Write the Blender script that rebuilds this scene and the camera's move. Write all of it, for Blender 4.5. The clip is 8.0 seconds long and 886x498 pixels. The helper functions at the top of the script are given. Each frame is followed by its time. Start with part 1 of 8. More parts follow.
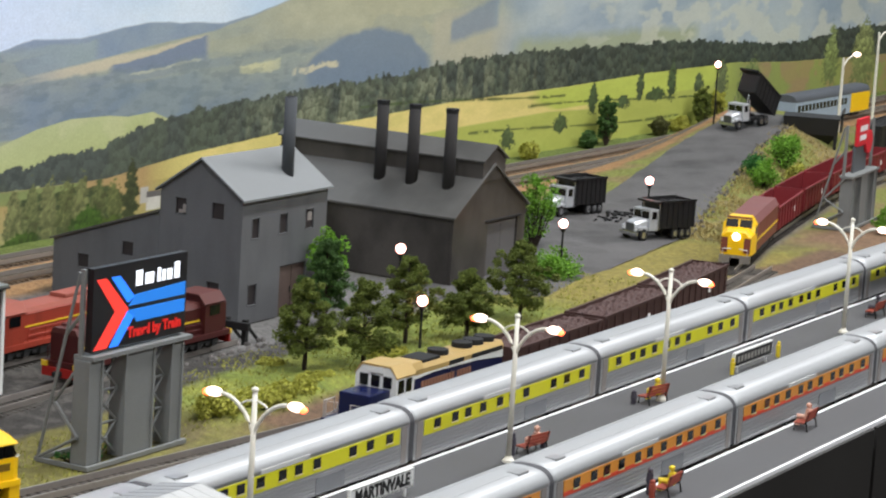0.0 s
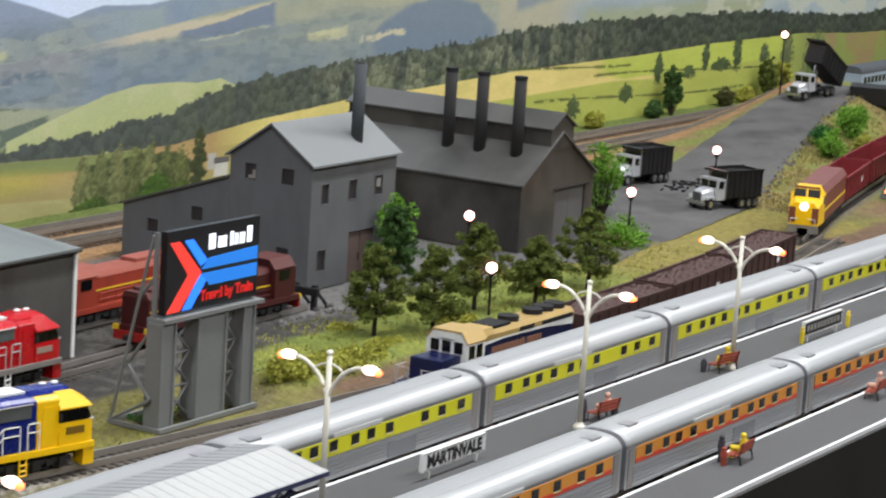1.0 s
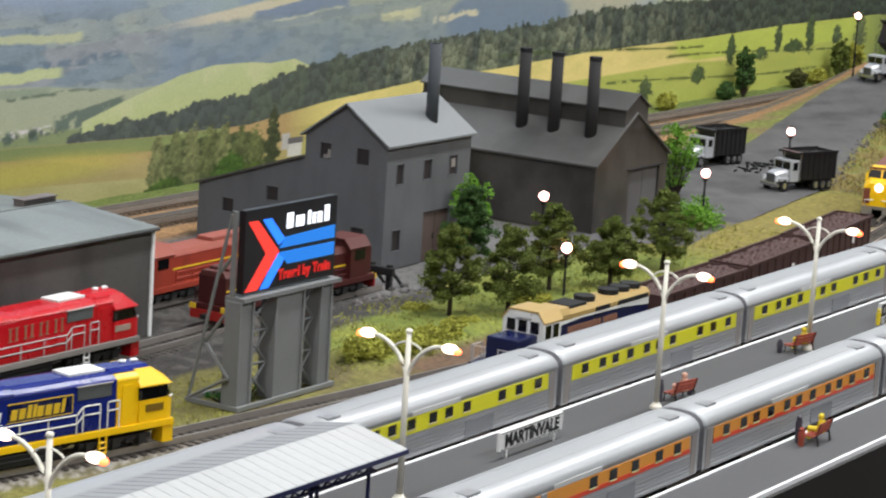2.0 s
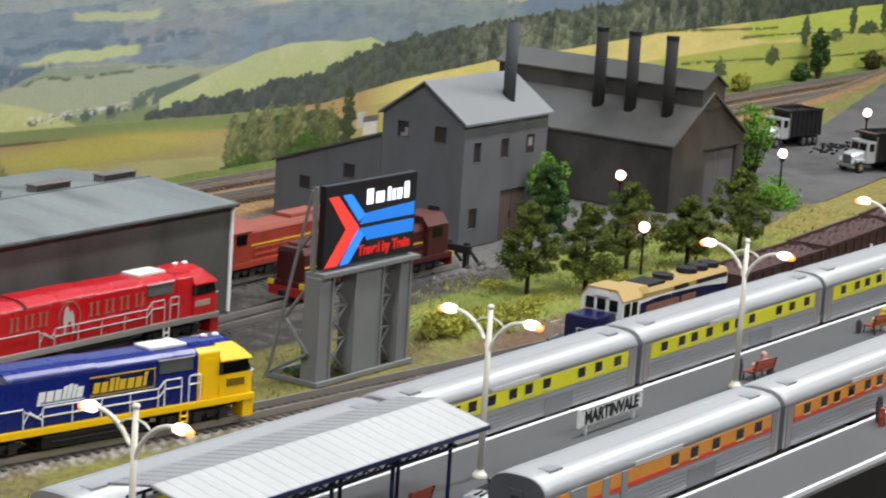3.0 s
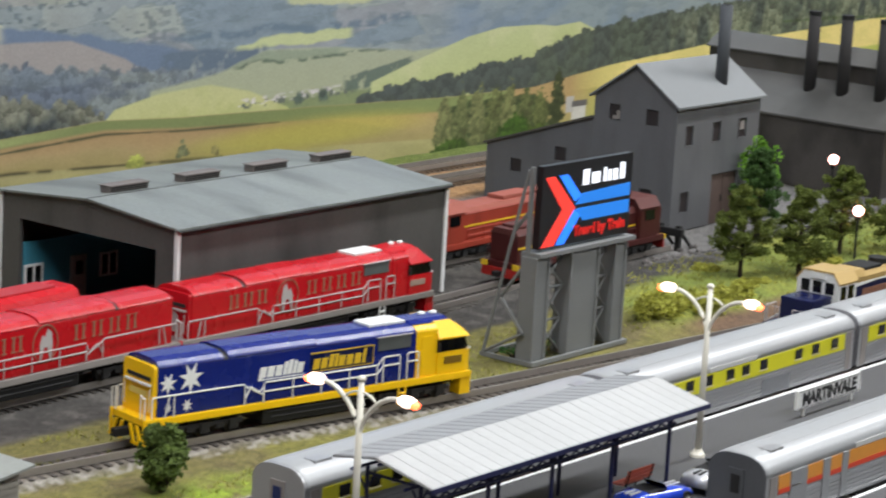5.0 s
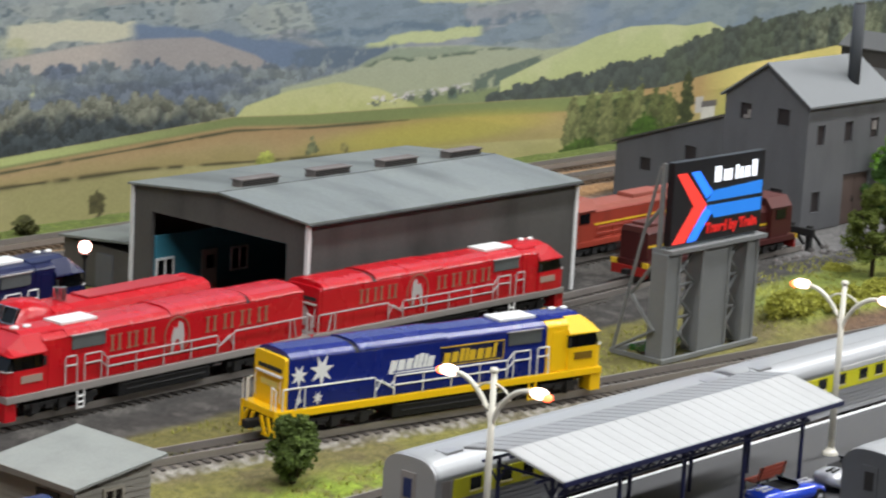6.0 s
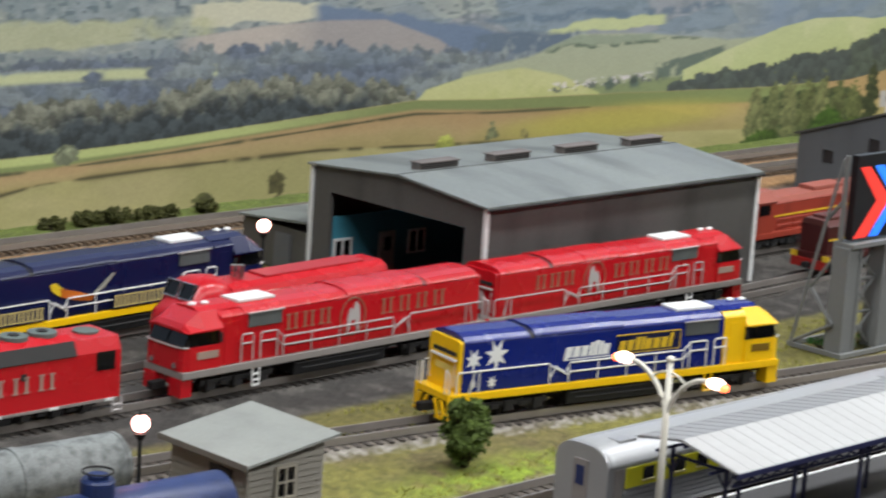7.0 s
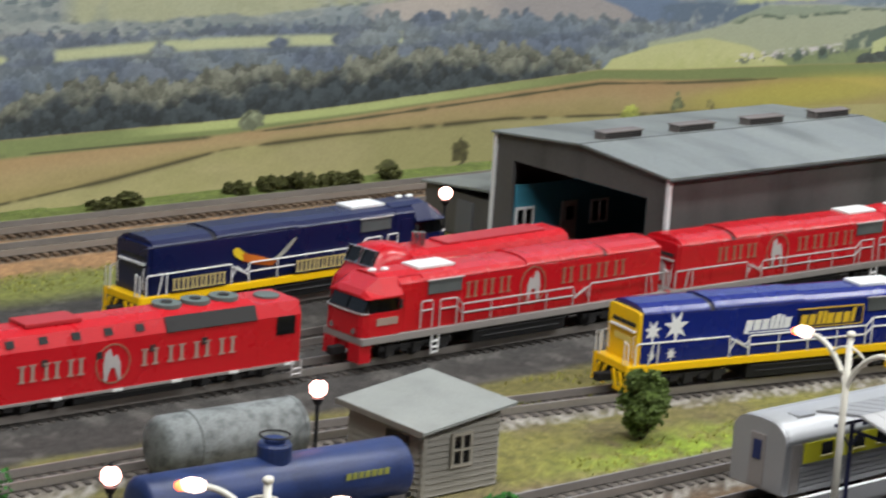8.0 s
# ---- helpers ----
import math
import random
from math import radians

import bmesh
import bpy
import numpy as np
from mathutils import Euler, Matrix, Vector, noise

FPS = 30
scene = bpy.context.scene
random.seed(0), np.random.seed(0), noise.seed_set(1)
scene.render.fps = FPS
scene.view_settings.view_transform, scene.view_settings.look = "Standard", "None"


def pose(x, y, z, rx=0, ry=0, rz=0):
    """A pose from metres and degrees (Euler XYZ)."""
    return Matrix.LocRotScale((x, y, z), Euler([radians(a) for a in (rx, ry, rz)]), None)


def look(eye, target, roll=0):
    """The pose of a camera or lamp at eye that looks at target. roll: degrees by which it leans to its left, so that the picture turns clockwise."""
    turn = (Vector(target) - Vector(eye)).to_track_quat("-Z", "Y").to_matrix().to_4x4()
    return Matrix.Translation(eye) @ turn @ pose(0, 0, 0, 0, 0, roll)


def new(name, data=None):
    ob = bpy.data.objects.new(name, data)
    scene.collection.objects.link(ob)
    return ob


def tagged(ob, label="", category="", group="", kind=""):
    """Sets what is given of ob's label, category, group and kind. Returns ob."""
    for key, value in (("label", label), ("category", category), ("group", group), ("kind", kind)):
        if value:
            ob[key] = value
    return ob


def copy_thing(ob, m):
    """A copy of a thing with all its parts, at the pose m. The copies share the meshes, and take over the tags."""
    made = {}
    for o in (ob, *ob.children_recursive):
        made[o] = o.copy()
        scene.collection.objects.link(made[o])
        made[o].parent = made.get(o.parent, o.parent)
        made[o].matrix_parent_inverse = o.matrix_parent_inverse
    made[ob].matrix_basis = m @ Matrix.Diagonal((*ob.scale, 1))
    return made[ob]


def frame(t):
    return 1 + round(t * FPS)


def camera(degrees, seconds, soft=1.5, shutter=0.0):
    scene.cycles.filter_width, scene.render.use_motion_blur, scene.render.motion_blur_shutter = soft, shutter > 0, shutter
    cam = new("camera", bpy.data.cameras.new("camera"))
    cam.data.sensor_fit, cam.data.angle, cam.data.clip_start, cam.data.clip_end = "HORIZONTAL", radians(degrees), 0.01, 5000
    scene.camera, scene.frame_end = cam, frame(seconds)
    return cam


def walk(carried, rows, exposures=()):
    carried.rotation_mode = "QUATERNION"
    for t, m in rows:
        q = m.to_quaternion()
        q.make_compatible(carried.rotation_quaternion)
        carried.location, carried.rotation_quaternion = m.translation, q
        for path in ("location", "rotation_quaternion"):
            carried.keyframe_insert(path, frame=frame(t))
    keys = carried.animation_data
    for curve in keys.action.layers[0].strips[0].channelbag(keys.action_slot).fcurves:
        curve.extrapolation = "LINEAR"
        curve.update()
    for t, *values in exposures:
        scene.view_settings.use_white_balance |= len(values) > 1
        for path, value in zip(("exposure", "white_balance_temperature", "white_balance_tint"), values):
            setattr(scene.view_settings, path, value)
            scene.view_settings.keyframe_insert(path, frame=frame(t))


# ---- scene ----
# The camera: seconds, eye, yaw, pitch and lean in degrees.
cam = camera(19.13, 8.0, soft=2.1, shutter=0.5)
PATH = [
    (0.0, -0.0347, 0.0378, 0.4234, -60.54, -9.54, 3.52),
    (0.5, -0.0379, 0.0402, 0.4200, -60.04, -9.74, 3.65),
    (1.0, -0.0407, 0.0460, 0.4185, -59.34, -10.22, 3.70),
    (1.5, -0.0433, 0.0486, 0.4176, -58.64, -10.49, 3.63),
    (3.0, -0.0520, 0.0584, 0.4120, -56.50, -11.15, 3.72),
    (3.5, -0.0544, 0.0623, 0.4090, -55.89, -11.35, 3.73),
    (4.0, -0.0593, 0.0656, 0.4077, -55.09, -11.24, 3.61),
    (4.5, -0.0624, 0.0654, 0.4073, -53.65, -11.44, 3.47),
    (6.0, -0.0660, 0.0713, 0.3971, -49.50, -11.60, 3.17),
    (6.5, -0.0639, 0.0732, 0.3957, -47.83, -11.72, 3.49),
    (7.0, -0.0626, 0.0754, 0.3939, -45.60, -12.08, 3.83),
    (7.5, -0.0589, 0.0755, 0.3939, -43.40, -12.42, 4.05),
    (8.0, -0.0585, 0.0744, 0.3940, -41.48, -13.04, 3.86),
]


def aim(x, y, z, yaw, pitch, lean):
    a, b = radians(yaw), radians(pitch)
    way = Vector((-math.sin(a) * math.cos(b), math.cos(a) * math.cos(b), math.sin(b)))
    return look((x, y, z), Vector((x, y, z)) + way, lean)


walk(cam, [(t, aim(*row)) for t, *row in PATH])

# ---- light: an indoor hall with ceiling tubes ----
world = bpy.data.worlds.new("hall")
scene.world = world
world.use_nodes = True
world.node_tree.nodes["Background"].inputs[0].default_value = (0.9, 0.95, 1.0, 1)
world.node_tree.nodes["Background"].inputs[1].default_value = 0.015
scene.view_settings.exposure = 0.0


def ceiling_lamp(x, y, z, sx, sy, power):
    data = bpy.data.lights.new("ceiling_tube", "AREA")
    data.shape, data.size, data.size_y, data.energy = "RECTANGLE", sx, sy, power
    data.color = (0.97, 0.985, 1.0)
    ob = new("ceiling_tube", data)
    ob.location = (x, y, z)
    return ob


for lx in (0.25, 1.9, 3.55):
    for ly, power in ((-0.60, 23.6), (0.75, 24.6)):
        ceiling_lamp(lx, ly, 1.62, 1.2, 0.16, power)


# ---- materials ----
def lin(r, g, b):
    return tuple(((c / 255) / 12.92 if c < 10.3 else ((c / 255 + 0.055) / 1.055) ** 2.4) for c in (r, g, b))


MATS = {}


def mat(name, rgb, rough=0.6, metal=0.0, vary=0.12, scale=60.0, bump=0.0, grain=900.0, coat=0.0, emit=0.0, glow=None, island=0.0, stretch=(1, 1, 1), soot=0.0, streak=(30, 30, 5)):
    """A procedural surface: colour broken by coarse stains and fine grain, with relief."""
    if name in MATS:
        return MATS[name]
    m = bpy.data.materials.new(name)
    m.use_nodes = True
    nt = m.node_tree
    n, l = nt.nodes, nt.links
    b = n["Principled BSDF"]
    b.inputs["Roughness"].default_value, b.inputs["Metallic"].default_value = rough, metal
    b.inputs["Coat Weight"].default_value = coat
    co = n.new("ShaderNodeTexCoord")
    mp = n.new("ShaderNodeMapping")
    mp.inputs["Scale"].default_value = stretch
    l.new(co.outputs["Object"], mp.inputs["Vector"])
    big, fine = n.new("ShaderNodeTexNoise"), n.new("ShaderNodeTexNoise")
    big.inputs["Scale"].default_value, fine.inputs["Scale"].default_value = scale, grain
    big.inputs["Detail"].default_value, fine.inputs["Detail"].default_value = 4, 2
    for q in (big, fine):
        l.new(mp.outputs["Vector"], q.inputs["Vector"])
    add = n.new("ShaderNodeMath")
    add.operation = "ADD"
    l.new(big.outputs["Fac"], add.inputs[0]), l.new(fine.outputs["Fac"], add.inputs[1])
    rng = n.new("ShaderNodeMapRange")
    for key, value in (("From Min", 0.6), ("From Max", 1.4), ("To Min", 1 - vary), ("To Max", 1 + vary)):
        rng.inputs[key].default_value = value
    l.new(add.outputs[0], rng.inputs["Value"])
    mix = n.new("ShaderNodeVectorMath")
    mix.operation = "SCALE"
    mix.inputs[0].default_value = lin(*rgb)
    l.new(rng.outputs[0], mix.inputs["Scale"])
    last = mix.outputs[0]
    if island:
        geo, r2, s2 = n.new("ShaderNodeNewGeometry"), n.new("ShaderNodeMapRange"), n.new("ShaderNodeVectorMath")
        r2.inputs["To Min"].default_value, r2.inputs["To Max"].default_value = 1 - island, 1 + island
        s2.operation = "SCALE"
        l.new(geo.outputs["Random Per Island"], r2.inputs["Value"]), l.new(last, s2.inputs[0]), l.new(r2.outputs[0], s2.inputs["Scale"])
        last = s2.outputs[0]
    if soot:
        m2, st, r3, s3 = n.new("ShaderNodeMapping"), n.new("ShaderNodeTexNoise"), n.new("ShaderNodeMapRange"), n.new("ShaderNodeVectorMath")
        m2.inputs["Scale"].default_value, m2.inputs["Location"].default_value = streak, (3.1, 1.7, 0.4)
        st.inputs["Scale"].default_value, st.inputs["Detail"].default_value = 1.0, 5
        for key, value in (("From Min", 0.46), ("From Max", 0.68), ("To Min", 1.0), ("To Max", 1 - soot)):
            r3.inputs[key].default_value = value
        s3.operation = "SCALE"
        l.new(co.outputs["Object"], m2.inputs["Vector"]), l.new(m2.outputs[0], st.inputs["Vector"]), l.new(st.outputs["Fac"], r3.inputs["Value"])
        l.new(last, s3.inputs[0]), l.new(r3.outputs[0], s3.inputs["Scale"])
        last = s3.outputs[0]
    l.new(last, b.inputs["Base Color"])
    rr = n.new("ShaderNodeMapRange")
    rr.inputs["To Min"].default_value, rr.inputs["To Max"].default_value = max(0.02, rough - 0.1), min(1, rough + 0.1)
    l.new(big.outputs["Fac"], rr.inputs["Value"]), l.new(rr.outputs[0], b.inputs["Roughness"])
    if bump:
        bp = n.new("ShaderNodeBump")
        bp.inputs["Strength"].default_value, bp.inputs["Distance"].default_value = bump, 0.0006
        l.new(add.outputs[0], bp.inputs["Height"]), l.new(bp.outputs[0], b.inputs["Normal"])
    if emit:
        b.inputs["Emission Color"].default_value = (*lin(*(glow or rgb)), 1)
        b.inputs["Emission Strength"].default_value = emit
    MATS[name] = m
    return m


def painted(name, rough=0.85, bump=0.5, grain=700.0, vary=0.25, speck=0.0):
    """A surface that takes its colour from the mesh's own colours, with grain."""
    m = bpy.data.materials.new(name)
    m.use_nodes = True
    n, l = m.node_tree.nodes, m.node_tree.links
    b = n["Principled BSDF"]
    b.inputs["Roughness"].default_value = rough
    at, co, fine = n.new("ShaderNodeAttribute"), n.new("ShaderNodeTexCoord"), n.new("ShaderNodeTexNoise")
    at.attribute_name = "Col"
    fine.inputs["Scale"].default_value, fine.inputs["Detail"].default_value = grain, 3
    l.new(co.outputs["Object"], fine.inputs["Vector"])
    rng, mix = n.new("ShaderNodeMapRange"), n.new("ShaderNodeVectorMath")
    for key, value in (("From Min", 0.3), ("From Max", 0.7), ("To Min", 1 - vary), ("To Max", 1 + vary)):
        rng.inputs[key].default_value = value
    mix.operation = "SCALE"
    l.new(fine.outputs["Fac"], rng.inputs["Value"]), l.new(at.outputs["Color"], mix.inputs[0]), l.new(rng.outputs[0], mix.inputs["Scale"])
    l.new(mix.outputs[0], b.inputs["Base Color"])
    if bump:
        bp = n.new("ShaderNodeBump")
        bp.inputs["Strength"].default_value, bp.inputs["Distance"].default_value = bump, 0.001
        l.new(fine.outputs["Fac"], bp.inputs["Height"]), l.new(bp.outputs[0], b.inputs["Normal"])
    return m


BLACK = mat("black plastic", (15, 15, 16), 0.72)
DARK = mat("dark underframe", (30, 29, 29), 0.75, bump=0.2)
GLASS = mat("dark cab glass", (14, 16, 18), 0.12, vary=0.05)
WHITE = mat("white paint", (225, 226, 224), 0.5, vary=0.04)
CREAM = mat("cream lamp paint", (224, 220, 206), 0.4, vary=0.03)
SILVER = mat("silver roof", (172, 174, 176), 0.42, 0.3, vary=0.05, scale=25, stretch=(0.3, 1, 1))
SILVER_SIDE = mat("silver side", (170, 171, 173), 0.32, 0.45, vary=0.06, scale=30)
YELLOW = mat("loco yellow", (246, 196, 14), 0.38, vary=0.06)
BAND_Y = mat("yellow window band", (218, 214, 34), 0.45, vary=0.05)
BAND_O = mat("orange window band", (222, 148, 56), 0.45, vary=0.06)
BAND_R = mat("red stripe", (214, 66, 36), 0.45, vary=0.06)
BLUE = mat("loco blue", (16, 34, 116), 0.26, vary=0.12, scale=35)
NAVY = mat("loco navy", (16, 25, 66), 0.3, vary=0.14, scale=35)
RED = mat("loco red", (188, 20, 32), 0.28, vary=0.1, scale=35)
# SALMON is the loco red paled on roof tops: reflected light put into the colour.
SALMON = mat("roof sheen red", (170, 40, 46), 0.45, vary=0.08)
GREY_SILL = mat("grey sill", (140, 134, 130), 0.5, vary=0.1)
GOLD = mat("gold hood", (180, 152, 96), 0.4, 0.1, vary=0.08)
RUST = mat("rust brown loco", (150, 52, 32), 0.6, vary=0.16, bump=0.1, soot=0.3, streak=(60, 60, 30))
RUST_ROOF = mat("rust roof", (150, 80, 66), 0.7, vary=0.14, bump=0.1)
MAROON = mat("maroon wagon", (116, 28, 34), 0.55, vary=0.12)
BROWN = mat("brown hopper", (66, 42, 38), 0.7, vary=0.15, bump=0.2)
LETTER_Y = mat("golden lettering", (216, 178, 40), 0.5, vary=0.04)
LETTER_W = mat("white lettering", (232, 232, 232), 0.5, vary=0.03)
LETTER_G = mat("dull gold lettering", (150, 106, 84), 0.5, 0.1, vary=0.08)
LETTER_S = mat("dull silver lettering", (164, 140, 128), 0.5, 0.1, vary=0.08)
LETTER_G2 = mat("pale gold lettering", (206, 186, 120), 0.5, vary=0.04)
RAILING = mat("grey handrail", (176, 170, 168), 0.45)
RAILING_W = mat("white handrail", (222, 222, 220), 0.45)
STEEL = mat("worn steel", (158, 152, 146), 0.33, 0.5, vary=0.15)
SLEEPER = mat("sleeper", (70, 65, 60), 0.9, vary=0.25, island=0.2, bump=0.3)
SLEEPER_OLD = mat("brown sleeper", (104, 86, 68), 0.9, vary=0.25, island=0.25, bump=0.3)
TARMAC = mat("platform tarmac", (76, 76, 78), 0.7, vary=0.16, scale=25, bump=0.25, grain=1500)
EDGE = mat("white platform edge", (232, 232, 234), 0.6, vary=0.05)
FASCIA = mat("dark fascia", (40, 38, 36), 0.45, vary=0.15, scale=12)
WALL_GREY = mat("grey building wall", (95, 96, 99), 0.6, vary=0.10, scale=20, soot=0.16, streak=(50, 50, 14))
WALL_DARK = mat("sooty wall", (72, 68, 65), 0.42, vary=0.2, scale=22, soot=0.62, streak=(26, 26, 16))
ROOF_GREY = mat("grey roof", (118, 121, 123), 0.55, vary=0.07, scale=20)
ROOF_DARK = mat("dark roof", (90, 89, 87), 0.36, vary=0.14, scale=30, soot=0.4, streak=(14, 14, 14))
SHED_WALL = mat("shed wall", (83, 81, 79), 0.55, vary=0.2, scale=16, stretch=(1, 1, 0.4), soot=0.42, streak=(30, 30, 9))
SHED_ROOF = mat("shed roof", (124, 129, 125), 0.42, vary=0.22, scale=30, stretch=(1, 0.3, 1), soot=0.4, streak=(30, 9, 9))
TEAL = mat("teal office wall", (64, 136, 156), 0.6, vary=0.1)
SHUT = mat("dark window board", (44, 38, 40), 0.6)
RUSTY = mat("rusty door", (86, 70, 64), 0.8, vary=0.3, scale=120, bump=0.3)
TOWER = mat("grey tower paint", (118, 120, 119), 0.55, vary=0.08)
PINE = mat("pine needles", (98, 110, 44), 0.9, vary=0.25, scale=120, island=0.45)
PINE_DARK = mat("dark pine needles", (66, 96, 44), 0.9, vary=0.3, scale=120, island=0.5)
LEAF = mat("bright leaves", (106, 152, 42), 0.85, vary=0.25, scale=120, island=0.4)
LEAF_MID = mat("green leaves", (50, 108, 42), 0.85, vary=0.25, scale=120, island=0.4)
HEDGE = mat("brown hedge leaves", (84, 86, 44), 0.95, vary=0.3, scale=90, island=0.5)
SCRUB = mat("olive scrub", (168, 168, 72), 0.95, vary=0.3, scale=90, island=0.4)
GRASS = mat("grass fibre", (146, 146, 68), 0.95, vary=0.3, scale=30, island=0.4)
BARK = mat("bark", (52, 42, 32), 0.9, vary=0.25, bump=0.4)
TRUCK_W = mat("silver truck cab", (190, 192, 196), 0.35, 0.3, vary=0.05)
BIN = mat("black tipper bin", (26, 25, 26), 0.5, vary=0.2)
CHROME = mat("chrome", (190, 190, 192), 0.15, 0.9, vary=0.03)
COAL = mat("coal", (20, 20, 22), 0.7, vary=0.4, grain=500, bump=0.9)
TANK_GREY = mat("weathered grey tank", (122, 127, 126), 0.75, vary=0.30, scale=80, bump=0.3, soot=0.5, streak=(170, 170, 170))
TANK_BLUE = mat("faded blue tank", (34, 52, 98), 0.42, vary=0.3, scale=70, bump=0.2, soot=0.35, streak=(60, 90, 90))
HUT_WALL = mat("weathered hut boards", (142, 138, 128), 0.8, vary=0.12, scale=60, bump=0.2)
HUT_ROOF = mat("hut roof", (142, 145, 140), 0.6, vary=0.14, scale=40, soot=0.12, streak=(60, 60, 60))
CANOPY = mat("canopy sheet", (176, 177, 177), 0.5, 0.05, vary=0.08, scale=50, stretch=(1, 0.2, 1))
# The rear canopy slope takes a darker grey than the front one.
CANOPY_REAR = mat("grey canopy sheet", (148, 150, 152), 0.55, 0.2, vary=0.08, scale=50, stretch=(1, 0.2, 1))
POST_BLUE = mat("dark blue canopy iron", (26, 31, 72), 0.5)
BENCH = mat("red-brown bench slats", (150, 66, 48), 0.6, vary=0.12)
FIG_Y = mat("yellow figure paint", (222, 196, 40), 0.6)
FIG_P = mat("pale figure paint", (206, 160, 140), 0.6)
FIG_D = mat("dark figure paint", (60, 56, 66), 0.6)
BULB = mat("lit warm bulb", (255, 240, 225), 0.4, vary=0.0, emit=4.0, glow=(255, 214, 196))
# Added orange emission: the lens's red halo round the white bulbs, not a second bulb.
BULB_HALO = mat("orange lens halo glow", (255, 170, 110), 0.4, vary=0.0, emit=5.0, glow=(255, 96, 52))
BULB_PINK = mat("lit pinkish globe", (255, 236, 228), 0.4, vary=0.0, emit=12.0, glow=(255, 176, 164))
LED_BLACK = mat("led panel black", (18, 19, 22), 0.35, vary=0.1)
LED_RED = mat("led red", (226, 56, 46), 0.5, vary=0.02, emit=0.75, glow=(240, 60, 50))
LED_BLUE = mat("led blue", (40, 110, 250), 0.5, vary=0.02, emit=1.0, glow=(40, 130, 255))
LED_DIM = mat("led dim blue", (30, 110, 200), 0.5, vary=0.02, emit=0.55, glow=(36, 132, 228))
LED_WHITE = mat("led white", (240, 244, 250), 0.5, vary=0.0, emit=0.9, glow=(240, 244, 255))
LED_DULL = mat("led text red", (200, 36, 30), 0.5, vary=0.02, emit=0.35, glow=(220, 30, 26))


# ---- small builders ----
def part(name, bm, material, parent=None, label="", smooth=False):
    me = bpy.data.meshes.new(name)
    if smooth:
        for f in bm.faces:
            f.smooth = True
    bm.to_mesh(me)
    bm.free()
    me.materials.append(material)
    ob = new(name, me)
    ob.parent = parent
    if label:
        ob["label"] = label
    return ob


def thing(name, label, category, at=(0, 0, 0), turn=0.0, group="", kind=""):
    ob = new(name)
    ob.empty_display_size = 0.01
    ob.matrix_basis = pose(*at, 0, 0, turn)
    return tagged(ob, label, category, group, kind)


def box(bm, x0, x1, y0, y1, z0, z1):
    vs = [bm.verts.new((x, y, z)) for z in (z0, z1) for x, y in ((x0, y0), (x1, y0), (x1, y1), (x0, y1))]
    for f in ((3, 2, 1, 0), (4, 5, 6, 7), (0, 1, 5, 4), (1, 2, 6, 5), (2, 3, 7, 6), (3, 0, 4, 7)):
        bm.faces.new([vs[i] for i in f])
    return bm


def boxes(*rows):
    bm = bmesh.new()
    for r in rows:
        box(bm, *r)
    return bm


def bevelled(r, *rows):
    bm = boxes(*rows)
    bmesh.ops.bevel(bm, geom=list(bm.edges), offset=r, segments=2, affect="EDGES", profile=0.7)
    return bm


def tube(bm, path, r, seg=8, r2=None, caps=True):
    """A round bar along a path of points, tapering from r to r2."""
    rings, k = [], len(path) - 1
    pts = [Vector(p) for p in path]
    for i, p in enumerate(pts):
        d = (pts[min(i + 1, k)] - pts[max(i - 1, 0)]).normalized()
        side = d.cross(Vector((0, 0, 1)) if abs(d.z) < 0.9 else Vector((1, 0, 0))).normalized()
        up = side.cross(d)
        rad = r if r2 is None else r + (r2 - r) * i / k
        rings.append([bm.verts.new(p + rad * (math.cos(a) * side + math.sin(a) * up)) for a in (2 * math.pi * j / seg for j in range(seg))])
    for a, b in zip(rings, rings[1:]):
        for j in range(seg):
            bm.faces.new((a[j], a[(j + 1) % seg], b[(j + 1) % seg], b[j]))
    if caps:
        bm.faces.new(rings[0][::-1]), bm.faces.new(rings[-1])
    return bm


def tubes(r, *paths, seg=6):
    bm = bmesh.new()
    for p in paths:
        tube(bm, p, r, seg)
    return bm


def loft(profiles):
    """A closed skin through equal rings of points."""
    bm = bmesh.new()
    rings = [[bm.verts.new(p) for p in ring] for ring in profiles]
    k = len(rings[0])
    for a, b in zip(rings, rings[1:]):
        for j in range(k):
            bm.faces.new((a[j], a[(j + 1) % k], b[(j + 1) % k], b[j]))
    bm.faces.new(rings[0][::-1]), bm.faces.new(rings[-1])
    bmesh.ops.recalc_face_normals(bm, faces=bm.faces)
    return bm


def along_x(profile, x0, x1):
    """A (y, z) outline drawn out along x."""
    return loft([[(x, y, z) for y, z in profile] for x in (x0, x1)])


def along_y(profile, y0, y1):
    return loft([[(x, y, z) for x, z in profile] for y in (y0, y1)])


def disc(bm, c, axis, r, thick, seg=14):
    c, a = Vector(c), Vector(axis).normalized()
    return tube(bm, (c - a * thick / 2, c + a * thick / 2), r, seg)


def ball(r, at=(0, 0, 0), squash=(1, 1, 1), sub=2):
    bm = bmesh.new()
    bmesh.ops.create_icosphere(bm, subdivisions=sub, radius=r)
    for v in bm.verts:
        v.co = Vector((v.co.x * squash[0], v.co.y * squash[1], v.co.z * squash[2])) + Vector(at)
    return bm


def slab(bm, outline, y, deep):
    """A flat (x, z) outline standing at y, deep metres thick towards -y (or +y if deep is below zero)."""
    a = [bm.verts.new((x, y, z)) for x, z in outline]
    b = [bm.verts.new((x, y - deep, z)) for x, z in outline]
    k = len(a)
    for j in range(k):
        bm.faces.new((a[j], a[(j + 1) % k], b[(j + 1) % k], b[j]))
    bm.faces.new(a[::-1]), bm.faces.new(b)
    bmesh.ops.recalc_face_normals(bm, faces=bm.faces)
    return bm


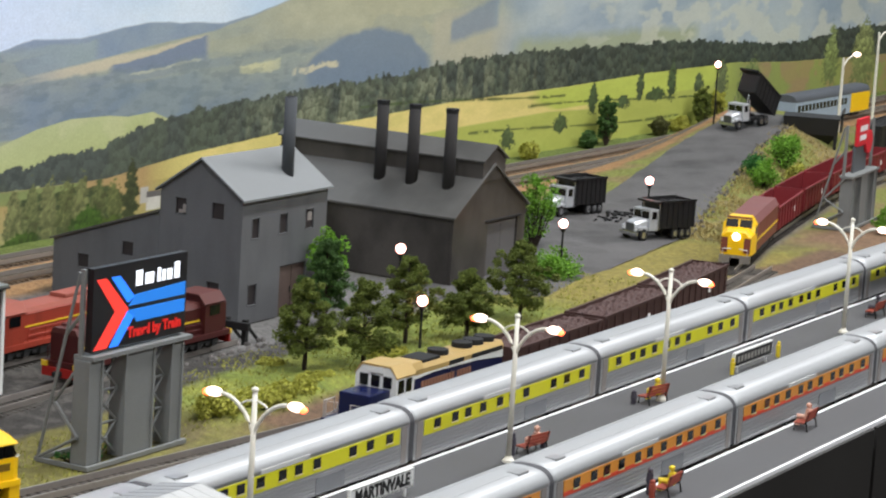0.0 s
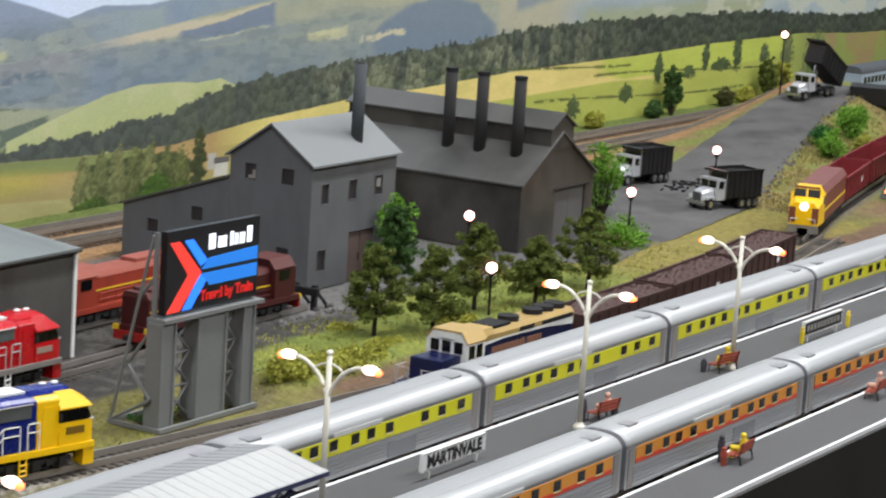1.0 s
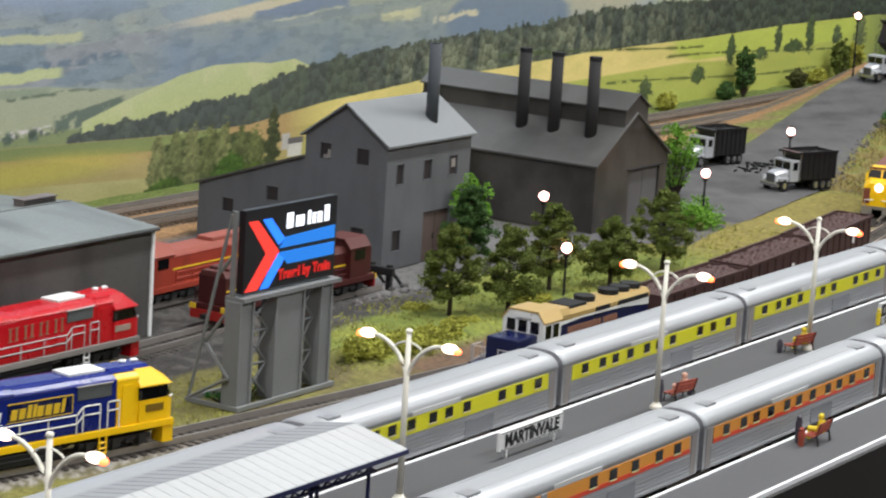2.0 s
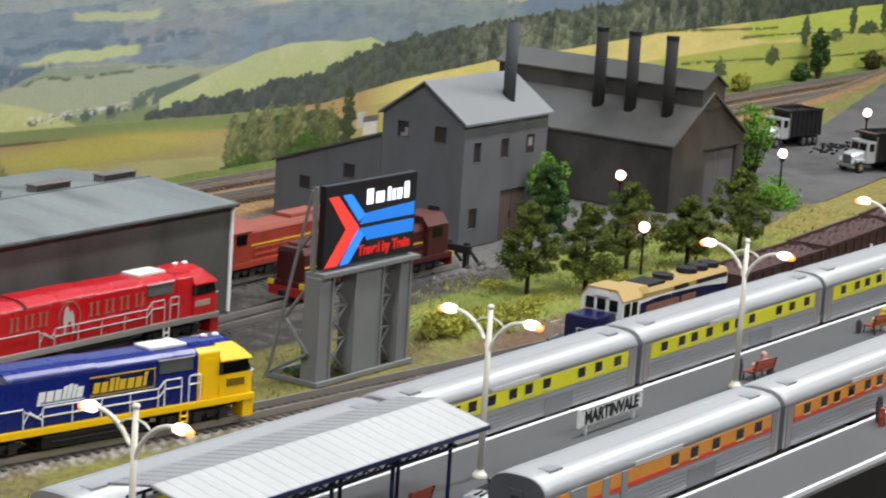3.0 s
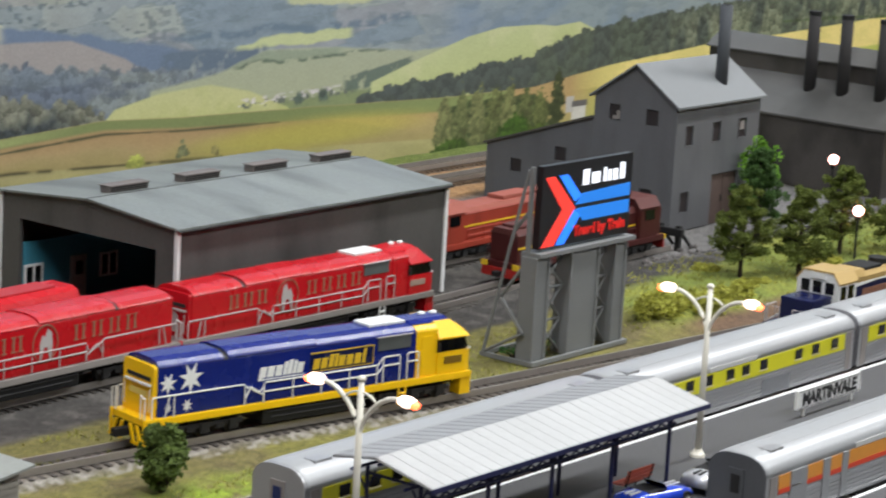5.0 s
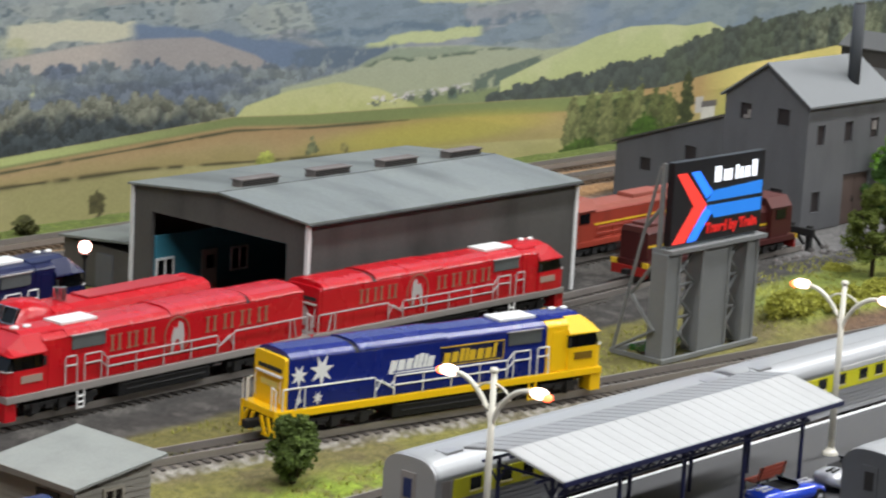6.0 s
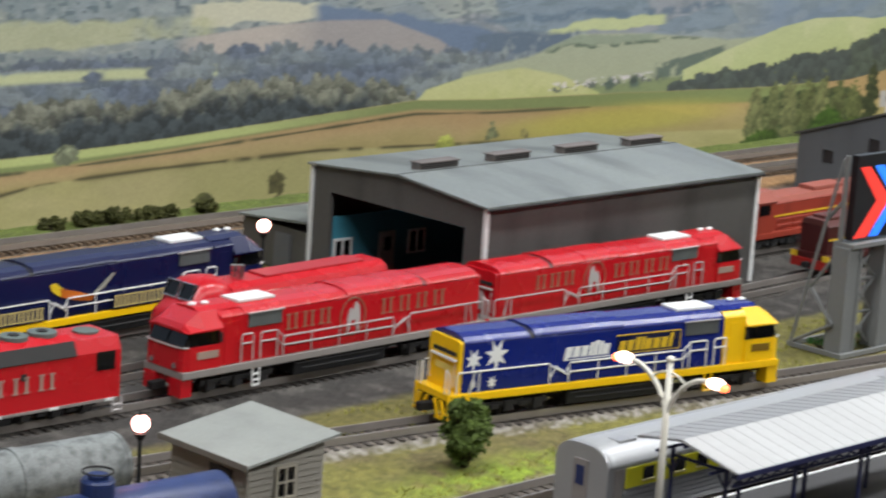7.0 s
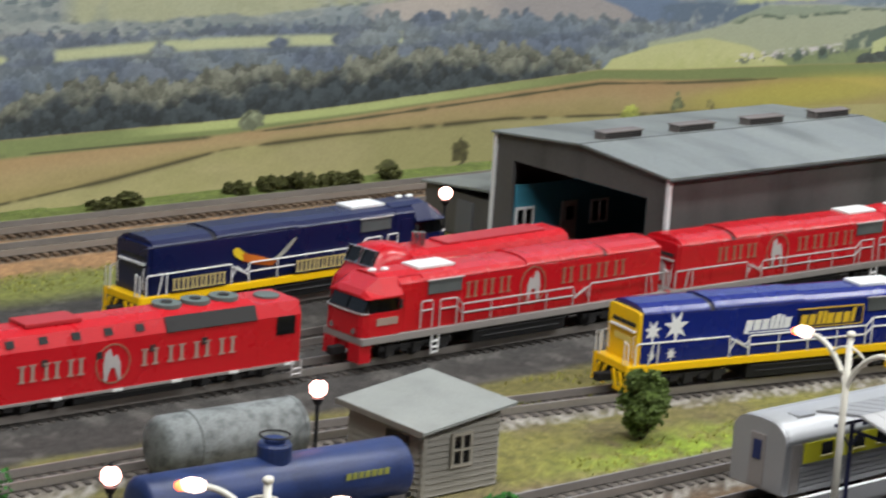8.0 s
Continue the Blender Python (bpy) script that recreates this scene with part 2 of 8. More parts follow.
def lettering(name, widths, x0, z0, height, y, material, parent, lean=0.0, label="", deep=0.0004, fill=0.72, serif=0.0):
    """A row of plain bars, one for each letter, standing on a side of a thing. A width below zero is a gap."""
    bm, x = bmesh.new(), x0
    for w in widths:
        w, tall = w if isinstance(w, tuple) else (w, 1.0)
        h = height * tall
        if w > 0:
            slab(bm, ((x, z0), (x + w * fill, z0), (x + w * fill + lean * h, z0 + h), (x + lean * h, z0 + h)), y, deep)
            if serif:
                for zs in (z0, z0 + h - 0.0007):
                    slab(bm, ((x - serif, zs), (x + w * fill + serif, zs), (x + w * fill + serif, zs + 0.0007), (x - serif, zs + 0.0007)), y, deep * 1.15)
        x += abs(w)
    return part(name, bm, material, parent, label)


def star(bm, x, z, r, y, deep=0.0004, points=7):
    slab(bm, [(x + (r if j % 2 else r * 0.42) * math.sin(math.pi * j / points), z + (r if j % 2 else r * 0.42) * math.cos(math.pi * j / points)) for j in range(2 * points)], y, deep)


def text_mesh(name, words, size, m, material, parent, deep=0.0003, label=""):
    """Words in the built-in font, as a mesh of their own."""
    cu = bpy.data.curves.new(name, "FONT")
    cu.body, cu.size, cu.extrude, cu.align_x = words, size, deep, "CENTER"
    cu.offset = size * 0.042
    tmp = new(name, cu)
    me = bpy.data.meshes.new_from_object(tmp.evaluated_get(bpy.context.evaluated_depsgraph_get()))
    bpy.data.objects.remove(tmp)
    # split into islands, then gather the islands that lie over one another (a dot and its stem)
    co = [v.co.copy() for v in me.vertices]
    root = list(range(len(co)))

    def find(i):
        while root[i] != i:
            i = root[i]
        return i

    for e in me.edges:
        i, j = find(e.vertices[0]), find(e.vertices[1])
        root[max(i, j)] = min(i, j)
    islands = {}
    for f in me.polygons:
        islands.setdefault(find(f.vertices[0]), []).append(tuple(f.vertices))
    spans = sorted((min(co[i].x for f in fs for i in f), max(co[i].x for f in fs for i in f), k) for k, fs in islands.items())
    letters = []
    for lo, hi, k in spans:
        if letters and (lo + hi) / 2 < letters[-1][0]:
            letters[-1][1].extend(islands[k])
            letters[-1][0] = max(hi, letters[-1][0])
        else:
            letters.append([hi, list(islands[k])])
    bpy.data.meshes.remove(me)
    for n, (hi, fs) in enumerate(letters):
        used = sorted({i for f in fs for i in f})
        at = {i: k for k, i in enumerate(used)}
        one = bpy.data.meshes.new(name)
        one.from_pydata([co[i] for i in used], [], [[at[i] for i in f] for f in fs])
        one.materials.append(material)
        ob = new(name, one)
        ob.parent, ob.matrix_basis = parent, m
        if label and n == 0:
            ob["label"] = label


# ---- the hall that closes the place ----
ROOM_WALL = mat("hall wall", (112, 112, 110), 0.9, scale=3)
for name, b in (("wall_south", (-2.5, 5.6, -2.6, -2.5, -1.0, 1.75)), ("wall_west", (-2.6, -2.5, -2.6, 1.9, -1.0, 1.75)), ("wall_east", (5.6, 5.7, -2.6, 1.9, -1.0, 1.75)), ("wall_north", (-2.5, 5.6, 1.60, 1.70, -1.0, 1.75))):
    tagged(part(name, boxes(b), ROOM_WALL), "plain painted wall of the exhibition hall", "wall", kind="structure")
tagged(part("ceiling", boxes((-2.6, 5.7, -2.6, 1.9, 1.75, 1.85)), mat("hall ceiling", (176, 176, 172), 0.9, scale=3)), "pale plain ceiling of the exhibition hall", "ceiling", kind="structure")
tagged(part("floor", boxes((-2.6, 5.7, -2.6, 1.9, -1.1, -1.0)), mat("hall floor", (62, 60, 60), 0.6, scale=5)), "dull grey floor of the exhibition hall", "floor", kind="structure")


# ---- noise on arrays ----
def hashed(i, j, seed):
    v = np.sin(i * 127.1 + j * 311.7 + seed * 74.7) * 43758.5453
    return v - np.floor(v)


def vnoise(x, y, scale, seed=0):
    x, y = x * scale, y * scale
    i, j = np.floor(x), np.floor(y)
    u, v = x - i, y - j
    u, v = u * u * (3 - 2 * u), v * v * (3 - 2 * v)
    return (hashed(i, j, seed) * (1 - u) + hashed(i + 1, j, seed) * u) * (1 - v) + (hashed(i, j + 1, seed) * (1 - u) + hashed(i + 1, j + 1, seed) * u) * v


def fbm(x, y, scale, seed=0, octaves=4):
    return sum(vnoise(x, y, scale * 2**k, seed + k) * 0.5**k for k in range(octaves)) / sum(0.5**k for k in range(octaves))


def soft(v, edge, width):
    return np.clip((v - edge) / width + 0.5, 0, 1)


def sheet(name, xs, ys, height, colour, material):
    """A grid over xs and ys with heights and colours from functions of the place."""
    X, Y = np.meshgrid(xs, ys)
    X, Y = X.ravel(), Y.ravel()
    Z, C = height(X, Y), colour(X, Y)
    w, h = len(xs), len(ys)
    k = (np.arange(w - 1)[None, :] + w * np.arange(h - 1)[:, None]).ravel()
    me = bpy.data.meshes.new(name)
    me.vertices.add(w * h), me.loops.add(4 * len(k)), me.polygons.add(len(k))
    me.vertices.foreach_set("co", np.stack([X, Y, Z], 1).astype(np.float32).ravel())
    me.loops.foreach_set("vertex_index", np.stack([k, k + 1, k + 1 + w, k + w], 1).astype(np.int32).ravel())
    me.polygons.foreach_set("loop_start", np.arange(0, 4 * len(k), 4, dtype=np.int32))
    me.update(calc_edges=True)
    at = me.color_attributes.new("Col", "FLOAT_COLOR", "POINT")
    at.data.foreach_set("color", (C if C.shape[1] == 4 else np.concatenate([C, np.ones((len(X), 1))], 1)).astype(np.float32).ravel())
    me.materials.append(material)
    return new(name, me)


def blend(base, mask, rgb):
    return base * (1 - mask[:, None]) + np.array(lin(*rgb))[None, :] * mask[:, None]


# ---- tracks: centre lines ----
def line(points):
    """Even steps along a smooth line through the points."""
    p = np.array(points, float)
    d = np.r_[0, np.cumsum(np.hypot(*np.diff(p, axis=0).T))]
    s = np.arange(0, d[-1], 0.0072)
    out = np.stack([np.interp(s, d, p[:, 0]), np.interp(s, d, p[:, 1])], 1)
    for _ in range(30):
        out[1:-1] = (out[:-2] + 2 * out[1:-1] + out[2:]) / 4
    return out


TRACKS = {
    "near_loop": line([(0.3, 0.868), (4.0, 0.868)]),
    "bay": line([(0.3, 0.727), (4.0, 0.727)]),
    "goods": line([(0.2, 0.922), (0.77, 0.920), (1.1, 0.919), (1.6, 0.922), (2.0, 0.95), (2.3, 1.0)]),
    "siding": line([(0.3, 1.068), (0.62, 1.064), (0.75, 1.058), (0.87, 1.042), (0.95, 1.031), (1.035, 1.0165), (1.15, 0.994), (1.3, 0.976), (1.5, 0.955), (1.9, 0.935)]),
    "yard_near": line([(0.2, 1.1545), (0.68, 1.1540), (0.943, 1.1515), (1.183, 1.1500), (1.27, 1.1490), (1.40, 1.1535), (1.52, 1.1640), (1.635, 1.166)]),
    "yard_mid": line([(0.3, 1.185), (0.8, 1.200), (0.968, 1.208), (1.12, 1.222), (1.30, 1.235), (1.66, 1.244)]),
    "yard_far": line([(0.2, 1.255), (0.60, 1.268), (0.8825, 1.2825), (1.0, 1.2885), (1.09, 1.292), (1.35, 1.297)]),
    "main_up": line([(0.2, 1.455), (3.0, 1.452), (4.3, 1.46)]),
    "main_down": line([(0.2, 1.507), (3.0, 1.505), (4.3, 1.515)]),
    "branch": line([(2.25, 1.018), (2.42, 1.064), (2.8, 1.142), (3.4, 1.2), (4.0, 1.22)]),
    "tank_road": line([(0.3, 0.966), (0.54, 0.951), (0.70, 0.941), (0.705, 0.9407)]),
}


def ramp_height(x, y):
    """The tipping road climbs towards the unloading bin; its banks fall off to both sides."""
    top = 0.05 * np.clip((x - 2.62) / 0.55, 0, 1) ** 1.1
    mid = 1.285 + 0.165 * (x - 2.62)
    off = np.abs(y - mid)
    return top * np.clip(1 - (off - 0.055) / 0.09, 0, 1) * np.clip((3.30 - x) / 0.06, 0, 1)


def ground_height(x, y):
    z = 0.0016 * (fbm(x, y, 60, 3) - 0.5) - 0.0008
    lawn = soft(y, 1.008 + 0.01 * (vnoise(x, y, 9, 5) - 0.5), 0.02) * soft(x, 1.40, 0.10) * (1 - soft(y, 1.14, 0.04)) * (1 - soft(x, 2.15, 0.1))
    z = z + lawn * (0.005 + 0.004 * fbm(x, y, 22, 9))
    z = z + ramp_height(x, y)
    z = z + 0.0019 * (1 - soft(near_tracks(x, y, ("siding", "tank_road", "goods", "yard_near", "yard_mid", "yard_far")), 0.017, 0.010))
    return z + 0.004 * (soft(y, 1.525, 0.012)) * fbm(x, y, 40, 2)


def near_tracks(x, y, names):
    d = np.full(len(x), 9.0)
    for n in names:
        t = TRACKS[n]
        d = np.minimum(d, np.abs(y - np.interp(x, t[:, 0], t[:, 1], left=9, right=9)))
    return d


def ground_colour(x, y):
    n1, n2, n3 = fbm(x, y, 25, 11), fbm(x, y, 90, 21), vnoise(x, y, 420, 31)
    c = np.tile(np.array(lin(114, 104, 66)), (len(x), 1))
    c = blend(c, soft(n1, 0.52, 0.2), (126, 121, 60))
    c = blend(c, 1 - soft(y, 0.945 + 0.02 * (n1 - 0.5), 0.02), (120, 98, 74))
    strip = soft(y, 1.03, 0.02) * (1 - soft(y, 1.092, 0.012)) * (1 - soft(x, 1.5, 0.1))
    c = blend(c, strip * soft(n2, 0.4, 0.3), (112, 106, 56))
    green = np.exp(-(((x - 0.90) / 0.07) ** 2 + ((y - 0.955) / 0.022) ** 2)) + np.exp(-(((x - 1.01) / 0.03) ** 2 + ((y - 0.96) / 0.012) ** 2))
    c = blend(c, np.clip(green * 1.3 * soft(n2, 0.4, 0.2), 0, 1), (140, 160, 50))
    lawn = soft(y, 1.006, 0.012) * soft(x, 1.42, 0.06) * (1 - soft(y + 0.03 * (n1 - 0.5), 1.135, 0.02)) * (1 - soft(x, 2.42, 0.04))
    c = blend(c, lawn, (136, 142, 60))
    c = blend(c, lawn * soft(n1, 0.55, 0.12), (120, 132, 54))
    c = blend(c, lawn * soft(x, 1.95, 0.1), (140, 128, 64))
    bank = soft(y, 0.95, 0.02) * (1 - soft(y, 1.010 + 0.016 * (n1 - 0.5), 0.01)) * soft(x, 1.42, 0.05)
    c = blend(c, bank, (112, 88, 68))
    yard = soft(y, 1.094 + 0.012 * (n1 - 0.5), 0.01) * (1 - soft(y, 1.365 + 0.03 * (n1 - 0.5), 0.02)) * (1 - soft(x, 1.66, 0.05))
    c = blend(c, yard, (62, 59, 56))
    c = blend(c, yard * soft(n2, 0.58, 0.08) * 0.42, (112, 108, 102))
    gravel = soft(y + 0.04 * (n1 - 0.5), 1.125, 0.02) * (1 - soft(y, 1.42, 0.02)) * soft(x, 1.6, 0.06) * (1 - soft(x, 2.0, 0.05))
    c = blend(c, gravel, (112, 110, 108))
    rear = soft(y, 1.405 + 0.02 * (n1 - 0.5), 0.02)
    c = blend(c, rear, (170, 130, 88))
    c = blend(c, rear * soft(n1, 0.55, 0.1) * 0.6, (140, 112, 78))
    c = blend(c, soft(y, 1.355, 0.03) * (1 - soft(y, 1.405 + 0.02 * (n2 - 0.5), 0.02)) * (1 - soft(x, 1.12, 0.05)), (120, 124, 58))
    c = blend(c, soft(y, 1.525, 0.008), (104, 118, 54))
    slope = soft(x, 2.5, 0.06) * (1 - rear)
    c = blend(c, slope, (136, 122, 78))
    c = blend(c, slope * soft(n1, 0.5, 0.15), (128, 132, 64))
    c = blend(c, slope * (1 - soft(y, 1.06, 0.03)), (128, 100, 76))
    d = near_tracks(x, y, ("siding", "tank_road", "goods", "branch"))
    c = blend(c, (1 - soft(d, 0.019, 0.01)), (112, 104, 96))
    c = blend(c, (1 - soft(np.abs(d - 0.019), 0.005, 0.004)) * soft(n3, 0.55, 0.2) * (y < 1.12) * (x < 1.3), (152, 147, 138))
    d = near_tracks(x, y, ("main_up", "main_down"))
    c = blend(c, (1 - soft(d, 0.015, 0.006)), (112, 102, 90))
    return c * (0.50 + 0.62 * n3)[:, None]


GROUND = painted("scatter ground", 0.95, 0.8, 900, 0.35)
tagged(sheet("ground", np.linspace(0.1, 4.3, 1150), np.linspace(0.664, 1.557, 285), ground_height, ground_colour, GROUND), "model railway scenery of grass scatter, dirt and grey ballast", "ground", kind="structure")
tagged(part("baseboard", boxes((0.1, 4.3, 0.666, 1.595, -0.45, -0.012)), FASCIA), "dark timber baseboard under the model railway", "baseboard", kind="structure")


# ---- the printed landscape on the back wall ----
def curve(x, pairs):
    p = np.array(pairs).reshape(-1, 2)
    return np.interp(x, p[:, 0], p[:, 1])


def quad(x, z, x0, x1, lo0, lo1, hi0, hi1, e=0.003, bow=0.0):
    """A field or wood between two lines, each z at x0 and at x1, its top bowed up."""
    u = (x - x0) / (x1 - x0)
    top = hi0 + (hi1 - hi0) * u + bow * 4 * np.clip(u, 0, 1) * (1 - np.clip(u, 0, 1))
    return soft(z, lo0 + (lo1 - lo0) * u, e) * soft(-z, -top, e) * soft(u, 0.02, 0.06) * soft(-u, -0.98, 0.06)


def parcels(x, z, sx, sz, seed):
    """Uneven field parcels: a random value for each and the nearness of its hedge."""
    px, pz = x / sx, z / sz
    i0, j0 = np.floor(px), np.floor(pz)
    d1, d2, val = np.full(len(x), 9.0), np.full(len(x), 9.0), np.zeros(len(x))
    for di in (-1, 0, 1):
        for dj in (-1, 0, 1):
            i, j = i0 + di, j0 + dj
            d = np.hypot(px - i - 0.15 - 0.7 * hashed(i, j, seed), pz - j - 0.15 - 0.7 * hashed(i, j, seed + 5))
            near = d < d1
            d2 = np.where(near, d1, np.minimum(d2, d))
            val, d1 = np.where(near, hashed(i, j, seed + 9), val), np.where(near, d, d1)
    return val, 1 - np.clip((d2 - d1) / 0.09, 0, 1)


def print_colour(x, z):
    n0, n1, n2, n3 = fbm(x, z, 9, 41), fbm(x, z, 30, 43), fbm(x, z, 110, 47), vnoise(x, z, 330, 53)
    wob = 0.010 * (n1 - 0.5)
    wood = np.zeros(len(x))
    crown = 0.006 * (vnoise(x, z * 0, 120, 61) - 0.4) + 0.004 * (vnoise(x, z * 0, 300, 67) - 0.5)
    wx, wz = x + 0.012 * (n1 - 0.5) + 0.003 * (n2 - 0.5), z + 0.010 * (n1 - 0.5) + 0.003 * (n2 - 0.5)
    # sky
    c = np.tile(np.array(lin(182, 204, 222)), (len(x), 1))
    c = blend(c, soft(fbm(x, z * 2.2, 7, 71), 0.5, 0.3), (206, 220, 230))
    # farthest blue hill
    sky = curve(x, (0.2, 0.30, 1.2, 0.29, 1.6, 0.235, 1.82, 0.180, 1.87, 0.190, 1.94, 0.187, 2.04, 0.199, 2.18, 0.193, 2.23, 0.201, 2.30, 0.213, 2.5, 0.24, 2.8, 0.25, 3.3, 0.22, 4.3, 0.23))
    far = soft(-z, -(sky + 0.3 * wob), 0.002)
    c = blend(c, far, (128, 146, 162))
    c = blend(c, far * quad(wx, wz, 1.80, 1.97, 0.15, 0.16, 0.180, 0.186), (142, 158, 156))
    c = blend(c, far * soft(n1, 0.55, 0.3) * 0.35, (152, 164, 168))
    # the long mountain: smooth sunlit slopes with woods and cloud shadow
    crest = curve(x, (1.70, 0.150, 1.83, 0.153, 1.95, 0.164, 2.08, 0.178, 2.16, 0.186, 2.22, 0.197, 2.30, 0.213, 2.5, 0.26, 4.3, 0.26))
    m = far * soft(-z, -(crest + 0.2 * wob), 0.0025) * (x > 1.72)
    c = blend(c, m, (142, 152, 146))
    slope = fbm(0.45 * wx + 0.5 * wz, 0.9 * wz - 0.15 * wx, 14, 101)
    c = blend(c, m * soft(slope, 0.50, 0.34) * 0.8, (172, 172, 138))
    c = blend(c, m * soft(z, 0.168, 0.05) * soft(x, 2.25, 0.1) * (1 - soft(x, 2.62, 0.1)) * 0.7, (170, 168, 136))
    v, h = parcels(wx + 0.5 * wz, wz - 0.03 * wx, 0.110, 0.014, 103)
    c = blend(c, m * (v > 0.72) * soft(n1, 0.42, 0.2) * 0.22, (186, 184, 148))
    c = blend(c, m * (v < 0.28) * 0.18, (120, 136, 142))
    c = c * (1 + m * (0.22 * fbm(0.6 * x, z * 1.3, 75, 139) - 0.11))[:, None]
    c = blend(c, m * quad(wx, wz, 1.81, 2.15, 0.146, 0.165, 0.153, 0.182) * 0.9, (196, 186, 154))
    c = blend(c, m * quad(wx, wz, 1.985, 2.150, 0.150, 0.154, 0.158, 0.181, 0.002) * 0.95, (112, 128, 150))
    c = blend(c, m * quad(wx, wz, 1.93, 2.20, 0.140, 0.149, 0.149, 0.158) * 0.7, (120, 136, 150))
    c = blend(c, m * quad(wx, wz, 2.02, 2.14, 0.1485, 0.155, 0.151, 0.158, 0.0015) * 0.8, (182, 184, 160))
    c = blend(c, m * quad(wx, wz, 1.72, 2.62, 0.09, 0.09, 0.136, 0.134, 0.018) * 0.85, (116, 132, 144))
    c = blend(c, m * quad(wx, wz, 2.33, 2.60, 0.115, 0.115, 0.140, 0.140, 0.006, 0.034) * 0.9, (110, 128, 146))
    c = blend(c, m * quad(wx, wz, 2.10, 2.34, 0.12, 0.12, 0.147, 0.150, 0.012, 0.006) * 0.6, (128, 142, 144))
    c = blend(c, m * quad(wx, wz, 2.205, 2.285, 0.139, 0.141, 0.146, 0.152, 0.002) * 0.9, (196, 194, 148))
    c = blend(c, m * quad(wx, wz, 2.31, 2.40, 0.133, 0.136, 0.140, 0.143, 0.002) * soft(n2, 0.42, 0.2), (192, 186, 154))
    c = blend(c, m * quad(wx, wz, 2.18, 2.36, 0.151, 0.158, 0.156, 0.163, 0.003) * 0.6, (128, 142, 140))
    c = blend(c, m * quad(wx, wz, 2.60, 2.80, 0.128, 0.122, 0.185, 0.165, 0.012, 0.012) * 0.75, (176, 172, 146))
    c = blend(c, m * quad(wx, wz, 2.64, 2.76, 0.150, 0.165, 0.175, 0.205, 0.008) * 0.75, (116, 134, 152))
    # bluish ranges on the right with lighter clearings
    rr = m * soft(x, 2.80, 0.12)
    c = blend(c, rr * 0.8, (160, 176, 189))
    c = blend(c, rr * soft(slope, 0.52, 0.4) * 0.6, (180, 190, 182))
    c = blend(c, rr * soft(-fbm(0.40 * wx - 0.4 * wz, wz * 1.3, 19, 111), -0.44, 0.22) * 0.5, (116, 138, 158))
    c = blend(c, m * quad(wx, wz, 2.80, 3.35, 0.12, 0.12, 0.146, 0.142, 0.014) * 0.8, (154, 162, 118))
    c = blend(c, rr * soft(fbm(0.4 * wx, wz, 44, 113), 0.58, 0.08) * soft(x, 3.0, 0.4) * 0.6, (196, 198, 176))
    # hilly pasture on the left half, hazy
    lf = far * (1 - soft(x, 1.86 + 0.5 * (z - 0.15), 0.10)) * (1 - soft(z, 0.175 + wob, 0.02))
    c = blend(c, far * (1 - soft(x, 1.85, 0.15)) * 0.9, (138, 152, 162))
    c = blend(c, lf * 0.9, (126, 141, 140))
    c = blend(c, lf * (1 - soft(x, 1.42, 0.2)) * 0.5, (168, 168, 138))
    v, h = parcels(wx + 0.7 * wz, wz - 0.05 * wx, 0.085, 0.020, 117)
    ease = soft(fbm(x, z, 40, 151), 0.5, 0.5)
    c = blend(c, lf * (v > 0.60) * 0.55 * (0.5 + 0.5 * ease), (164, 168, 140))
    c = blend(c, lf * (v < 0.30) * 0.5 * (0.4 + 0.6 * ease), (116, 134, 136))
    c = blend(c, lf * (np.abs(v - 0.45) < 0.06) * 0.35, (162, 154, 140))
    c = c * (1 + lf * 0.30 * (fbm(x, z * 2.5, 48, 153) - 0.5))[:, None]
    dots = soft(vnoise(x, z * 1.7, 190, 159), 0.70, 0.05) * soft(fbm(x, z * 2.2, 30, 161), 0.46, 0.08) * (1 - soft(x, 1.5, 0.15))
    c = blend(c, lf * dots * 0.75, (84, 100, 100))
    far_hedge = lf * soft(fbm(x * 0.7, z * 3.2, 55, 157), 0.60, 0.03) * soft(n2, 0.44, 0.1)
    c = blend(c, far_hedge * 0.4, (94, 110, 108))
    spots = soft(fbm(x, z * 1.6, 85, 119), 0.60 - 0.10 * soft(n0, 0.5, 0.2), 0.10)
    c = blend(c, lf * np.clip(0.8 * h * soft(n2, 0.40, 0.1) + spots * (1 - soft(x, 1.3, 0.2)), 0, 1) * 0.45, (104, 120, 114))
    c = blend(c, quad(wx, wz, 1.56, 1.715, 0.113, 0.117, 0.118, 0.126, 0.002, 0.003), (180, 188, 124))
    c = blend(c, quad(wx, wz, 1.47, 1.80, 0.126, 0.126, 0.131, 0.133, 0.003) * soft(n2, 0.38, 0.15) * 0.8, (92, 112, 120))
    c = blend(c, quad(wx, wz, 1.62, 1.74, 0.150, 0.148, 0.156, 0.155, 0.002) * 0.9, (180, 184, 130))
    c = blend(c, quad(wx, wz, 1.84, 2.14, 0.10, 0.10, 0.136, 0.146, 0.006) * 0.75, (120, 138, 150))
    shade = quad(wx, wz, 1.80, 2.35, 0.10, 0.10, 0.150, 0.165, 0.008)
    c = blend(c, shade * soft(fbm(x * 0.8, z * 1.8 - 0.5 * x, 26, 165), 0.52, 0.22) * 0.35, (142, 152, 142))
    c = blend(c, shade * soft(fbm(x * 0.9, z * 2.6, 60, 167), 0.58, 0.10) * 0.32, (96, 112, 118))
    c = blend(c, quad(wx, wz, 1.17, 1.30, 0.137, 0.137, 0.153, 0.149, 0.002, 0.004), (188, 186, 148))
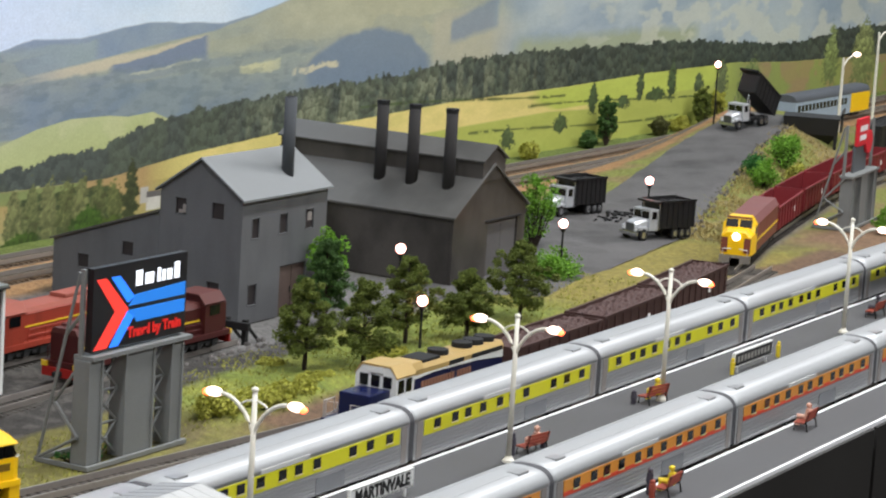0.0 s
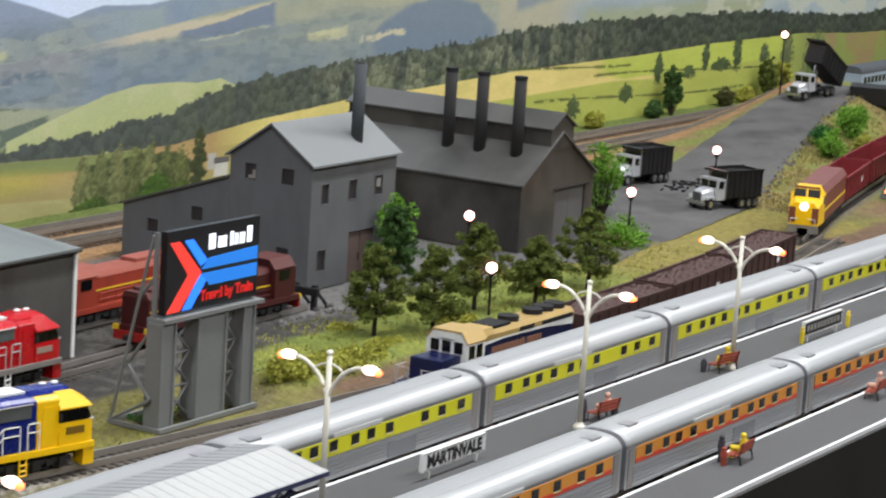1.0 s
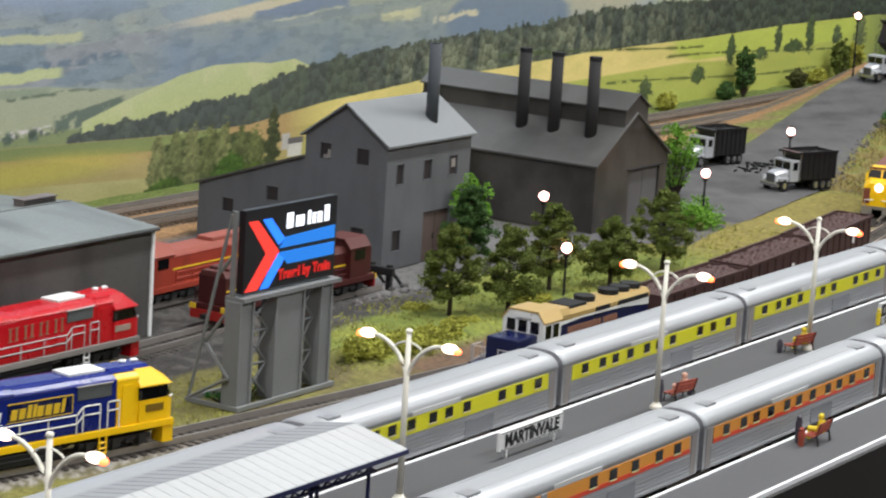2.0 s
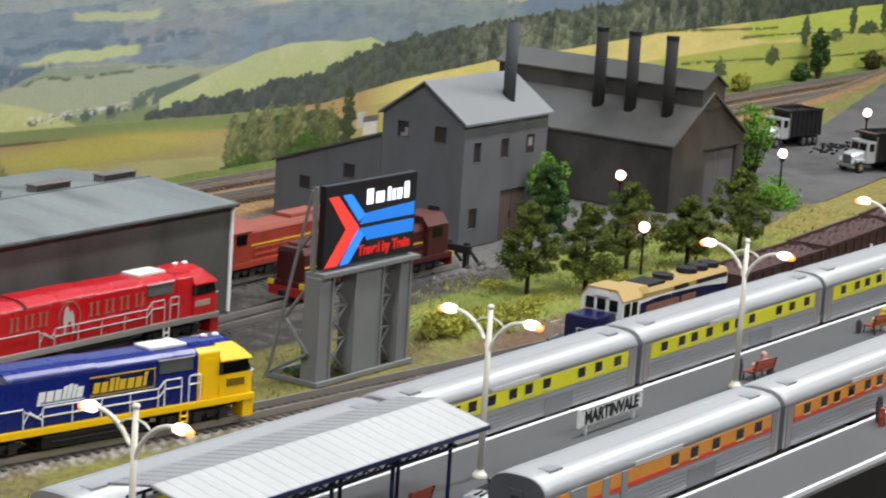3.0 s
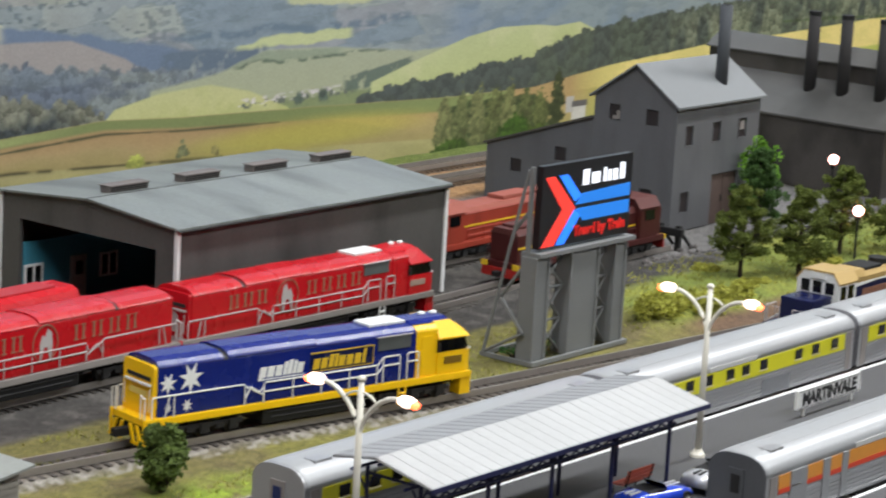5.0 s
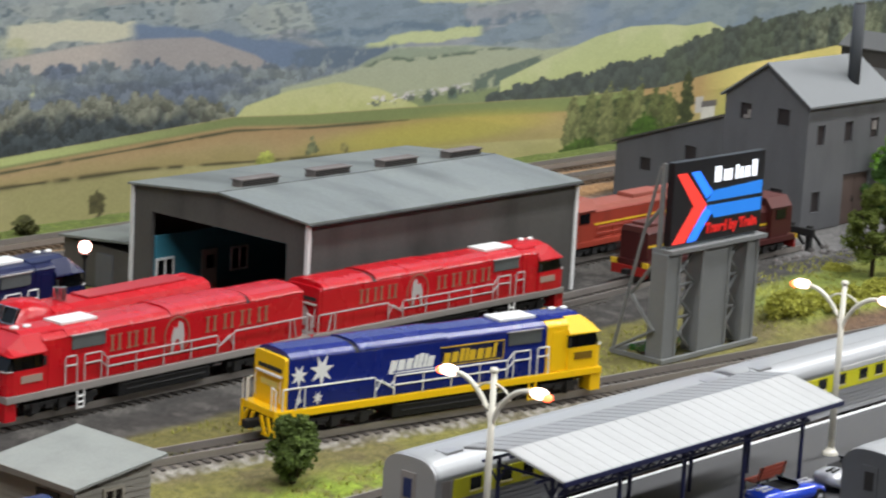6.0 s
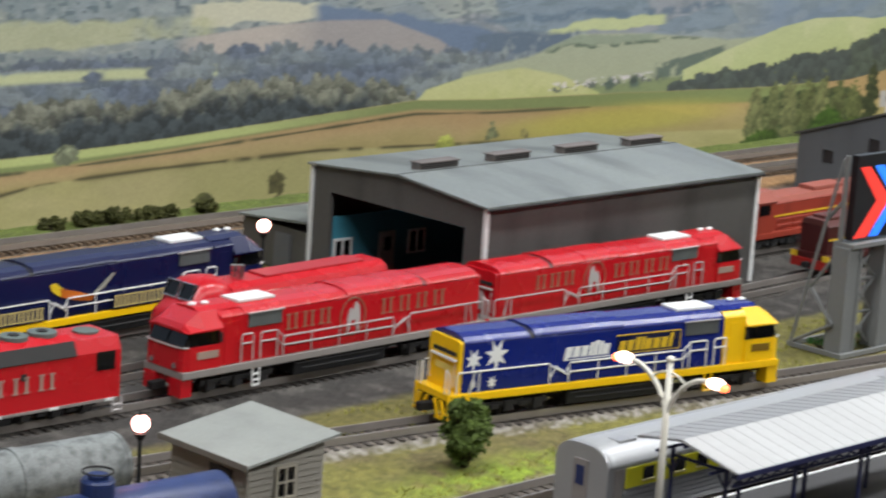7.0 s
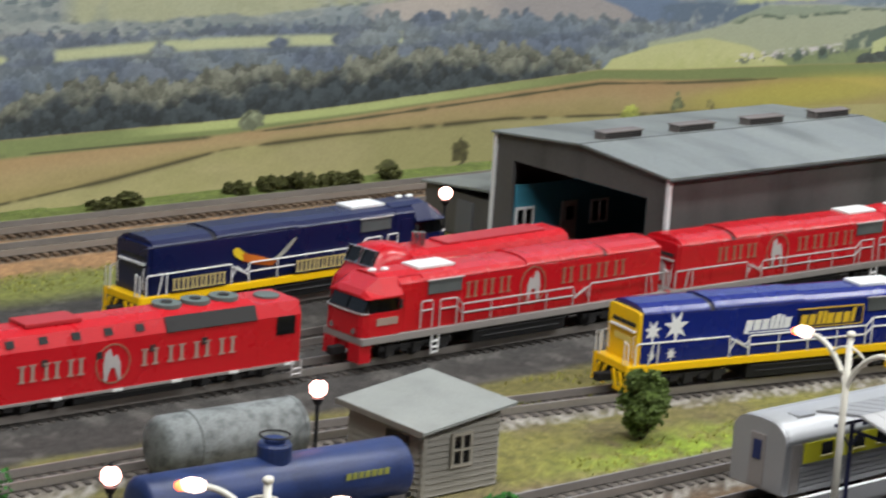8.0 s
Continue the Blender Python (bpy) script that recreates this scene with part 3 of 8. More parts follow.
    c = blend(c, quad(wx, wz, 0.90, 1.20, 0.127, 0.129, 0.150, 0.143, 0.003) * soft(n1, 0.4, 0.2) * 0.8, (172, 174, 122))
    c = blend(c, quad(wx, wz, 1.29, 1.50, 0.128, 0.10, 0.148, 0.118, 0.003, 0.004), (102, 120, 134))
    c = blend(c, quad(wx, wz, 1.47, 1.60, 0.098, 0.095, 0.118, 0.116, 0.004) * soft(n2, 0.35, 0.2), (92, 108, 116))
    # ploughed rise
    rise = curve(x, (1.16, 0.128, 1.24, 0.134, 1.31, 0.136, 1.37, 0.134, 1.43, 0.116, 1.46, 0.10))
    on = soft(-z, -rise, 0.002) * soft(x, 1.17, 0.03) * (x < 1.46) * soft(z, 0.10, 0.004)
    c = blend(c, on, (150, 145, 132))
    c = blend(c, on * (1 - soft(x, 1.28, 0.05)) * 0.8, (180, 170, 146))
    # hazy woodland below the rise
    woods = curve(x, (0.2, 0.126, 0.85, 0.118, 1.0, 0.116, 1.22, 0.120, 1.32, 0.114, 1.45, 0.104, 1.56, 0.092, 1.60, 0.06))
    w = soft(-z, -(woods + 1.4 * crown), 0.002) * (x < 1.60)
    c = blend(c, w, (104, 116, 118))
    c = blend(c, w * soft(n1, 0.5, 0.3) * 0.6, (130, 138, 124))
    c = blend(c, w * soft(fbm(x * 0.6, z * 2.2, 34, 163), 0.50, 0.10) * 0.6, (88, 98, 108))
    wood = np.maximum(wood, 0.55 * w)
    strip = np.exp(-(((z - 0.105 - 0.002 * np.sin(14 * x)) / 0.0042) ** 4)) * soft(fbm(x, z * 2, 24, 83), 0.50, 0.06) * (x < 1.2)
    c = blend(c, strip, (182, 188, 130))
    wood *= 1 - strip
    # valley floor: pale fields and a village
    val = soft(-z, -(curve(x, (1.45, 0.085, 1.55, 0.098, 1.60, 0.112, 1.70, 0.108, 1.80, 0.098, 1.9, 0.10, 2.1, 0.09)) + 0.3 * wob), 0.003) * (x > 1.46) * (x < 2.15)
    c, wood = blend(c, val, (158, 164, 128)), wood * (1 - val)
    c = blend(c, val * quad(wx, wz, 1.55, 1.70, 0.102, 0.103, 0.112, 0.109, 0.002), (138, 150, 118))
    c = blend(c, val * quad(wx, wz, 1.56, 1.80, 0.100, 0.102, 0.103, 0.104, 0.002) * soft(n2, 0.40, 0.1), (92, 108, 84))
    c = blend(c, val * quad(wx, wz, 1.70, 1.80, 0.066, 0.076, 0.080, 0.094, 0.002) * soft(n2, 0.42, 0.12), (96, 110, 92))
    c = blend(c, val * soft(-z, -0.068, 0.003), (126, 138, 92))
    knoll = curve(x, (1.39, 0.05, 1.42, 0.075, 1.47, 0.084, 1.53, 0.087, 1.58, 0.078, 1.63, 0.06))
    k = soft(-z, -knoll, 0.002) * (x > 1.39) * (x < 1.63)
    c, wood = blend(c, k, (172, 176, 110)), wood * (1 - k)
    c = blend(c, k * soft(n1 - 12 * (knoll - z), 0.30, 0.2) * 0.5, (190, 190, 132))
    town = soft(vnoise(x, z * 1.6, 210, 121), 0.55, 0.08) * np.exp(-(((z - 0.069 - 0.02 * (x - 1.6)) / 0.0035) ** 4)) * (x > 1.565) * (x < 1.70)
    c = blend(c, town * 0.85, (206, 200, 190))
    c = blend(c, np.exp(-(((z - 0.0665 - 0.02 * (x - 1.6)) / 0.0035) ** 4)) * soft(n3, 0.62, 0.1) * (x > 1.57) * (x < 1.72), (96, 104, 88))
    grove = soft(fbm(x, z * 0.5, 90, 123), 0.52, 0.06) * np.exp(-(((z - 0.067) / 0.006) ** 4)) * (x > 1.63) * (x < 1.75)
    c, wood = blend(c, grove, (78, 92, 78)), np.maximum(wood, 0.6 * grove)
    hill = curve(x, (1.72, 0.068, 1.80, 0.088, 1.88, 0.106, 1.93, 0.112, 1.99, 0.111, 2.02, 0.108, 2.06, 0.110, 2.12, 0.09))
    k = soft(-z, -hill, 0.0015) * (x > 1.74) * (x < 2.12)
    c, wood = blend(c, k, (176, 184, 122)), wood * (1 - k)
    c = blend(c, k * soft(n1 - 8 * (hill - z), 0.42, 0.2) * 0.5, (192, 194, 140))
    # big leafy treeline on the left
    belt = curve(x, (0.2, 0.06, 0.85, 0.069, 0.92, 0.088, 0.99, 0.081, 1.05, 0.089, 1.12, 0.083, 1.19, 0.093, 1.31, 0.089, 1.39, 0.080, 1.42, 0.06))
    b = soft(-z, -(belt + 1.6 * crown), 0.0015) * (x < 1.41)
    lit = soft(1.3 * (n1 - 0.5) + 0.8 * (n2 - 0.5) + (z - belt) / 0.022, -0.42, 0.45)
    c, wood = blend(c, b, (58, 66, 64)), np.maximum(wood, b)
    c = blend(c, b * lit * 0.8, (122, 124, 100))
    # conifer ridge running to the right
    top = curve(x, (1.70, 0.060, 1.75, 0.069, 1.88, 0.074, 1.99, 0.086, 2.06, 0.101, 2.18, 0.110, 2.29, 0.115, 2.40, 0.117, 2.52, 0.119, 2.65, 0.129, 2.79, 0.132, 2.94, 0.131, 3.28, 0.125, 3.47, 0.114, 3.69, 0.101, 3.92, 0.116, 4.3, 0.11))
    foot = curve(x, (1.70, 0.058, 1.75, 0.056, 1.99, 0.050, 2.11, 0.062, 2.29, 0.072, 2.45, 0.074, 2.65, 0.080, 2.94, 0.080, 3.19, 0.084, 3.48, 0.083, 3.69, 0.073, 4.3, 0.06))
    jit = x * 90 + 3.5 * fbm(x, x * 0, 30, 91)
    spike = 0.016 * (0.5 - np.abs(jit % 1 - 0.5)) * (0.1 + 0.9 * hashed(np.floor(jit), 0 * x, 93)) * (0.45 + 0.55 * soft(x, 2.3, 0.2)) * (1 - 0.5 * soft(x, 2.7, 0.3)) + 0.008 * (fbm(x, z * 0, 60, 94) - 0.5) + 0.005 * (hashed(np.floor(jit), 0 * x, 97) - 0.8)
    r = soft(-z, -(top + spike), 0.0012) * soft(z, foot - 0.004 + 0.8 * crown, 0.002) * (x > 1.72)
    c, wood = blend(c, r, (66, 74, 66)), np.maximum(wood * (1 - r), r * (0.55 + 0.45 * soft(x, 2.15, 0.2)))
    c = blend(c, r * (1 - soft(x, 2.12, 0.2)) * 0.45, (82, 89, 82))
    trunk = soft(vnoise(jit, z * 26, 1.0, 125), 0.50, 0.25) * soft(-(z - foot) / (top - foot + 1e-4), -0.85, 0.5)
    c = blend(c, r * trunk * soft(x, 2.25, 0.15) * (1 - 0.6 * soft(x, 2.9, 0.2)) * 0.8, (124, 130, 104))
    c = blend(c, r * soft(n1, 0.55, 0.2) * 0.4, (88, 98, 76))
    c = blend(c, r * soft(x, 2.75, 0.5) * 0.65, (50, 60, 50))
    # near fields
    up = curve(x, (0.2, 0.048, 0.85, 0.050, 1.04, 0.051, 1.16, 0.055, 1.41, 0.067, 1.50, 0.062, 1.65, 0.058, 1.84, 0.051, 1.99, 0.050, 2.11, 0.062, 2.29, 0.072, 2.45, 0.074, 2.65, 0.080, 2.94, 0.080, 3.19, 0.084, 3.48, 0.083, 3.69, 0.073, 4.3, 0.06))
    near = soft(-z, -(up + 0.1 * wob), 0.0014)
    wood *= 1 - near
    hedge = curve(x, (0.2, -0.05, 0.854, 0.006, 0.944, 0.016, 1.04, 0.030, 1.14, 0.033, 1.31, 0.034, 1.5, 0.026, 1.7, 0.02, 1.9, 0.01))
    band = (z - hedge) / np.maximum(up - hedge, 0.004)
    sway = fbm(x * 0.25, z, 60, 127)
    c = blend(c, near, (176, 156, 106))
    c = blend(c, near * soft(band + 0.5 * (sway - 0.5), 0.42, 0.4) * 0.6, (170, 138, 92))
    c = blend(c, near * soft(-band - 0.5 * (sway - 0.5), -0.22, 0.3) * 0.6, (152, 142, 84))
    c = blend(c, near * soft(z, up - 0.010 + 0.003 * np.sin(6 * x), 0.0025) * (x < 1.95), (128, 140, 84))
    c = blend(c, near * soft(z, up - 0.006, 0.002) * soft(x, 0.98, 0.06) * (1 - soft(x, 1.30, 0.16)), (178, 188, 116))
    low = soft(-z, -hedge, 0.001) * (x < 1.9)
    c = blend(c, low, (173, 164, 110))
    c = blend(c, low * soft(sway, 0.5, 0.3) * 0.6, (152, 148, 92))
    c = blend(c, low * soft(fbm(x * 0.4, z, 40, 129), 0.55, 0.2) * 0.5, (176, 168, 108))
    c = blend(c, np.exp(-(((z - hedge) / (0.0009 + 0.0014 * vnoise(x, 0 * z, 45, 131))) ** 2)) * soft(n1, 0.30, 0.12) * (x < 1.55), (82, 76, 48))
    c = blend(c, np.exp(-(((z - up + 0.011) / (0.0006 + 0.0010 * vnoise(x, 0 * z, 40, 133))) ** 2)) * soft(n1, 0.36, 0.12) * (x < 1.62), (78, 80, 52))
    c = c * (1 - 0.16 * near * (1 - soft(x, 1.75, 0.2)) * soft(x, 1.15, 0.3))[:, None]
    glade = np.exp(-((((x - 1.66) / 0.15) ** 2 + ((z - 0.034) / 0.013) ** 2) ** 2))
    c = blend(c, glade * 0.75, (168, 162, 68))
    c = blend(c, glade * soft(z - 0.02 * np.sin(9 * x), 0.034, 0.003) * 0.5, (186, 170, 84))
    # meadows behind the works and up the right
    r1 = near * soft(x, 2.1, 0.1)
    c = blend(c, r1, (174, 180, 90))
    c = blend(c, r1 * soft(z, 0.046 + 0.012 * (x - 2.45) - 0.05 * np.clip(x - 2.9, 0, 1), 0.002) * (1 - soft(x, 3.02, 0.03)), (220, 202, 128))
    c = blend(c, r1 * soft(x, 2.87 + 4 * np.clip(0.066 - z, 0, 1), 0.03) * soft(z, 0.053, 0.002), (184, 196, 90))
    for k, (hz0, hx0, hx1) in enumerate(((0.052, 2.85, 3.35), (0.030, 2.7, 3.3), (0.078, 2.45, 2.95))):
        c = blend(c, np.exp(-(((z - hz0 - 0.01 * np.sin(5 * x + k)) / (0.0008 + 0.0016 * vnoise(x, 0 * z, 50, 135))) ** 2)) * soft(n2, 0.36, 0.08) * (x > hx0) * (x < hx1), (66, 80, 44))
    c = blend(c, r1 * soft(x, 3.45, 0.1), (140, 150, 84))
    c = blend(c, r1 * soft(x, 3.55, 0.1) * soft(n1, 0.5, 0.1), (156, 136, 96))
    c = blend(c, r1 * soft(sway, 0.5, 0.3) * 0.25, (150, 158, 70))
    # printed trees and bushes in the fields
    def tree(tx, tz, w0, h0, rgb):
        u = (z - tz) / h0
        d = ((x - tx) / (w0 * np.clip(1.05 - 0.35 * u, 0.3, 1.4))) ** 2 + u**2 + 1.1 * (n3 - 0.5) + 0.9 * (n2 - 0.5)
        on = soft(-d, -0.85, 0.2)
        out = blend(c, on, rgb)
        out = blend(out, on * soft(n3 + 0.6 * n2 + u * 0.3 - (x - tx) / w0 * 0.15, 0.80, 0.3) * 0.6, tuple(min(255, int(v * 1.4)) for v in rgb))
        return out, np.maximum(wood, 0.45 * on)

    for tx, tz, w0, h0, rgb in ((1.062, 0.050, 0.011, 0.008, (106, 112, 84)), (1.264, 0.012, 0.009, 0.011, (72, 68, 40)), (1.190, 0.005, 0.010, 0.007, (70, 70, 38)), (1.446, 0.031, 0.009, 0.007, (134, 138, 64)), (1.500, 0.035, 0.006, 0.010, (88, 92, 62)), (1.540, 0.031, 0.006, 0.005, (112, 106, 62))):
        c, wood = tree(tx, tz, w0, h0, rgb)
    k = soft(-(((x - 1.93) / 0.095) ** 4 + ((z - 0.016) / 0.030) ** 4 + 0.8 * (n2 - 0.5)), -0.8, 0.2)
    c, wood = blend(c, k, (66, 78, 46)), np.maximum(wood, 0.5 * k)
    for tx, tz, w0, h0, rgb in ((1.852, 0.022, 0.015, 0.030, (132, 140, 98)), (1.876, 0.026, 0.013, 0.033, (118, 128, 86)), (1.902, 0.025, 0.014, 0.034, (136, 144, 100)), (1.928, 0.028, 0.014, 0.032, (112, 122, 80)), (1.952, 0.026, 0.014, 0.033, (128, 136, 94)), (1.978, 0.026, 0.014, 0.028, (106, 116, 76)), (2.002, 0.026, 0.013, 0.026, (116, 126, 82)), (2.030, 0.032, 0.012, 0.032, (76, 86, 58)), (1.962, 0.008, 0.026, 0.018, (70, 104, 38)), (1.862, 0.000, 0.028, 0.012, (76, 104, 42)), (2.00, 0.004, 0.022, 0.010, (84, 104, 48))):
        c, wood = tree(tx, tz, w0, h0, tuple(int(v * f) for v, f in zip(rgb, (0.72, 0.70, 0.62))))
    for tx, tz, w0, h0, rgb in ((3.03, 0.060, 0.013, 0.020, (64, 78, 46)), (3.17, 0.072, 0.011, 0.026, (62, 74, 48)), (3.27, 0.072, 0.014, 0.028, (60, 74, 46)), (2.80, 0.026, 0.018, 0.014, (70, 82, 50)), (2.94, 0.034, 0.02, 0.012, (62, 76, 44)), (3.12, 0.050, 0.016, 0.010, (60, 74, 44)), (3.22, 0.054, 0.03, 0.010, (64, 78, 46)), (3.36, 0.062, 0.016, 0.014, (70, 82, 52)), (3.44, 0.060, 0.02, 0.03, (84, 92, 60)), (3.55, 0.045, 0.05, 0.04, (92, 104, 60)), (3.86, 0.075, 0.03, 0.05, (104, 116, 66)), (4.0, 0.07, 0.05, 0.06, (110, 118, 70))):
        c, wood = tree(tx, tz, w0, h0, rgb)
    # a white farmhouse with a slate roof
    c = blend(c, soft(-np.maximum(np.abs(x - 2.068) / 0.012, np.abs(z - 0.019) / 0.007), -1, 0.1), (196, 192, 184))
    c = blend(c, soft(-np.maximum(np.abs(x - 2.052) / 0.006, np.abs(z - 0.028) / 0.008), -1, 0.1), (176, 172, 166))
    c = blend(c, soft(-np.maximum(np.abs(x - 2.068) / 0.013, np.abs(z - 0.028) / 0.003), -1, 0.1), (96, 92, 92))
    # the pictured distance is hazed with a little bluish grey, and the left end tinted bluer
    pale = 0.10 * soft(z, up + 0.03, 0.05)
    grey = c @ np.array([0.3, 0.6, 0.1])
    c = c * (1 - pale)[:, None] + pale[:, None] * grey[:, None] * np.array([0.96, 0.99, 1.16])[None, :]
    c = c * (0.96 + 0.05 * n3 + 0.08 * n2)[:, None]
    c[:, 2] *= 1 + 0.15 * (1 - soft(x, 1.9, 0.3))
    return np.concatenate([c, wood[:, None]], 1)


def printed(name):
    """Wallpaper print: the mesh's own colours, broken into tree crowns where its alpha says wood."""
    m = painted(name, 0.6, 0.0, 420, 0.07)
    n, l = m.node_tree.nodes, m.node_tree.links
    at = next(k for k in n if k.type == "ATTRIBUTE")
    co = next(k for k in n if k.type == "TEX_COORD")
    b = n["Principled BSDF"]
    plain = b.inputs["Base Color"].links[0].from_socket
    mp, cells, rng, amount, scale = n.new("ShaderNodeMapping"), n.new("ShaderNodeTexNoise"), n.new("ShaderNodeMapRange"), n.new("ShaderNodeMix"), n.new("ShaderNodeVectorMath")
    mp.inputs["Scale"].default_value = (105, 92, 1)
    cells.inputs["Scale"].default_value, cells.inputs["Detail"].default_value, cells.inputs["Roughness"].default_value = 1.5, 6, 0.68
    warp, sum_ = n.new("ShaderNodeTexNoise"), n.new("ShaderNodeVectorMath")
    warp.inputs["Scale"].default_value, warp.inputs["Detail"].default_value = 2.4, 5
    sum_.operation = "ADD"
    l.new(co.outputs["Object"], mp.inputs["Vector"]), l.new(mp.outputs[0], warp.inputs["Vector"])
    l.new(mp.outputs[0], sum_.inputs[0]), l.new(warp.outputs["Color"], sum_.inputs[1]), l.new(sum_.outputs[0], cells.inputs["Vector"])
    for key, value in (("From Min", 0.36), ("From Max", 0.66), ("To Min", 0.58), ("To Max", 1.48)):
        rng.inputs[key].default_value = value
    crown, off, axes, lit, both = n.new("ShaderNodeTexVoronoi"), n.new("ShaderNodeVectorMath"), n.new("ShaderNodeSeparateXYZ"), n.new("ShaderNodeMath"), n.new("ShaderNodeMath")
    crown.inputs["Scale"].default_value, crown.inputs["Randomness"].default_value = 0.75, 1.0
    off.operation, lit.operation, both.operation = "SUBTRACT", "MULTIPLY_ADD", "ADD"
    l.new(sum_.outputs[0], crown.inputs["Vector"]), l.new(sum_.outputs[0], off.inputs[0]), l.new(crown.outputs["Position"], off.inputs[1])
    l.new(off.outputs[0], axes.inputs[0]), l.new(axes.outputs["Y"], lit.inputs[0])
    lit.inputs[1].default_value, lit.inputs[2].default_value = 0.22, 0.0
    l.new(cells.outputs["Fac"], both.inputs[0]), l.new(lit.outputs[0], both.inputs[1])
    l.new(both.outputs[0], rng.inputs["Value"])
    amount.data_type = "FLOAT"
    amount.inputs["A"].default_value = 1.0
    l.new(at.outputs["Alpha"], amount.inputs["Factor"]), l.new(rng.outputs[0], amount.inputs["B"])
    scale.operation = "SCALE"
    l.new(plain, scale.inputs[0]), l.new(amount.outputs["Result"], scale.inputs["Scale"])
    l.new(scale.outputs[0], b.inputs["Base Color"])
    return m


PRINT = printed("printed wallpaper")
def column_spread(n):
    t = np.linspace(0, 1, n)
    return 0.4 + 3.9 * (0.62 * t + 0.38 * t * t)


back = sheet("backdrop", column_spread(1500), np.r_[np.linspace(-0.005, 0.215, 380), np.linspace(0.217, 0.50, 24)], lambda x, z: 0 * x, print_colour, PRINT)
back.matrix_basis = Matrix(((1, 0, 0, 0), (0, 0, -1, 1.558), (0, 1, 0, 0), (0, 0, 0, 1)))
tagged(back, "printed photographic backdrop of hills, fields and woods", "backdrop", kind="structure")


# ---- rails and sleepers ----
def track(name, pts, label):
    th = thing("railway_track", label, "railway track", group="model railway tracks")
    d = np.gradient(pts, axis=0)
    d /= np.hypot(d[:, 0], d[:, 1])[:, None]
    nrm = np.stack([-d[:, 1], d[:, 0]], 1)
    for s in (-1, 1):
        a, b = pts + nrm * (s * 0.00825 - 0.0006), pts + nrm * (s * 0.00825 + 0.0006)
        bm = bmesh.new()
        prev = None
        for (x0, y0), (x1, y1) in zip(a, b):
            ring = [bm.verts.new(p) for p in ((x0, y0, 0.002), (x1, y1, 0.002), (x1, y1, 0.006), (x0, y0, 0.006))]
            if prev:
                for j in range(4):
                    bm.faces.new((prev[j], prev[(j + 1) % 4], ring[(j + 1) % 4], ring[j]))
            prev = ring
        part("rail", bm, STEEL, th, "worn steel rail")
    bm = bmesh.new()
    for (x, y), (dx, dy), (nx, ny) in zip(pts, d, nrm):
        c = [(x + sx * 0.0013 * dx + sy * 0.0145 * nx, y + sx * 0.0013 * dy + sy * 0.0145 * ny) for sx, sy in ((-1, -1), (1, -1), (1, 1), (-1, 1))]
        lo, hi = [bm.verts.new((*p, 0.0)) for p in c], [bm.verts.new((*p, 0.0016)) for p in c]
        bm.faces.new(hi)
        for j in range(4):
            bm.faces.new((lo[j], lo[(j + 1) % 4], hi[(j + 1) % 4], hi[j]))
    tagged(part("sleeper_bed", bm, SLEEPER_OLD if name.startswith("main") else SLEEPER, th), kind="stuff")


for name, pts in TRACKS.items():
    track(name, pts, "weathered model track with steel rails on dark sleepers")

# ---- platforms ----
PZ = 0.0105


def platform(name, back, front, x0, x1, wall):
    """A tarmac platform between two edge lines, each y at x0 and at x1."""
    th = thing(name, "grey tarmac station platform with white painted edges", "platform", kind="structure")
    n, w = 40, 0.0022
    for pname, m, o0, o1, zt in (("surface", TARMAC, w, w, PZ), ("back_edge", EDGE, 0, None, PZ + 0.0005), ("front_edge", EDGE, None, 0, PZ + 0.0005)):
        bm, prev = bmesh.new(), None
        for i in range(n + 1):
            u = i / n
            x = x0 + (x1 - x0) * u
            yb, yf = back[0] + (back[1] - back[0]) * u, front[0] + (front[1] - front[0]) * u
            hi, lo = (yb - (o0 or 0) if o0 is not None else yf + w), (yf + (o1 or 0) if o1 is not None else yb - w)
            ring = [bm.verts.new(p) for p in ((x, lo, -0.008), (x, hi, -0.008), (x, hi, zt), (x, lo, zt))]
            if prev:
                for j in range(4):
                    bm.faces.new((prev[j], prev[(j + 1) % 4], ring[(j + 1) % 4], ring[j]))
            prev = ring
        bmesh.ops.recalc_face_normals(bm, faces=bm.faces)
        part(pname, bm, m, th)
    return th


platform("platform_island", (0.8462, 0.8462), (0.7490, 0.7490), 0.45, 3.2, True)
platform("platform_front", (0.7065, 0.7065), (0.6620, 0.6620), 0.85, 2.6, True)


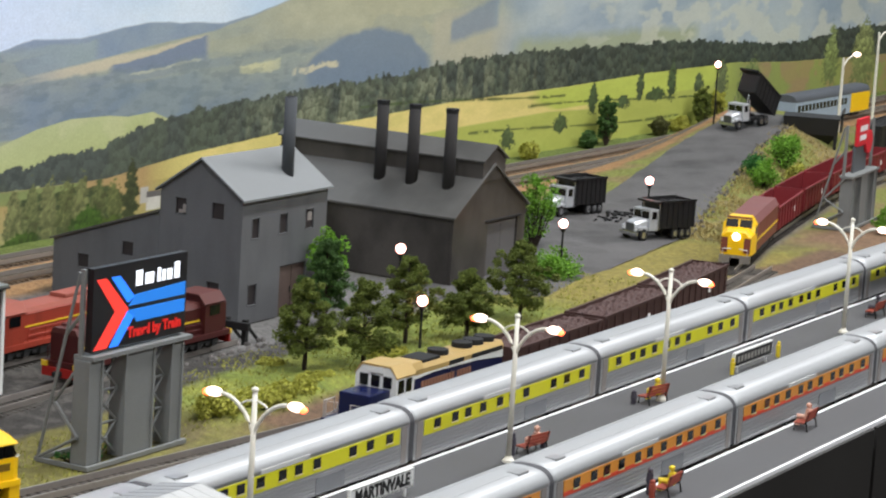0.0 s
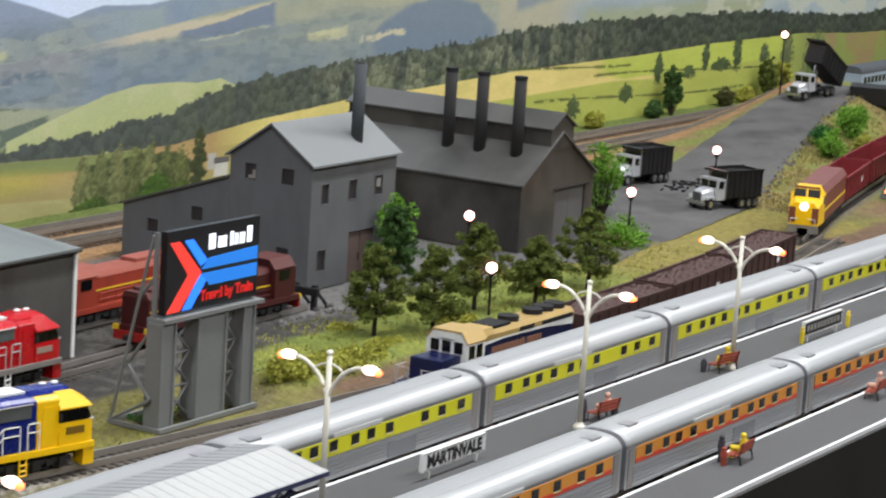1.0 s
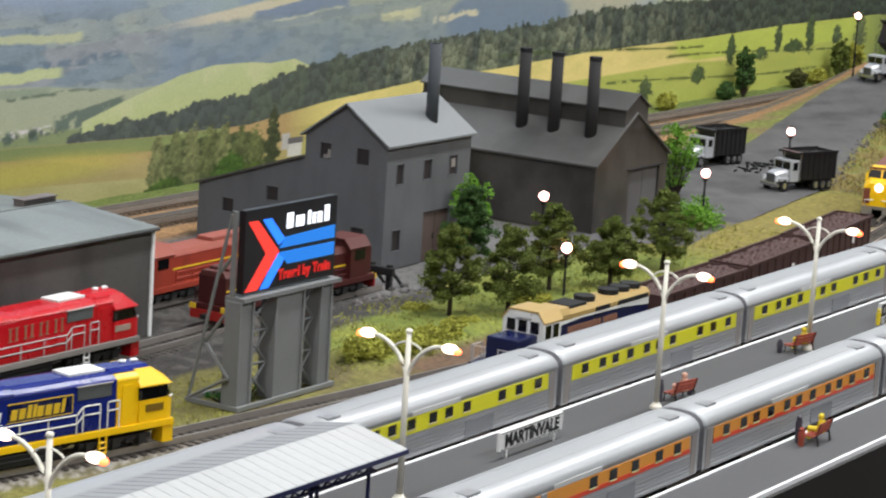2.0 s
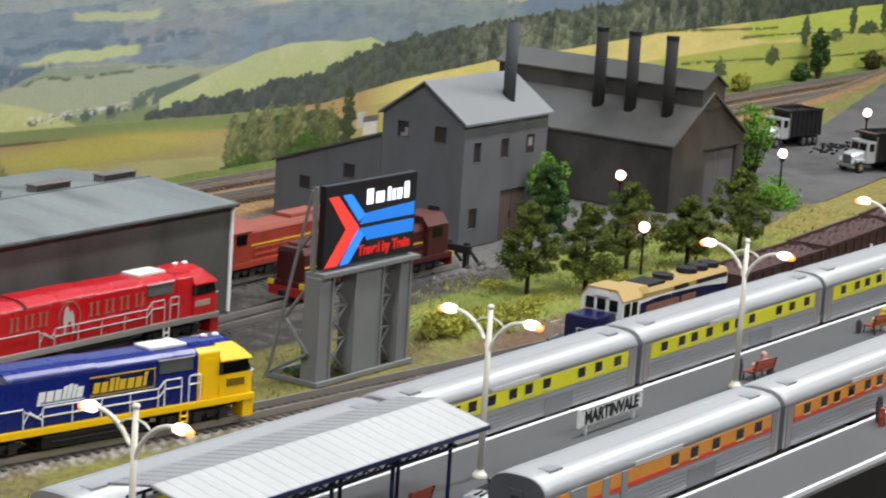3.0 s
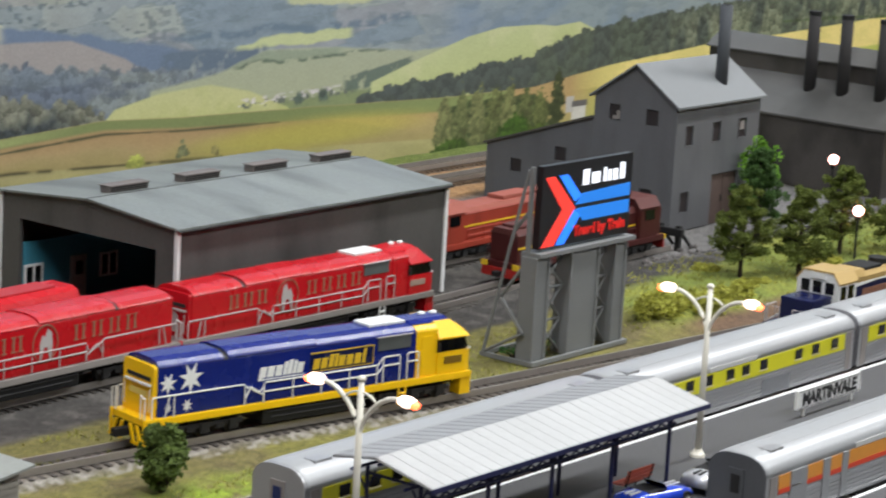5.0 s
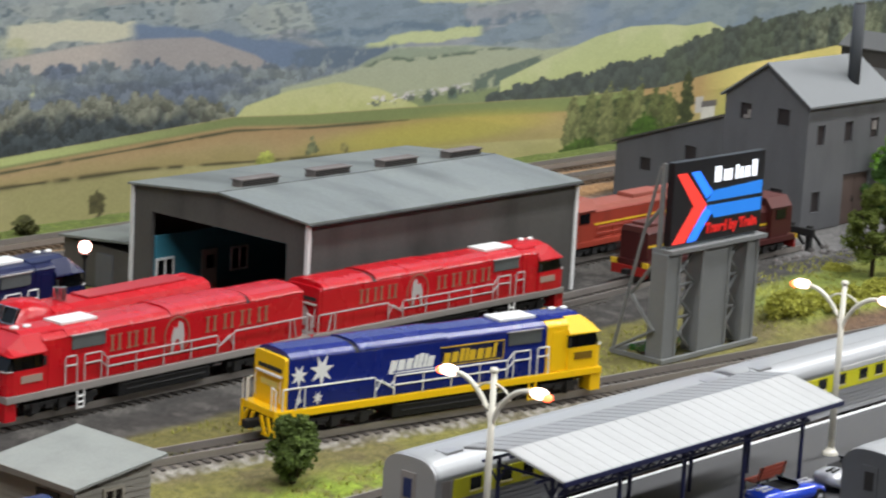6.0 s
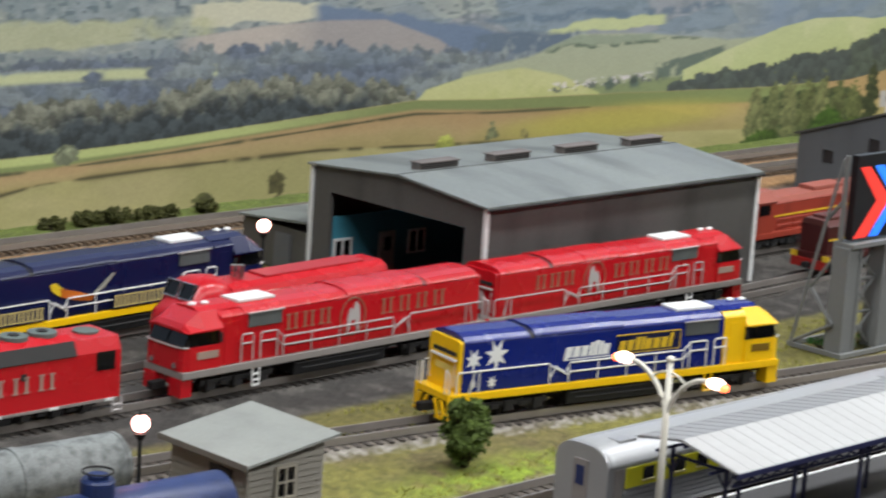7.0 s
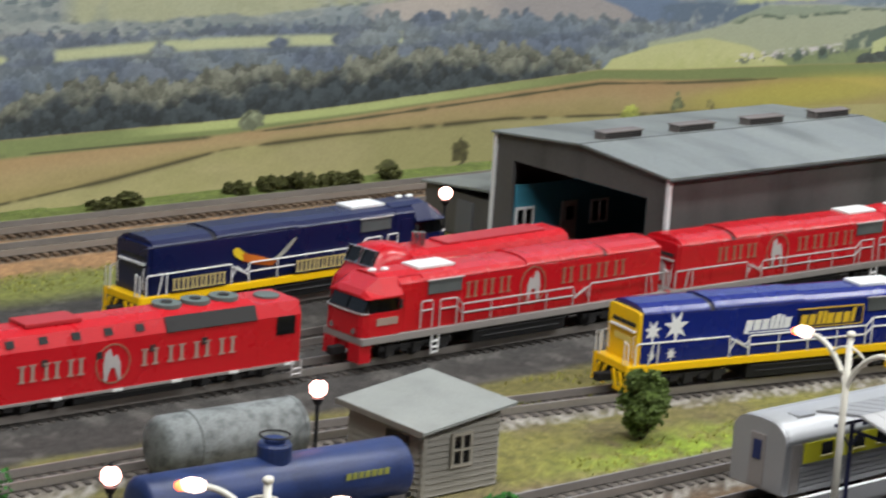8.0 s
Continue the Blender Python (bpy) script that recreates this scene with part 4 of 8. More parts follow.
# ---- buildings ----
def wall_with_holes(bm, plane, at, thick, outline, holes):
    """A wall standing in the plane x = at or y = at, with rectangular holes that go through it. outline: (u, z) corners; holes: (u0, u1, z0, z1)."""
    us = sorted({u for u, _ in outline} | {h for r in holes for h in r[:2]})
    zs0 = min(z for _, z in outline)

    def top(u):
        up = sorted((p for p in outline if p[1] > zs0 + 1e-6), key=lambda p: p[0])
        return float(np.interp(u, [p[0] for p in up], [p[1] for p in up]))

    def prism(u0, u1, z00, z01, z10, z11):
        pts = ((u0, z00), (u1, z10), (u1, z11), (u0, z01))
        sides = []
        for d in (0, thick):
            sides.append([bm.verts.new((at + d, u, z) if plane == "x" else (u, at + d, z)) for u, z in pts])
        a, b = sides
        for j in range(4):
            bm.faces.new((a[j], a[(j + 1) % 4], b[(j + 1) % 4], b[j]))
        bm.faces.new(a[::-1]), bm.faces.new(b)

    for u0, u1 in zip(us, us[1:]):
        inside = sorted((h[2], h[3]) for h in holes if h[0] < (u0 + u1) / 2 < h[1])
        z = zs0
        for h0, h1 in inside:
            if h0 > z + 1e-6:
                prism(u0, u1, z, h0, z, h0)
            z = h1
        prism(u0, u1, z, top(u0), z, top(u1))
    bmesh.ops.remove_doubles(bm, verts=bm.verts, dist=1e-5)
    bmesh.ops.recalc_face_normals(bm, faces=bm.faces)
    return bm


def window_in(parent, plane, at, u0, u1, z0, z1, pane, out=-1, bars=True, frame_mat=None):
    """A window set into a hole: frame with a pane under it."""
    fm, d, f = frame_mat or WALL_GREY, 0.0003 * out, 0.0007
    bm = bmesh.new()
    rows = [(u0, u1, z0, z0 + f), (u0, u1, z1 - f, z1), (u0, u0 + f, z0 + f, z1 - f), (u1 - f, u1, z0 + f, z1 - f)]
    if bars:
        m = (u0 + u1) / 2
        rows.append((m - f * 0.35, m + f * 0.35, z0 + f, z1 - f))
    for a, b, c, e in rows:
        lo, hi = sorted((at + d, at + 0.001))
        box(bm, *((lo, hi, a, b, c, e) if plane == "x" else (a, b, lo, hi, c, e)))
    w = part("window", bm, fm, parent)
    lo, hi = at + 0.0012, at + 0.0018
    part("pane", boxes((lo, hi, u0, u1, z0, z1) if plane == "x" else (u0, u1, lo, hi, z0, z1)), pane, w)
    return w


def gable_roof(axis, a0, a1, b0, b1, eave, ridge, mid, over=0.003, thick=0.0018):
    """Two roof slopes; the ridge runs along axis from a0 to a1 and the eaves lie at b0 and b1."""
    out = []
    for b in (b0, b1):
        s = 1 if b > mid else -1
        rise = (ridge - eave) / (mid - b)
        e = b + s * over
        ze = ridge + (mid - e) * -rise
        prof = [(mid, ridge), (e, ze), (e, ze + thick), (mid, ridge + thick)]
        out.append(along_x(prof, a0 - over, a1 + over) if axis == "x" else along_y(prof, a0 - over, a1 + over))
    return out


# the tall grey works house with its lean-to
house = thing("works_house", "tall matt grey model factory house with lean-to and chimney", "building")
W1 = [(1.2576, 1.2696, 0.0838, 0.0982), (1.2202, 1.2332, 0.0838, 0.0982), (1.222, 1.2352, 0.0171, 0.033)]
W2 = [(1.3089, 1.3217, 0.042, 0.055), (1.3543, 1.3667, 0.0262, 0.0385)]
W3 = [(1.7126, 1.7245, 0.0690, 0.0866), (1.7529, 1.766, 0.0690, 0.0866), (1.7922, 1.8055, 0.0690, 0.0866), (1.7107, 1.7243, 0.0141, 0.0323)]
DOOR = (1.757, 1.797, 0.0, 0.042)
bm = wall_with_holes(bmesh.new(), "x", 1.6985, 0.003, [(1.206, 0), (1.206, 0.105), (1.2435, 0.131), (1.284, 0.103), (1.284, 0)], W1)
part("gable_wall", bm, WALL_GREY, house)
bm = wall_with_holes(bmesh.new(), "x", 1.6985, 0.003, [(1.2842, 0), (1.2842, 0.0835), (1.392, 0.047), (1.392, 0)], W2)
part("lean_to_wall", bm, WALL_GREY, house)
bm = wall_with_holes(bmesh.new(), "y", 1.203, 0.003, [(1.6985, 0), (1.6985, 0.103), (1.825, 0.103), (1.825, 0)], W3 + [DOOR])
part("front_wall", bm, WALL_GREY, house)
part("rear_wall", boxes((1.822, 1.825, 1.2062, 1.284, 0, 0.103), (1.702, 1.8218, 1.281, 1.284, 0, 0.103), (1.79, 1.793, 1.2842, 1.392, 0, 0.046), (1.702, 1.7898, 1.389, 1.392, 0, 0.046)), WALL_GREY, house)
bm = wall_with_holes(bmesh.new(), "x", 1.8222, 0.0028, [(1.206, 0.1032), (1.206, 0.105), (1.2435, 0.131), (1.284, 0.1035), (1.284, 0.1032)], [])
part("far_gable", bm, WALL_GREY, house)
for r in gable_roof("x", 1.6985, 1.825, 1.203, 1.284, 0.1035, 0.1315, 1.2435, 0.0035):
    part("roof_slope", r, ROOF_GREY, house, "pale grey card roof slope")
part("lean_to_roof", along_x([(1.2842, 0.0838), (1.395, 0.0462), (1.395, 0.0478), (1.2842, 0.0856)], 1.696, 1.796), ROOF_DARK, house)
for k, (a, b, c, d) in enumerate(W1 + W2):
    window_in(house, "x", 1.6985, a, b, c, d, SHUT, bars=False)
for k, (a, b, c, d) in enumerate(W3):
    window_in(house, "y", 1.203, a, b, c, d, SHUT, bars=False)
part("broken_blind", boxes((1.6992, 1.6996, 1.2585, 1.2622, 0.0855, 0.0925), (1.6992, 1.6996, 1.2622, 1.2660, 0.0850, 0.0880)), GREY_SILL, house, "torn pale blind")
part("broken_blind", boxes((1.797, 1.803, 1.2037, 1.2041, 0.0760, 0.0835)), GREY_SILL, house)
dr = part("door", boxes((DOOR[0] + 0.001, 1.7765, 1.2045, 1.2058, 0, 0.041), (1.7772, DOOR[1] - 0.001, 1.2045, 1.2058, 0, 0.041)), RUSTY, house, "rusty brown double door")
part("handle", boxes((1.7745, 1.7755, 1.2035, 1.2045, 0.018, 0.023)), DARK, dr)
part("chimney", tube(bmesh.new(), ((1.786, 1.219, 0.105), (1.786, 1.219, 0.179)), 0.0052, 18), mat("grey chimney", (66, 69, 73), 0.85, vary=0.12), house, "tall round grey chimney", True)
part("chimney_flue", tube(bmesh.new(), ((1.786, 1.219, 0.1785), (1.786, 1.219, 0.1795)), 0.0036, 14), BLACK, house)

# the long sooty foundry
fo = thing("foundry", "long soot-darkened grey foundry with roof monitor and three stacks", "building")
FX0, FX1, FY0, FY1, FM = 1.986, 2.122, 1.170, 1.388, 2.054
bm = wall_with_holes(bmesh.new(), "y", FY0, 0.003, [(FX0, 0), (FX0, 0.063), (FM, 0.104), (FX1, 0.063), (FX1, 0)], [(2.050, 2.107, 0, 0.052)])
part("gable_wall", bm, WALL_DARK, fo, "soot-stained gable wall")
part("side_wall", boxes((FX0, FX0 + 0.003, FY0 + 0.0032, FY1, 0, 0.063)), WALL_DARK, fo, "soot-stained long wall")
part("side_wall", boxes((FX1 - 0.003, FX1, FY0 + 0.0032, FY1, 0, 0.063)), WALL_DARK, fo)
bm = wall_with_holes(bmesh.new(), "y", FY1, 0.003, [(FX0, 0), (FX0, 0.063), (FM, 0.104), (FX1, 0.063), (FX1, 0)], [])
part("rear_gable", bm, WALL_DARK, fo)
for r in gable_roof("y", FY0, FY1 + 0.003, FX0, FX1, 0.063, 0.1045, FM, 0.003):
    part("roof_slope", r, ROOF_DARK, fo, "dark grey roof slope streaked with soot")
part("monitor", along_y([(FM - 0.021, 0.0905), (FM - 0.021, 0.1095), (FM, 0.1215), (FM + 0.021, 0.1095), (FM + 0.021, 0.0905)], FY0 - 0.001, FY1), WALL_DARK, fo, "raised roof monitor")
for r in gable_roof("y", FY0 - 0.001, FY1, FM - 0.021, FM + 0.021, 0.110, 0.122, FM, 0.0025, 0.0014):
    part("monitor_roof", r, ROOF_DARK, fo)
part("sliding_door", boxes((2.0505, 2.078, 1.1718, 1.1728, 0, 0.0515), (2.0785, 2.1065, 1.1718, 1.1728, 0, 0.0515)), mat("door sheet", (92, 90, 90), 0.6, vary=0.15), fo, "grey sheet sliding door")
part("door_rail", boxes((2.045, 2.112, 1.1685, 1.1698, 0.0525, 0.0538)), DARK, fo)
for sy in (1.270, 1.236, 1.197):
    st = part("smokestack", tube(bmesh.new(), ((2.02, sy, 0.074), (2.02, sy, 0.155)), 0.0056, 18), mat("sooty stack", (42, 40, 40), 0.9, vary=0.15), fo, "tall dark round smokestack", True)
    part("stack_rim", tube(bmesh.new(), ((2.02, sy, 0.152), (2.02, sy, 0.1556)), 0.0060, 18), BLACK, st)

# the loco shed
shed = thing("loco_shed", "wide grey corrugated loco shed with open doorway", "building")
SX0, SX1, SY0, SY1, SM = 1.106, 1.377, 1.1835, 1.345, 1.262
RIDGE = 0.0832
bm = wall_with_holes(bmesh.new(), "x", SX0, 0.003, [(SY0, 0), (SY0, 0.0765), (SM, RIDGE), (SY1, 0.0765), (SY1, 0)], [(1.202, 1.327, 0, 0.0612)])
part("front_wall", bm, SHED_WALL, shed, "grey gable wall stained round the doorway")
bm = wall_with_holes(bmesh.new(), "x", SX1 - 0.003, 0.003, [(SY0, 0), (SY0, 0.0765), (SM, RIDGE), (SY1, 0.0765), (SY1, 0)], [(1.205, 1.262, 0, 0.06)])
part("rear_wall", bm, SHED_WALL, shed)
part("side_wall", boxes((SX0 + 0.0032, SX1 - 0.0032, SY0, SY0 + 0.003, 0, 0.0763)), SHED_WALL, shed, "long grey corrugated side wall")
part("far_wall", boxes((SX0 + 0.0032, SX1 - 0.0032, SY1 - 0.003, SY1, 0, 0.0763)), SHED_WALL, shed)
for r in gable_roof("x", SX0, SX1, SY0, SY1, 0.0770, RIDGE + 0.0004, SM, 0.003, 0.0014):
    part("roof_slope", r, SHED_ROOF, shed, "pale blue-grey metal roof slope")
part("ridge_seam", tubes(0.0006, [(SX0 - 0.003, SM, RIDGE + 0.0016), (SX1 + 0.003, SM, RIDGE + 0.0016)], seg=6), mat("dark seam", (60, 62, 64), 0.6), shed, "dark ridge seam")
VENT = mat("vent grey", (112, 104, 100), 0.6, vary=0.15)
for k in range(4):
    vx = 1.1470 + 0.0690 * k
    v = part("roof_vent", bevelled(0.0006, (vx - 0.0175, vx + 0.0175, SM + 0.0060, SM + 0.0150, RIDGE + 0.0006, RIDGE + 0.0052)), VENT, shed, "low box ventilator behind the ridge")
    part("vent_cap", bevelled(0.0004, (vx - 0.0185, vx + 0.0185, SM + 0.0052, SM + 0.0158, RIDGE + 0.0053, RIDGE + 0.0061)), VENT, v)
    part("louvre", boxes(*[(vx - 0.0165, vx + 0.0165, SM + 0.0054, SM + 0.0060, RIDGE + 0.0016 + 0.0013 * j, RIDGE + 0.0021 + 0.0013 * j) for j in range(3)]), DARK, v)
part("eave_gutter", tubes(0.0008, [(SX0 - 0.003, SY0 - 0.0036, 0.0762), (SX1 + 0.003, SY0 - 0.0036, 0.0762)], seg=6), DARK, shed, "thin dark eave gutter")
for cx, cy in ((SX0, SY0), (SX1, SY0), (SX0, SY1)):
    part("corner_post", boxes((cx - 0.0014, cx + 0.0014, cy - 0.0014, cy + 0.0014, 0, 0.0768)), WHITE, shed, "white corner strip")
off = part("office_wall", boxes((SX0 + 0.004, SX1 - 0.02, 1.326, 1.3285, 0, 0.044)), TEAL, shed, "teal-painted office partition inside the shed")
for ox in (1.1095, 1.1790):
    fr = part("office_window", boxes(*[(ox + a, ox + b, 1.3245, 1.326, c, d) for a, b, c, d in ((0, 0.0165, 0.0120, 0.0134), (0, 0.0165, 0.0276, 0.0290), (0, 0.0014, 0.0134, 0.0276), (0.0151, 0.0165, 0.0134, 0.0276), (0.0076, 0.0089, 0.0134, 0.0276))]), WHITE, off, "white office window frame")
    part("pane", boxes((ox + 0.0010, ox + 0.0155, 1.3254, 1.3258, 0.0128, 0.0282)), GLASS, fr)
od = part("office_door", boxes((1.1515, 1.1655, 1.3242, 1.3258, 0.0, 0.0300)), mat("office door", (178, 180, 178), 0.6), off, "pale door with glass light")
part("pane", boxes((1.1552, 1.1618, 1.3236, 1.3241, 0.0170, 0.0262)), GLASS, od)
part("office_return", boxes((SX0 + 0.004, SX0 + 0.0065, 1.3287, 1.3415, 0, 0.044)), TEAL, shed)
an = thing("shed_annex", "low grey annex with flat sloping roof beside the shed", "building")
part("wall", boxes((1.105, 1.30, 1.3465, 1.412, 0, 0.0295)), SHED_WALL, an)
part("roof", along_x([(1.3465, 0.036), (1.415, 0.030), (1.415, 0.0315), (1.3465, 0.0375)], 1.102, 1.303), SHED_ROOF, an)
part("door", boxes((1.1035, 1.1048, 1.362, 1.378, 0, 0.025)), WALL_GREY, an)

# the boarded hut
hut = thing("lineside_hut", "small weathered grey clapboard hut with pitched roof", "hut")
HX0, HX1, HY0, HY1 = 0.7205, 0.7675, 0.9594, 1.0155
for j in range(13):
    z0 = 0.0031 * j
    lo = HX0 + max(0, z0 + 0.0031 - 0.0325) / 0.125
    if HX1 - lo > 0.004:
        part("front_board", loft([[(x, HY0 - 0.0009, z0), (x, HY0, z0 + 0.0031), (x, HY0 + 0.002, z0 + 0.0031), (x, HY0 + 0.002, z0)] for x in (lo, HX1)]), HUT_WALL, hut)
for j in range(10):
    z0 = 0.0031 * j
    part("side_board", loft([[(HX0 - 0.0009, y, z0), (HX0, y, z0 + 0.0031), (HX0 + 0.002, y, z0 + 0.0031), (HX0 + 0.002, y, z0)] for y in (HY0 + 0.002, HY1)]), HUT_WALL, hut)
part("rear_wall", boxes((HX1 - 0.002, HX1, HY0 + 0.0021, HY1, 0, 0.0385), (HX0 + 0.0021, HX1 - 0.0021, HY1 - 0.002, HY1, 0, 0.0325)), HUT_WALL, hut)
part("roof", along_y([(HX0 - 0.005, 0.0325), (HX1 + 0.0065, 0.0398), (HX1 + 0.0065, 0.0412), (HX0 - 0.005, 0.0339)], HY0 - 0.005, HY1 + 0.005), HUT_ROOF, hut, "plain pale grey pent roof")
part("barge_board", along_y([(HX0 - 0.0054, 0.0312), (HX0 - 0.0050, 0.0312), (HX0 - 0.0050, 0.0342), (HX0 - 0.0054, 0.0342)], HY0 - 0.005, HY1 + 0.005), mat("hut trim", (118, 114, 106), 0.7), hut)
w = part("window", boxes(*[(0.7365 + a, 0.7365 + b, HY0 - 0.002, HY0 - 0.0006, c, d) for a, b, c, d in ((0, 0.013, 0.0125, 0.0140), (0, 0.013, 0.0280, 0.0295), (0, 0.0015, 0.0140, 0.0280), (0.0115, 0.013, 0.0140, 0.0280), (0.0059, 0.0071, 0.0140, 0.0280), (0.0015, 0.0059, 0.0205, 0.0215), (0.0071, 0.0115, 0.0205, 0.0215))]), mat("hut sash", (164, 158, 144), 0.6), hut)
part("pane", boxes((0.7378, 0.7484, HY0 - 0.0011, HY0 - 0.0008, 0.0132, 0.0288)), GLASS, w)
part("doorway", boxes((HX0 - 0.0014, HX0 - 0.0006, 0.970, 0.986, 0, 0.0275)), SHUT, hut, "dark doorway")
part("corner_board", boxes((HX0 - 0.0016, HX0 + 0.0004, HY0 - 0.0016, HY0 + 0.0004, 0, 0.0318)), HUT_WALL, hut)


# ---- passenger cars ----
def arc_roof(half, spring, crown, n=10, shoulder=0.55):
    pts = []
    for j in range(n + 1):
        a = math.pi * j / n
        c, s = math.cos(a), math.sin(a)
        pts.append((half * math.copysign(abs(c) ** shoulder, c), spring + (crown - spring) * s))
    return pts


def passenger_car(name, label, band, stripe, length=0.258, plain_end=0, end_mat=None, panes=11, blanks=(7,)):
    th = thing(name, label, "railway carriage", group="silver passenger carriages")
    h, L = 0.0168, length / 2
    part("body", along_x([(-h, 0.0115), (h, 0.0115), (h, 0.0375), (-h, 0.0375)], -L, L), SILVER_SIDE, th, "fluted stainless body side")
    prof = arc_roof(h + 0.0003, 0.0372, 0.0474, 14, 0.66)
    rings = []
    for x, k in ((-L, 0.86), (-L + 0.003, 0.97), (-L + 0.012, 1), (L - 0.012, 1), (L - 0.003, 0.97), (L, 0.86)):
        rings.append([(x, y, 0.0372 + (z - 0.0372) * k) for y, z in prof])
    rf = part("roof", loft(rings), SILVER, th, "smooth satin silver arched roof", True)
    part("roof_rib", boxes(*[(-L + 0.01, L - 0.01, y - 0.0002, y + 0.0002, z, z + 0.0005) for y, z in ((-0.0105, 0.0455), (-0.006, 0.0468), (0.006, 0.0468), (0.0105, 0.0455))]), SILVER, rf)
    for e in (-1, 1):
        part("roof_hatch", bevelled(0.0004, (e * (L - 0.020) - 0.006, e * (L - 0.020) + 0.006, -0.010, -0.002, 0.0452, 0.0477)), SILVER_SIDE, rf, "shallow roof hatch")
    for s in (-1, 1):
        b = part("window_band", boxes((-L + 0.012, L - 0.012, min(s * h, s * (h + 0.0005)), max(s * h, s * (h + 0.0005)), 0.0272 if stripe else 0.0262, 0.0362)), band, th, "bright coloured window band")
        if stripe:
            part("lower_stripe", boxes((-L + 0.012, L - 0.012, min(s * h, s * (h + 0.0007)), max(s * h, s * (h + 0.0007)), 0.0264, 0.0290)), stripe, b, "red stripe under the windows")
        n = panes
        for j in range(n):
            x = -L + 0.028 + j * (length - 0.056) / (n - 1) + (0.003 if j % 3 == 1 else 0)
            if j in blanks:
                continue
            w = part("window_pane", boxes((x - 0.0040, x + 0.0040, min(s * h, s * (h + 0.0009)), max(s * h, s * (h + 0.0009)), 0.0292, 0.0352)), GLASS, b)
            part("pane_sill", boxes((x - 0.0044, x + 0.0044, min(s * h, s * (h + 0.0012)), max(s * h, s * (h + 0.0012)), 0.0284, 0.0290)), mat("pale pane sill", (214, 206, 150), 0.5), w)
        part("fluting", boxes(*[(-L + 0.010, L - 0.010, min(s * h, s * (h + 0.0005)), max(s * h, s * (h + 0.0005)), 0.0130 + 0.0024 * j, 0.0148 + 0.0024 * j) for j in range(5)]), SILVER_SIDE, th)
        part("name_board", boxes((-0.040, 0.012, min(s * h, s * (h + 0.0006)), max(s * h, s * (h + 0.0006)), 0.0366, 0.0392)), mat("pale name board", (196, 196, 194), 0.5, vary=0.05), th, "long pale name board")
        part("grey_hatch", boxes((0.020, 0.052, min(s * h, s * (h + 0.0007)), max(s * h, s * (h + 0.0007)), 0.0125, 0.0225)), mat("dull hatch", (128, 130, 134), 0.6, 0.1, vary=0.15), th, "dull grey equipment hatch")
        for x in (-L + 0.0065, L - 0.0065):
            part("door", boxes((x - 0.0032, x + 0.0032, min(s * (h - 0.0002), s * (h + 0.0004)), max(s * (h - 0.0002), s * (h + 0.0004)), 0.0125, 0.0365)), GREY_SILL, th, "recessed entrance door")
    for e in (-1, 1):
        if e == plain_end:
            part("end_panel", loft([[(x, y * 0.985, 0.0125 if z < 0.012 else z * 0.985) for y, z in [(h, 0.0115)] + prof + [(-h, 0.0115)]] for x in (e * (L + 0.0001), e * (L + 0.0012))]), end_mat or SILVER_SIDE, th, "plain carriage end panel")
            part("end_door", boxes((min(e * (L + 0.0012), e * (L + 0.0020)), max(e * (L + 0.0012), e * (L + 0.0020)), -0.0045, 0.0045, 0.0140, 0.0390)), end_mat or GREY_SILL, th)
            part("end_door_window", boxes((min(e * (L + 0.0020), e * (L + 0.0024)), max(e * (L + 0.0020), e * (L + 0.0024)), -0.0026, 0.0026, 0.0265, 0.0360)), DARK if end_mat else mat("blue glass", (36, 48, 92), 0.15), th)
        else:
            part("diaphragm", loft([[(x, y * 0.97, z if z < 0.013 else z * 0.975) for y, z in [(h, 0.0125)] + prof + [(-h, 0.0125)]] for x in (e * (L + 0.0001), e * (L + 0.0032))]), mat("rubber gangway", (74, 74, 78), 0.8), th, "dark rubber gangway arch")
        part("end_window", boxes((min(e * (L + 0.0001), e * (L + 0.0008)), max(e * (L + 0.0001), e * (L + 0.0008)), -0.0158, -0.0130, 0.027, 0.035)), GLASS, th)
        bg = part("bogie", boxes((e * (L - 0.045) - 0.018, e * (L - 0.045) + 0.018, -0.012, 0.012, 0.0062, 0.0112)), DARK, th)
        bm = bmesh.new()
        for dx in (-0.012, 0.012):
            for s in (-1, 1):
                disc(bm, (e * (L - 0.045) + dx, s * 0.0085, 0.011), (0, 1, 0), 0.005, 0.0025)
        part("wheels", bm, STEEL, bg)
    part("underframe_box", boxes((-0.03, 0.025, -0.0150, 0.0150, 0.0070, 0.0114)), DARK, th)
    return th


PITCH, ORANGE = 0.2645, 1.1690
ycar = passenger_car("passenger_carriage", "silver stainless passenger carriage with yellow window band", BAND_Y, None)
ycar.matrix_basis = pose(0.9785 + PITCH, 0.8655, 0.0)
for k in range(2, 6):
    copy_thing(ycar, pose(0.9785 + PITCH * k, 0.8655, 0.0))
end_car = passenger_car("passenger_carriage", "silver stainless end carriage with yellow window band and plain end", BAND_Y, None, plain_end=-1)
end_car.matrix_basis = pose(0.9785, 0.8655, 0.0)
DARK_END = mat("dark carriage end", (86, 88, 92), 0.5, 0.2)
ocar = passenger_car("passenger_carriage", "silver stainless passenger carriage with orange and red window band", BAND_O, BAND_R, blanks=())
ocar.matrix_basis = pose(ORANGE + PITCH, 0.7265, 0.0)
end_car = passenger_car("passenger_carriage", "silver stainless end carriage with orange and red window band", BAND_O, BAND_R, plain_end=-1, end_mat=DARK_END, panes=9, blanks=(1, 2, 3))
end_car.matrix_basis = pose(ORANGE, 0.7265, 0.0)
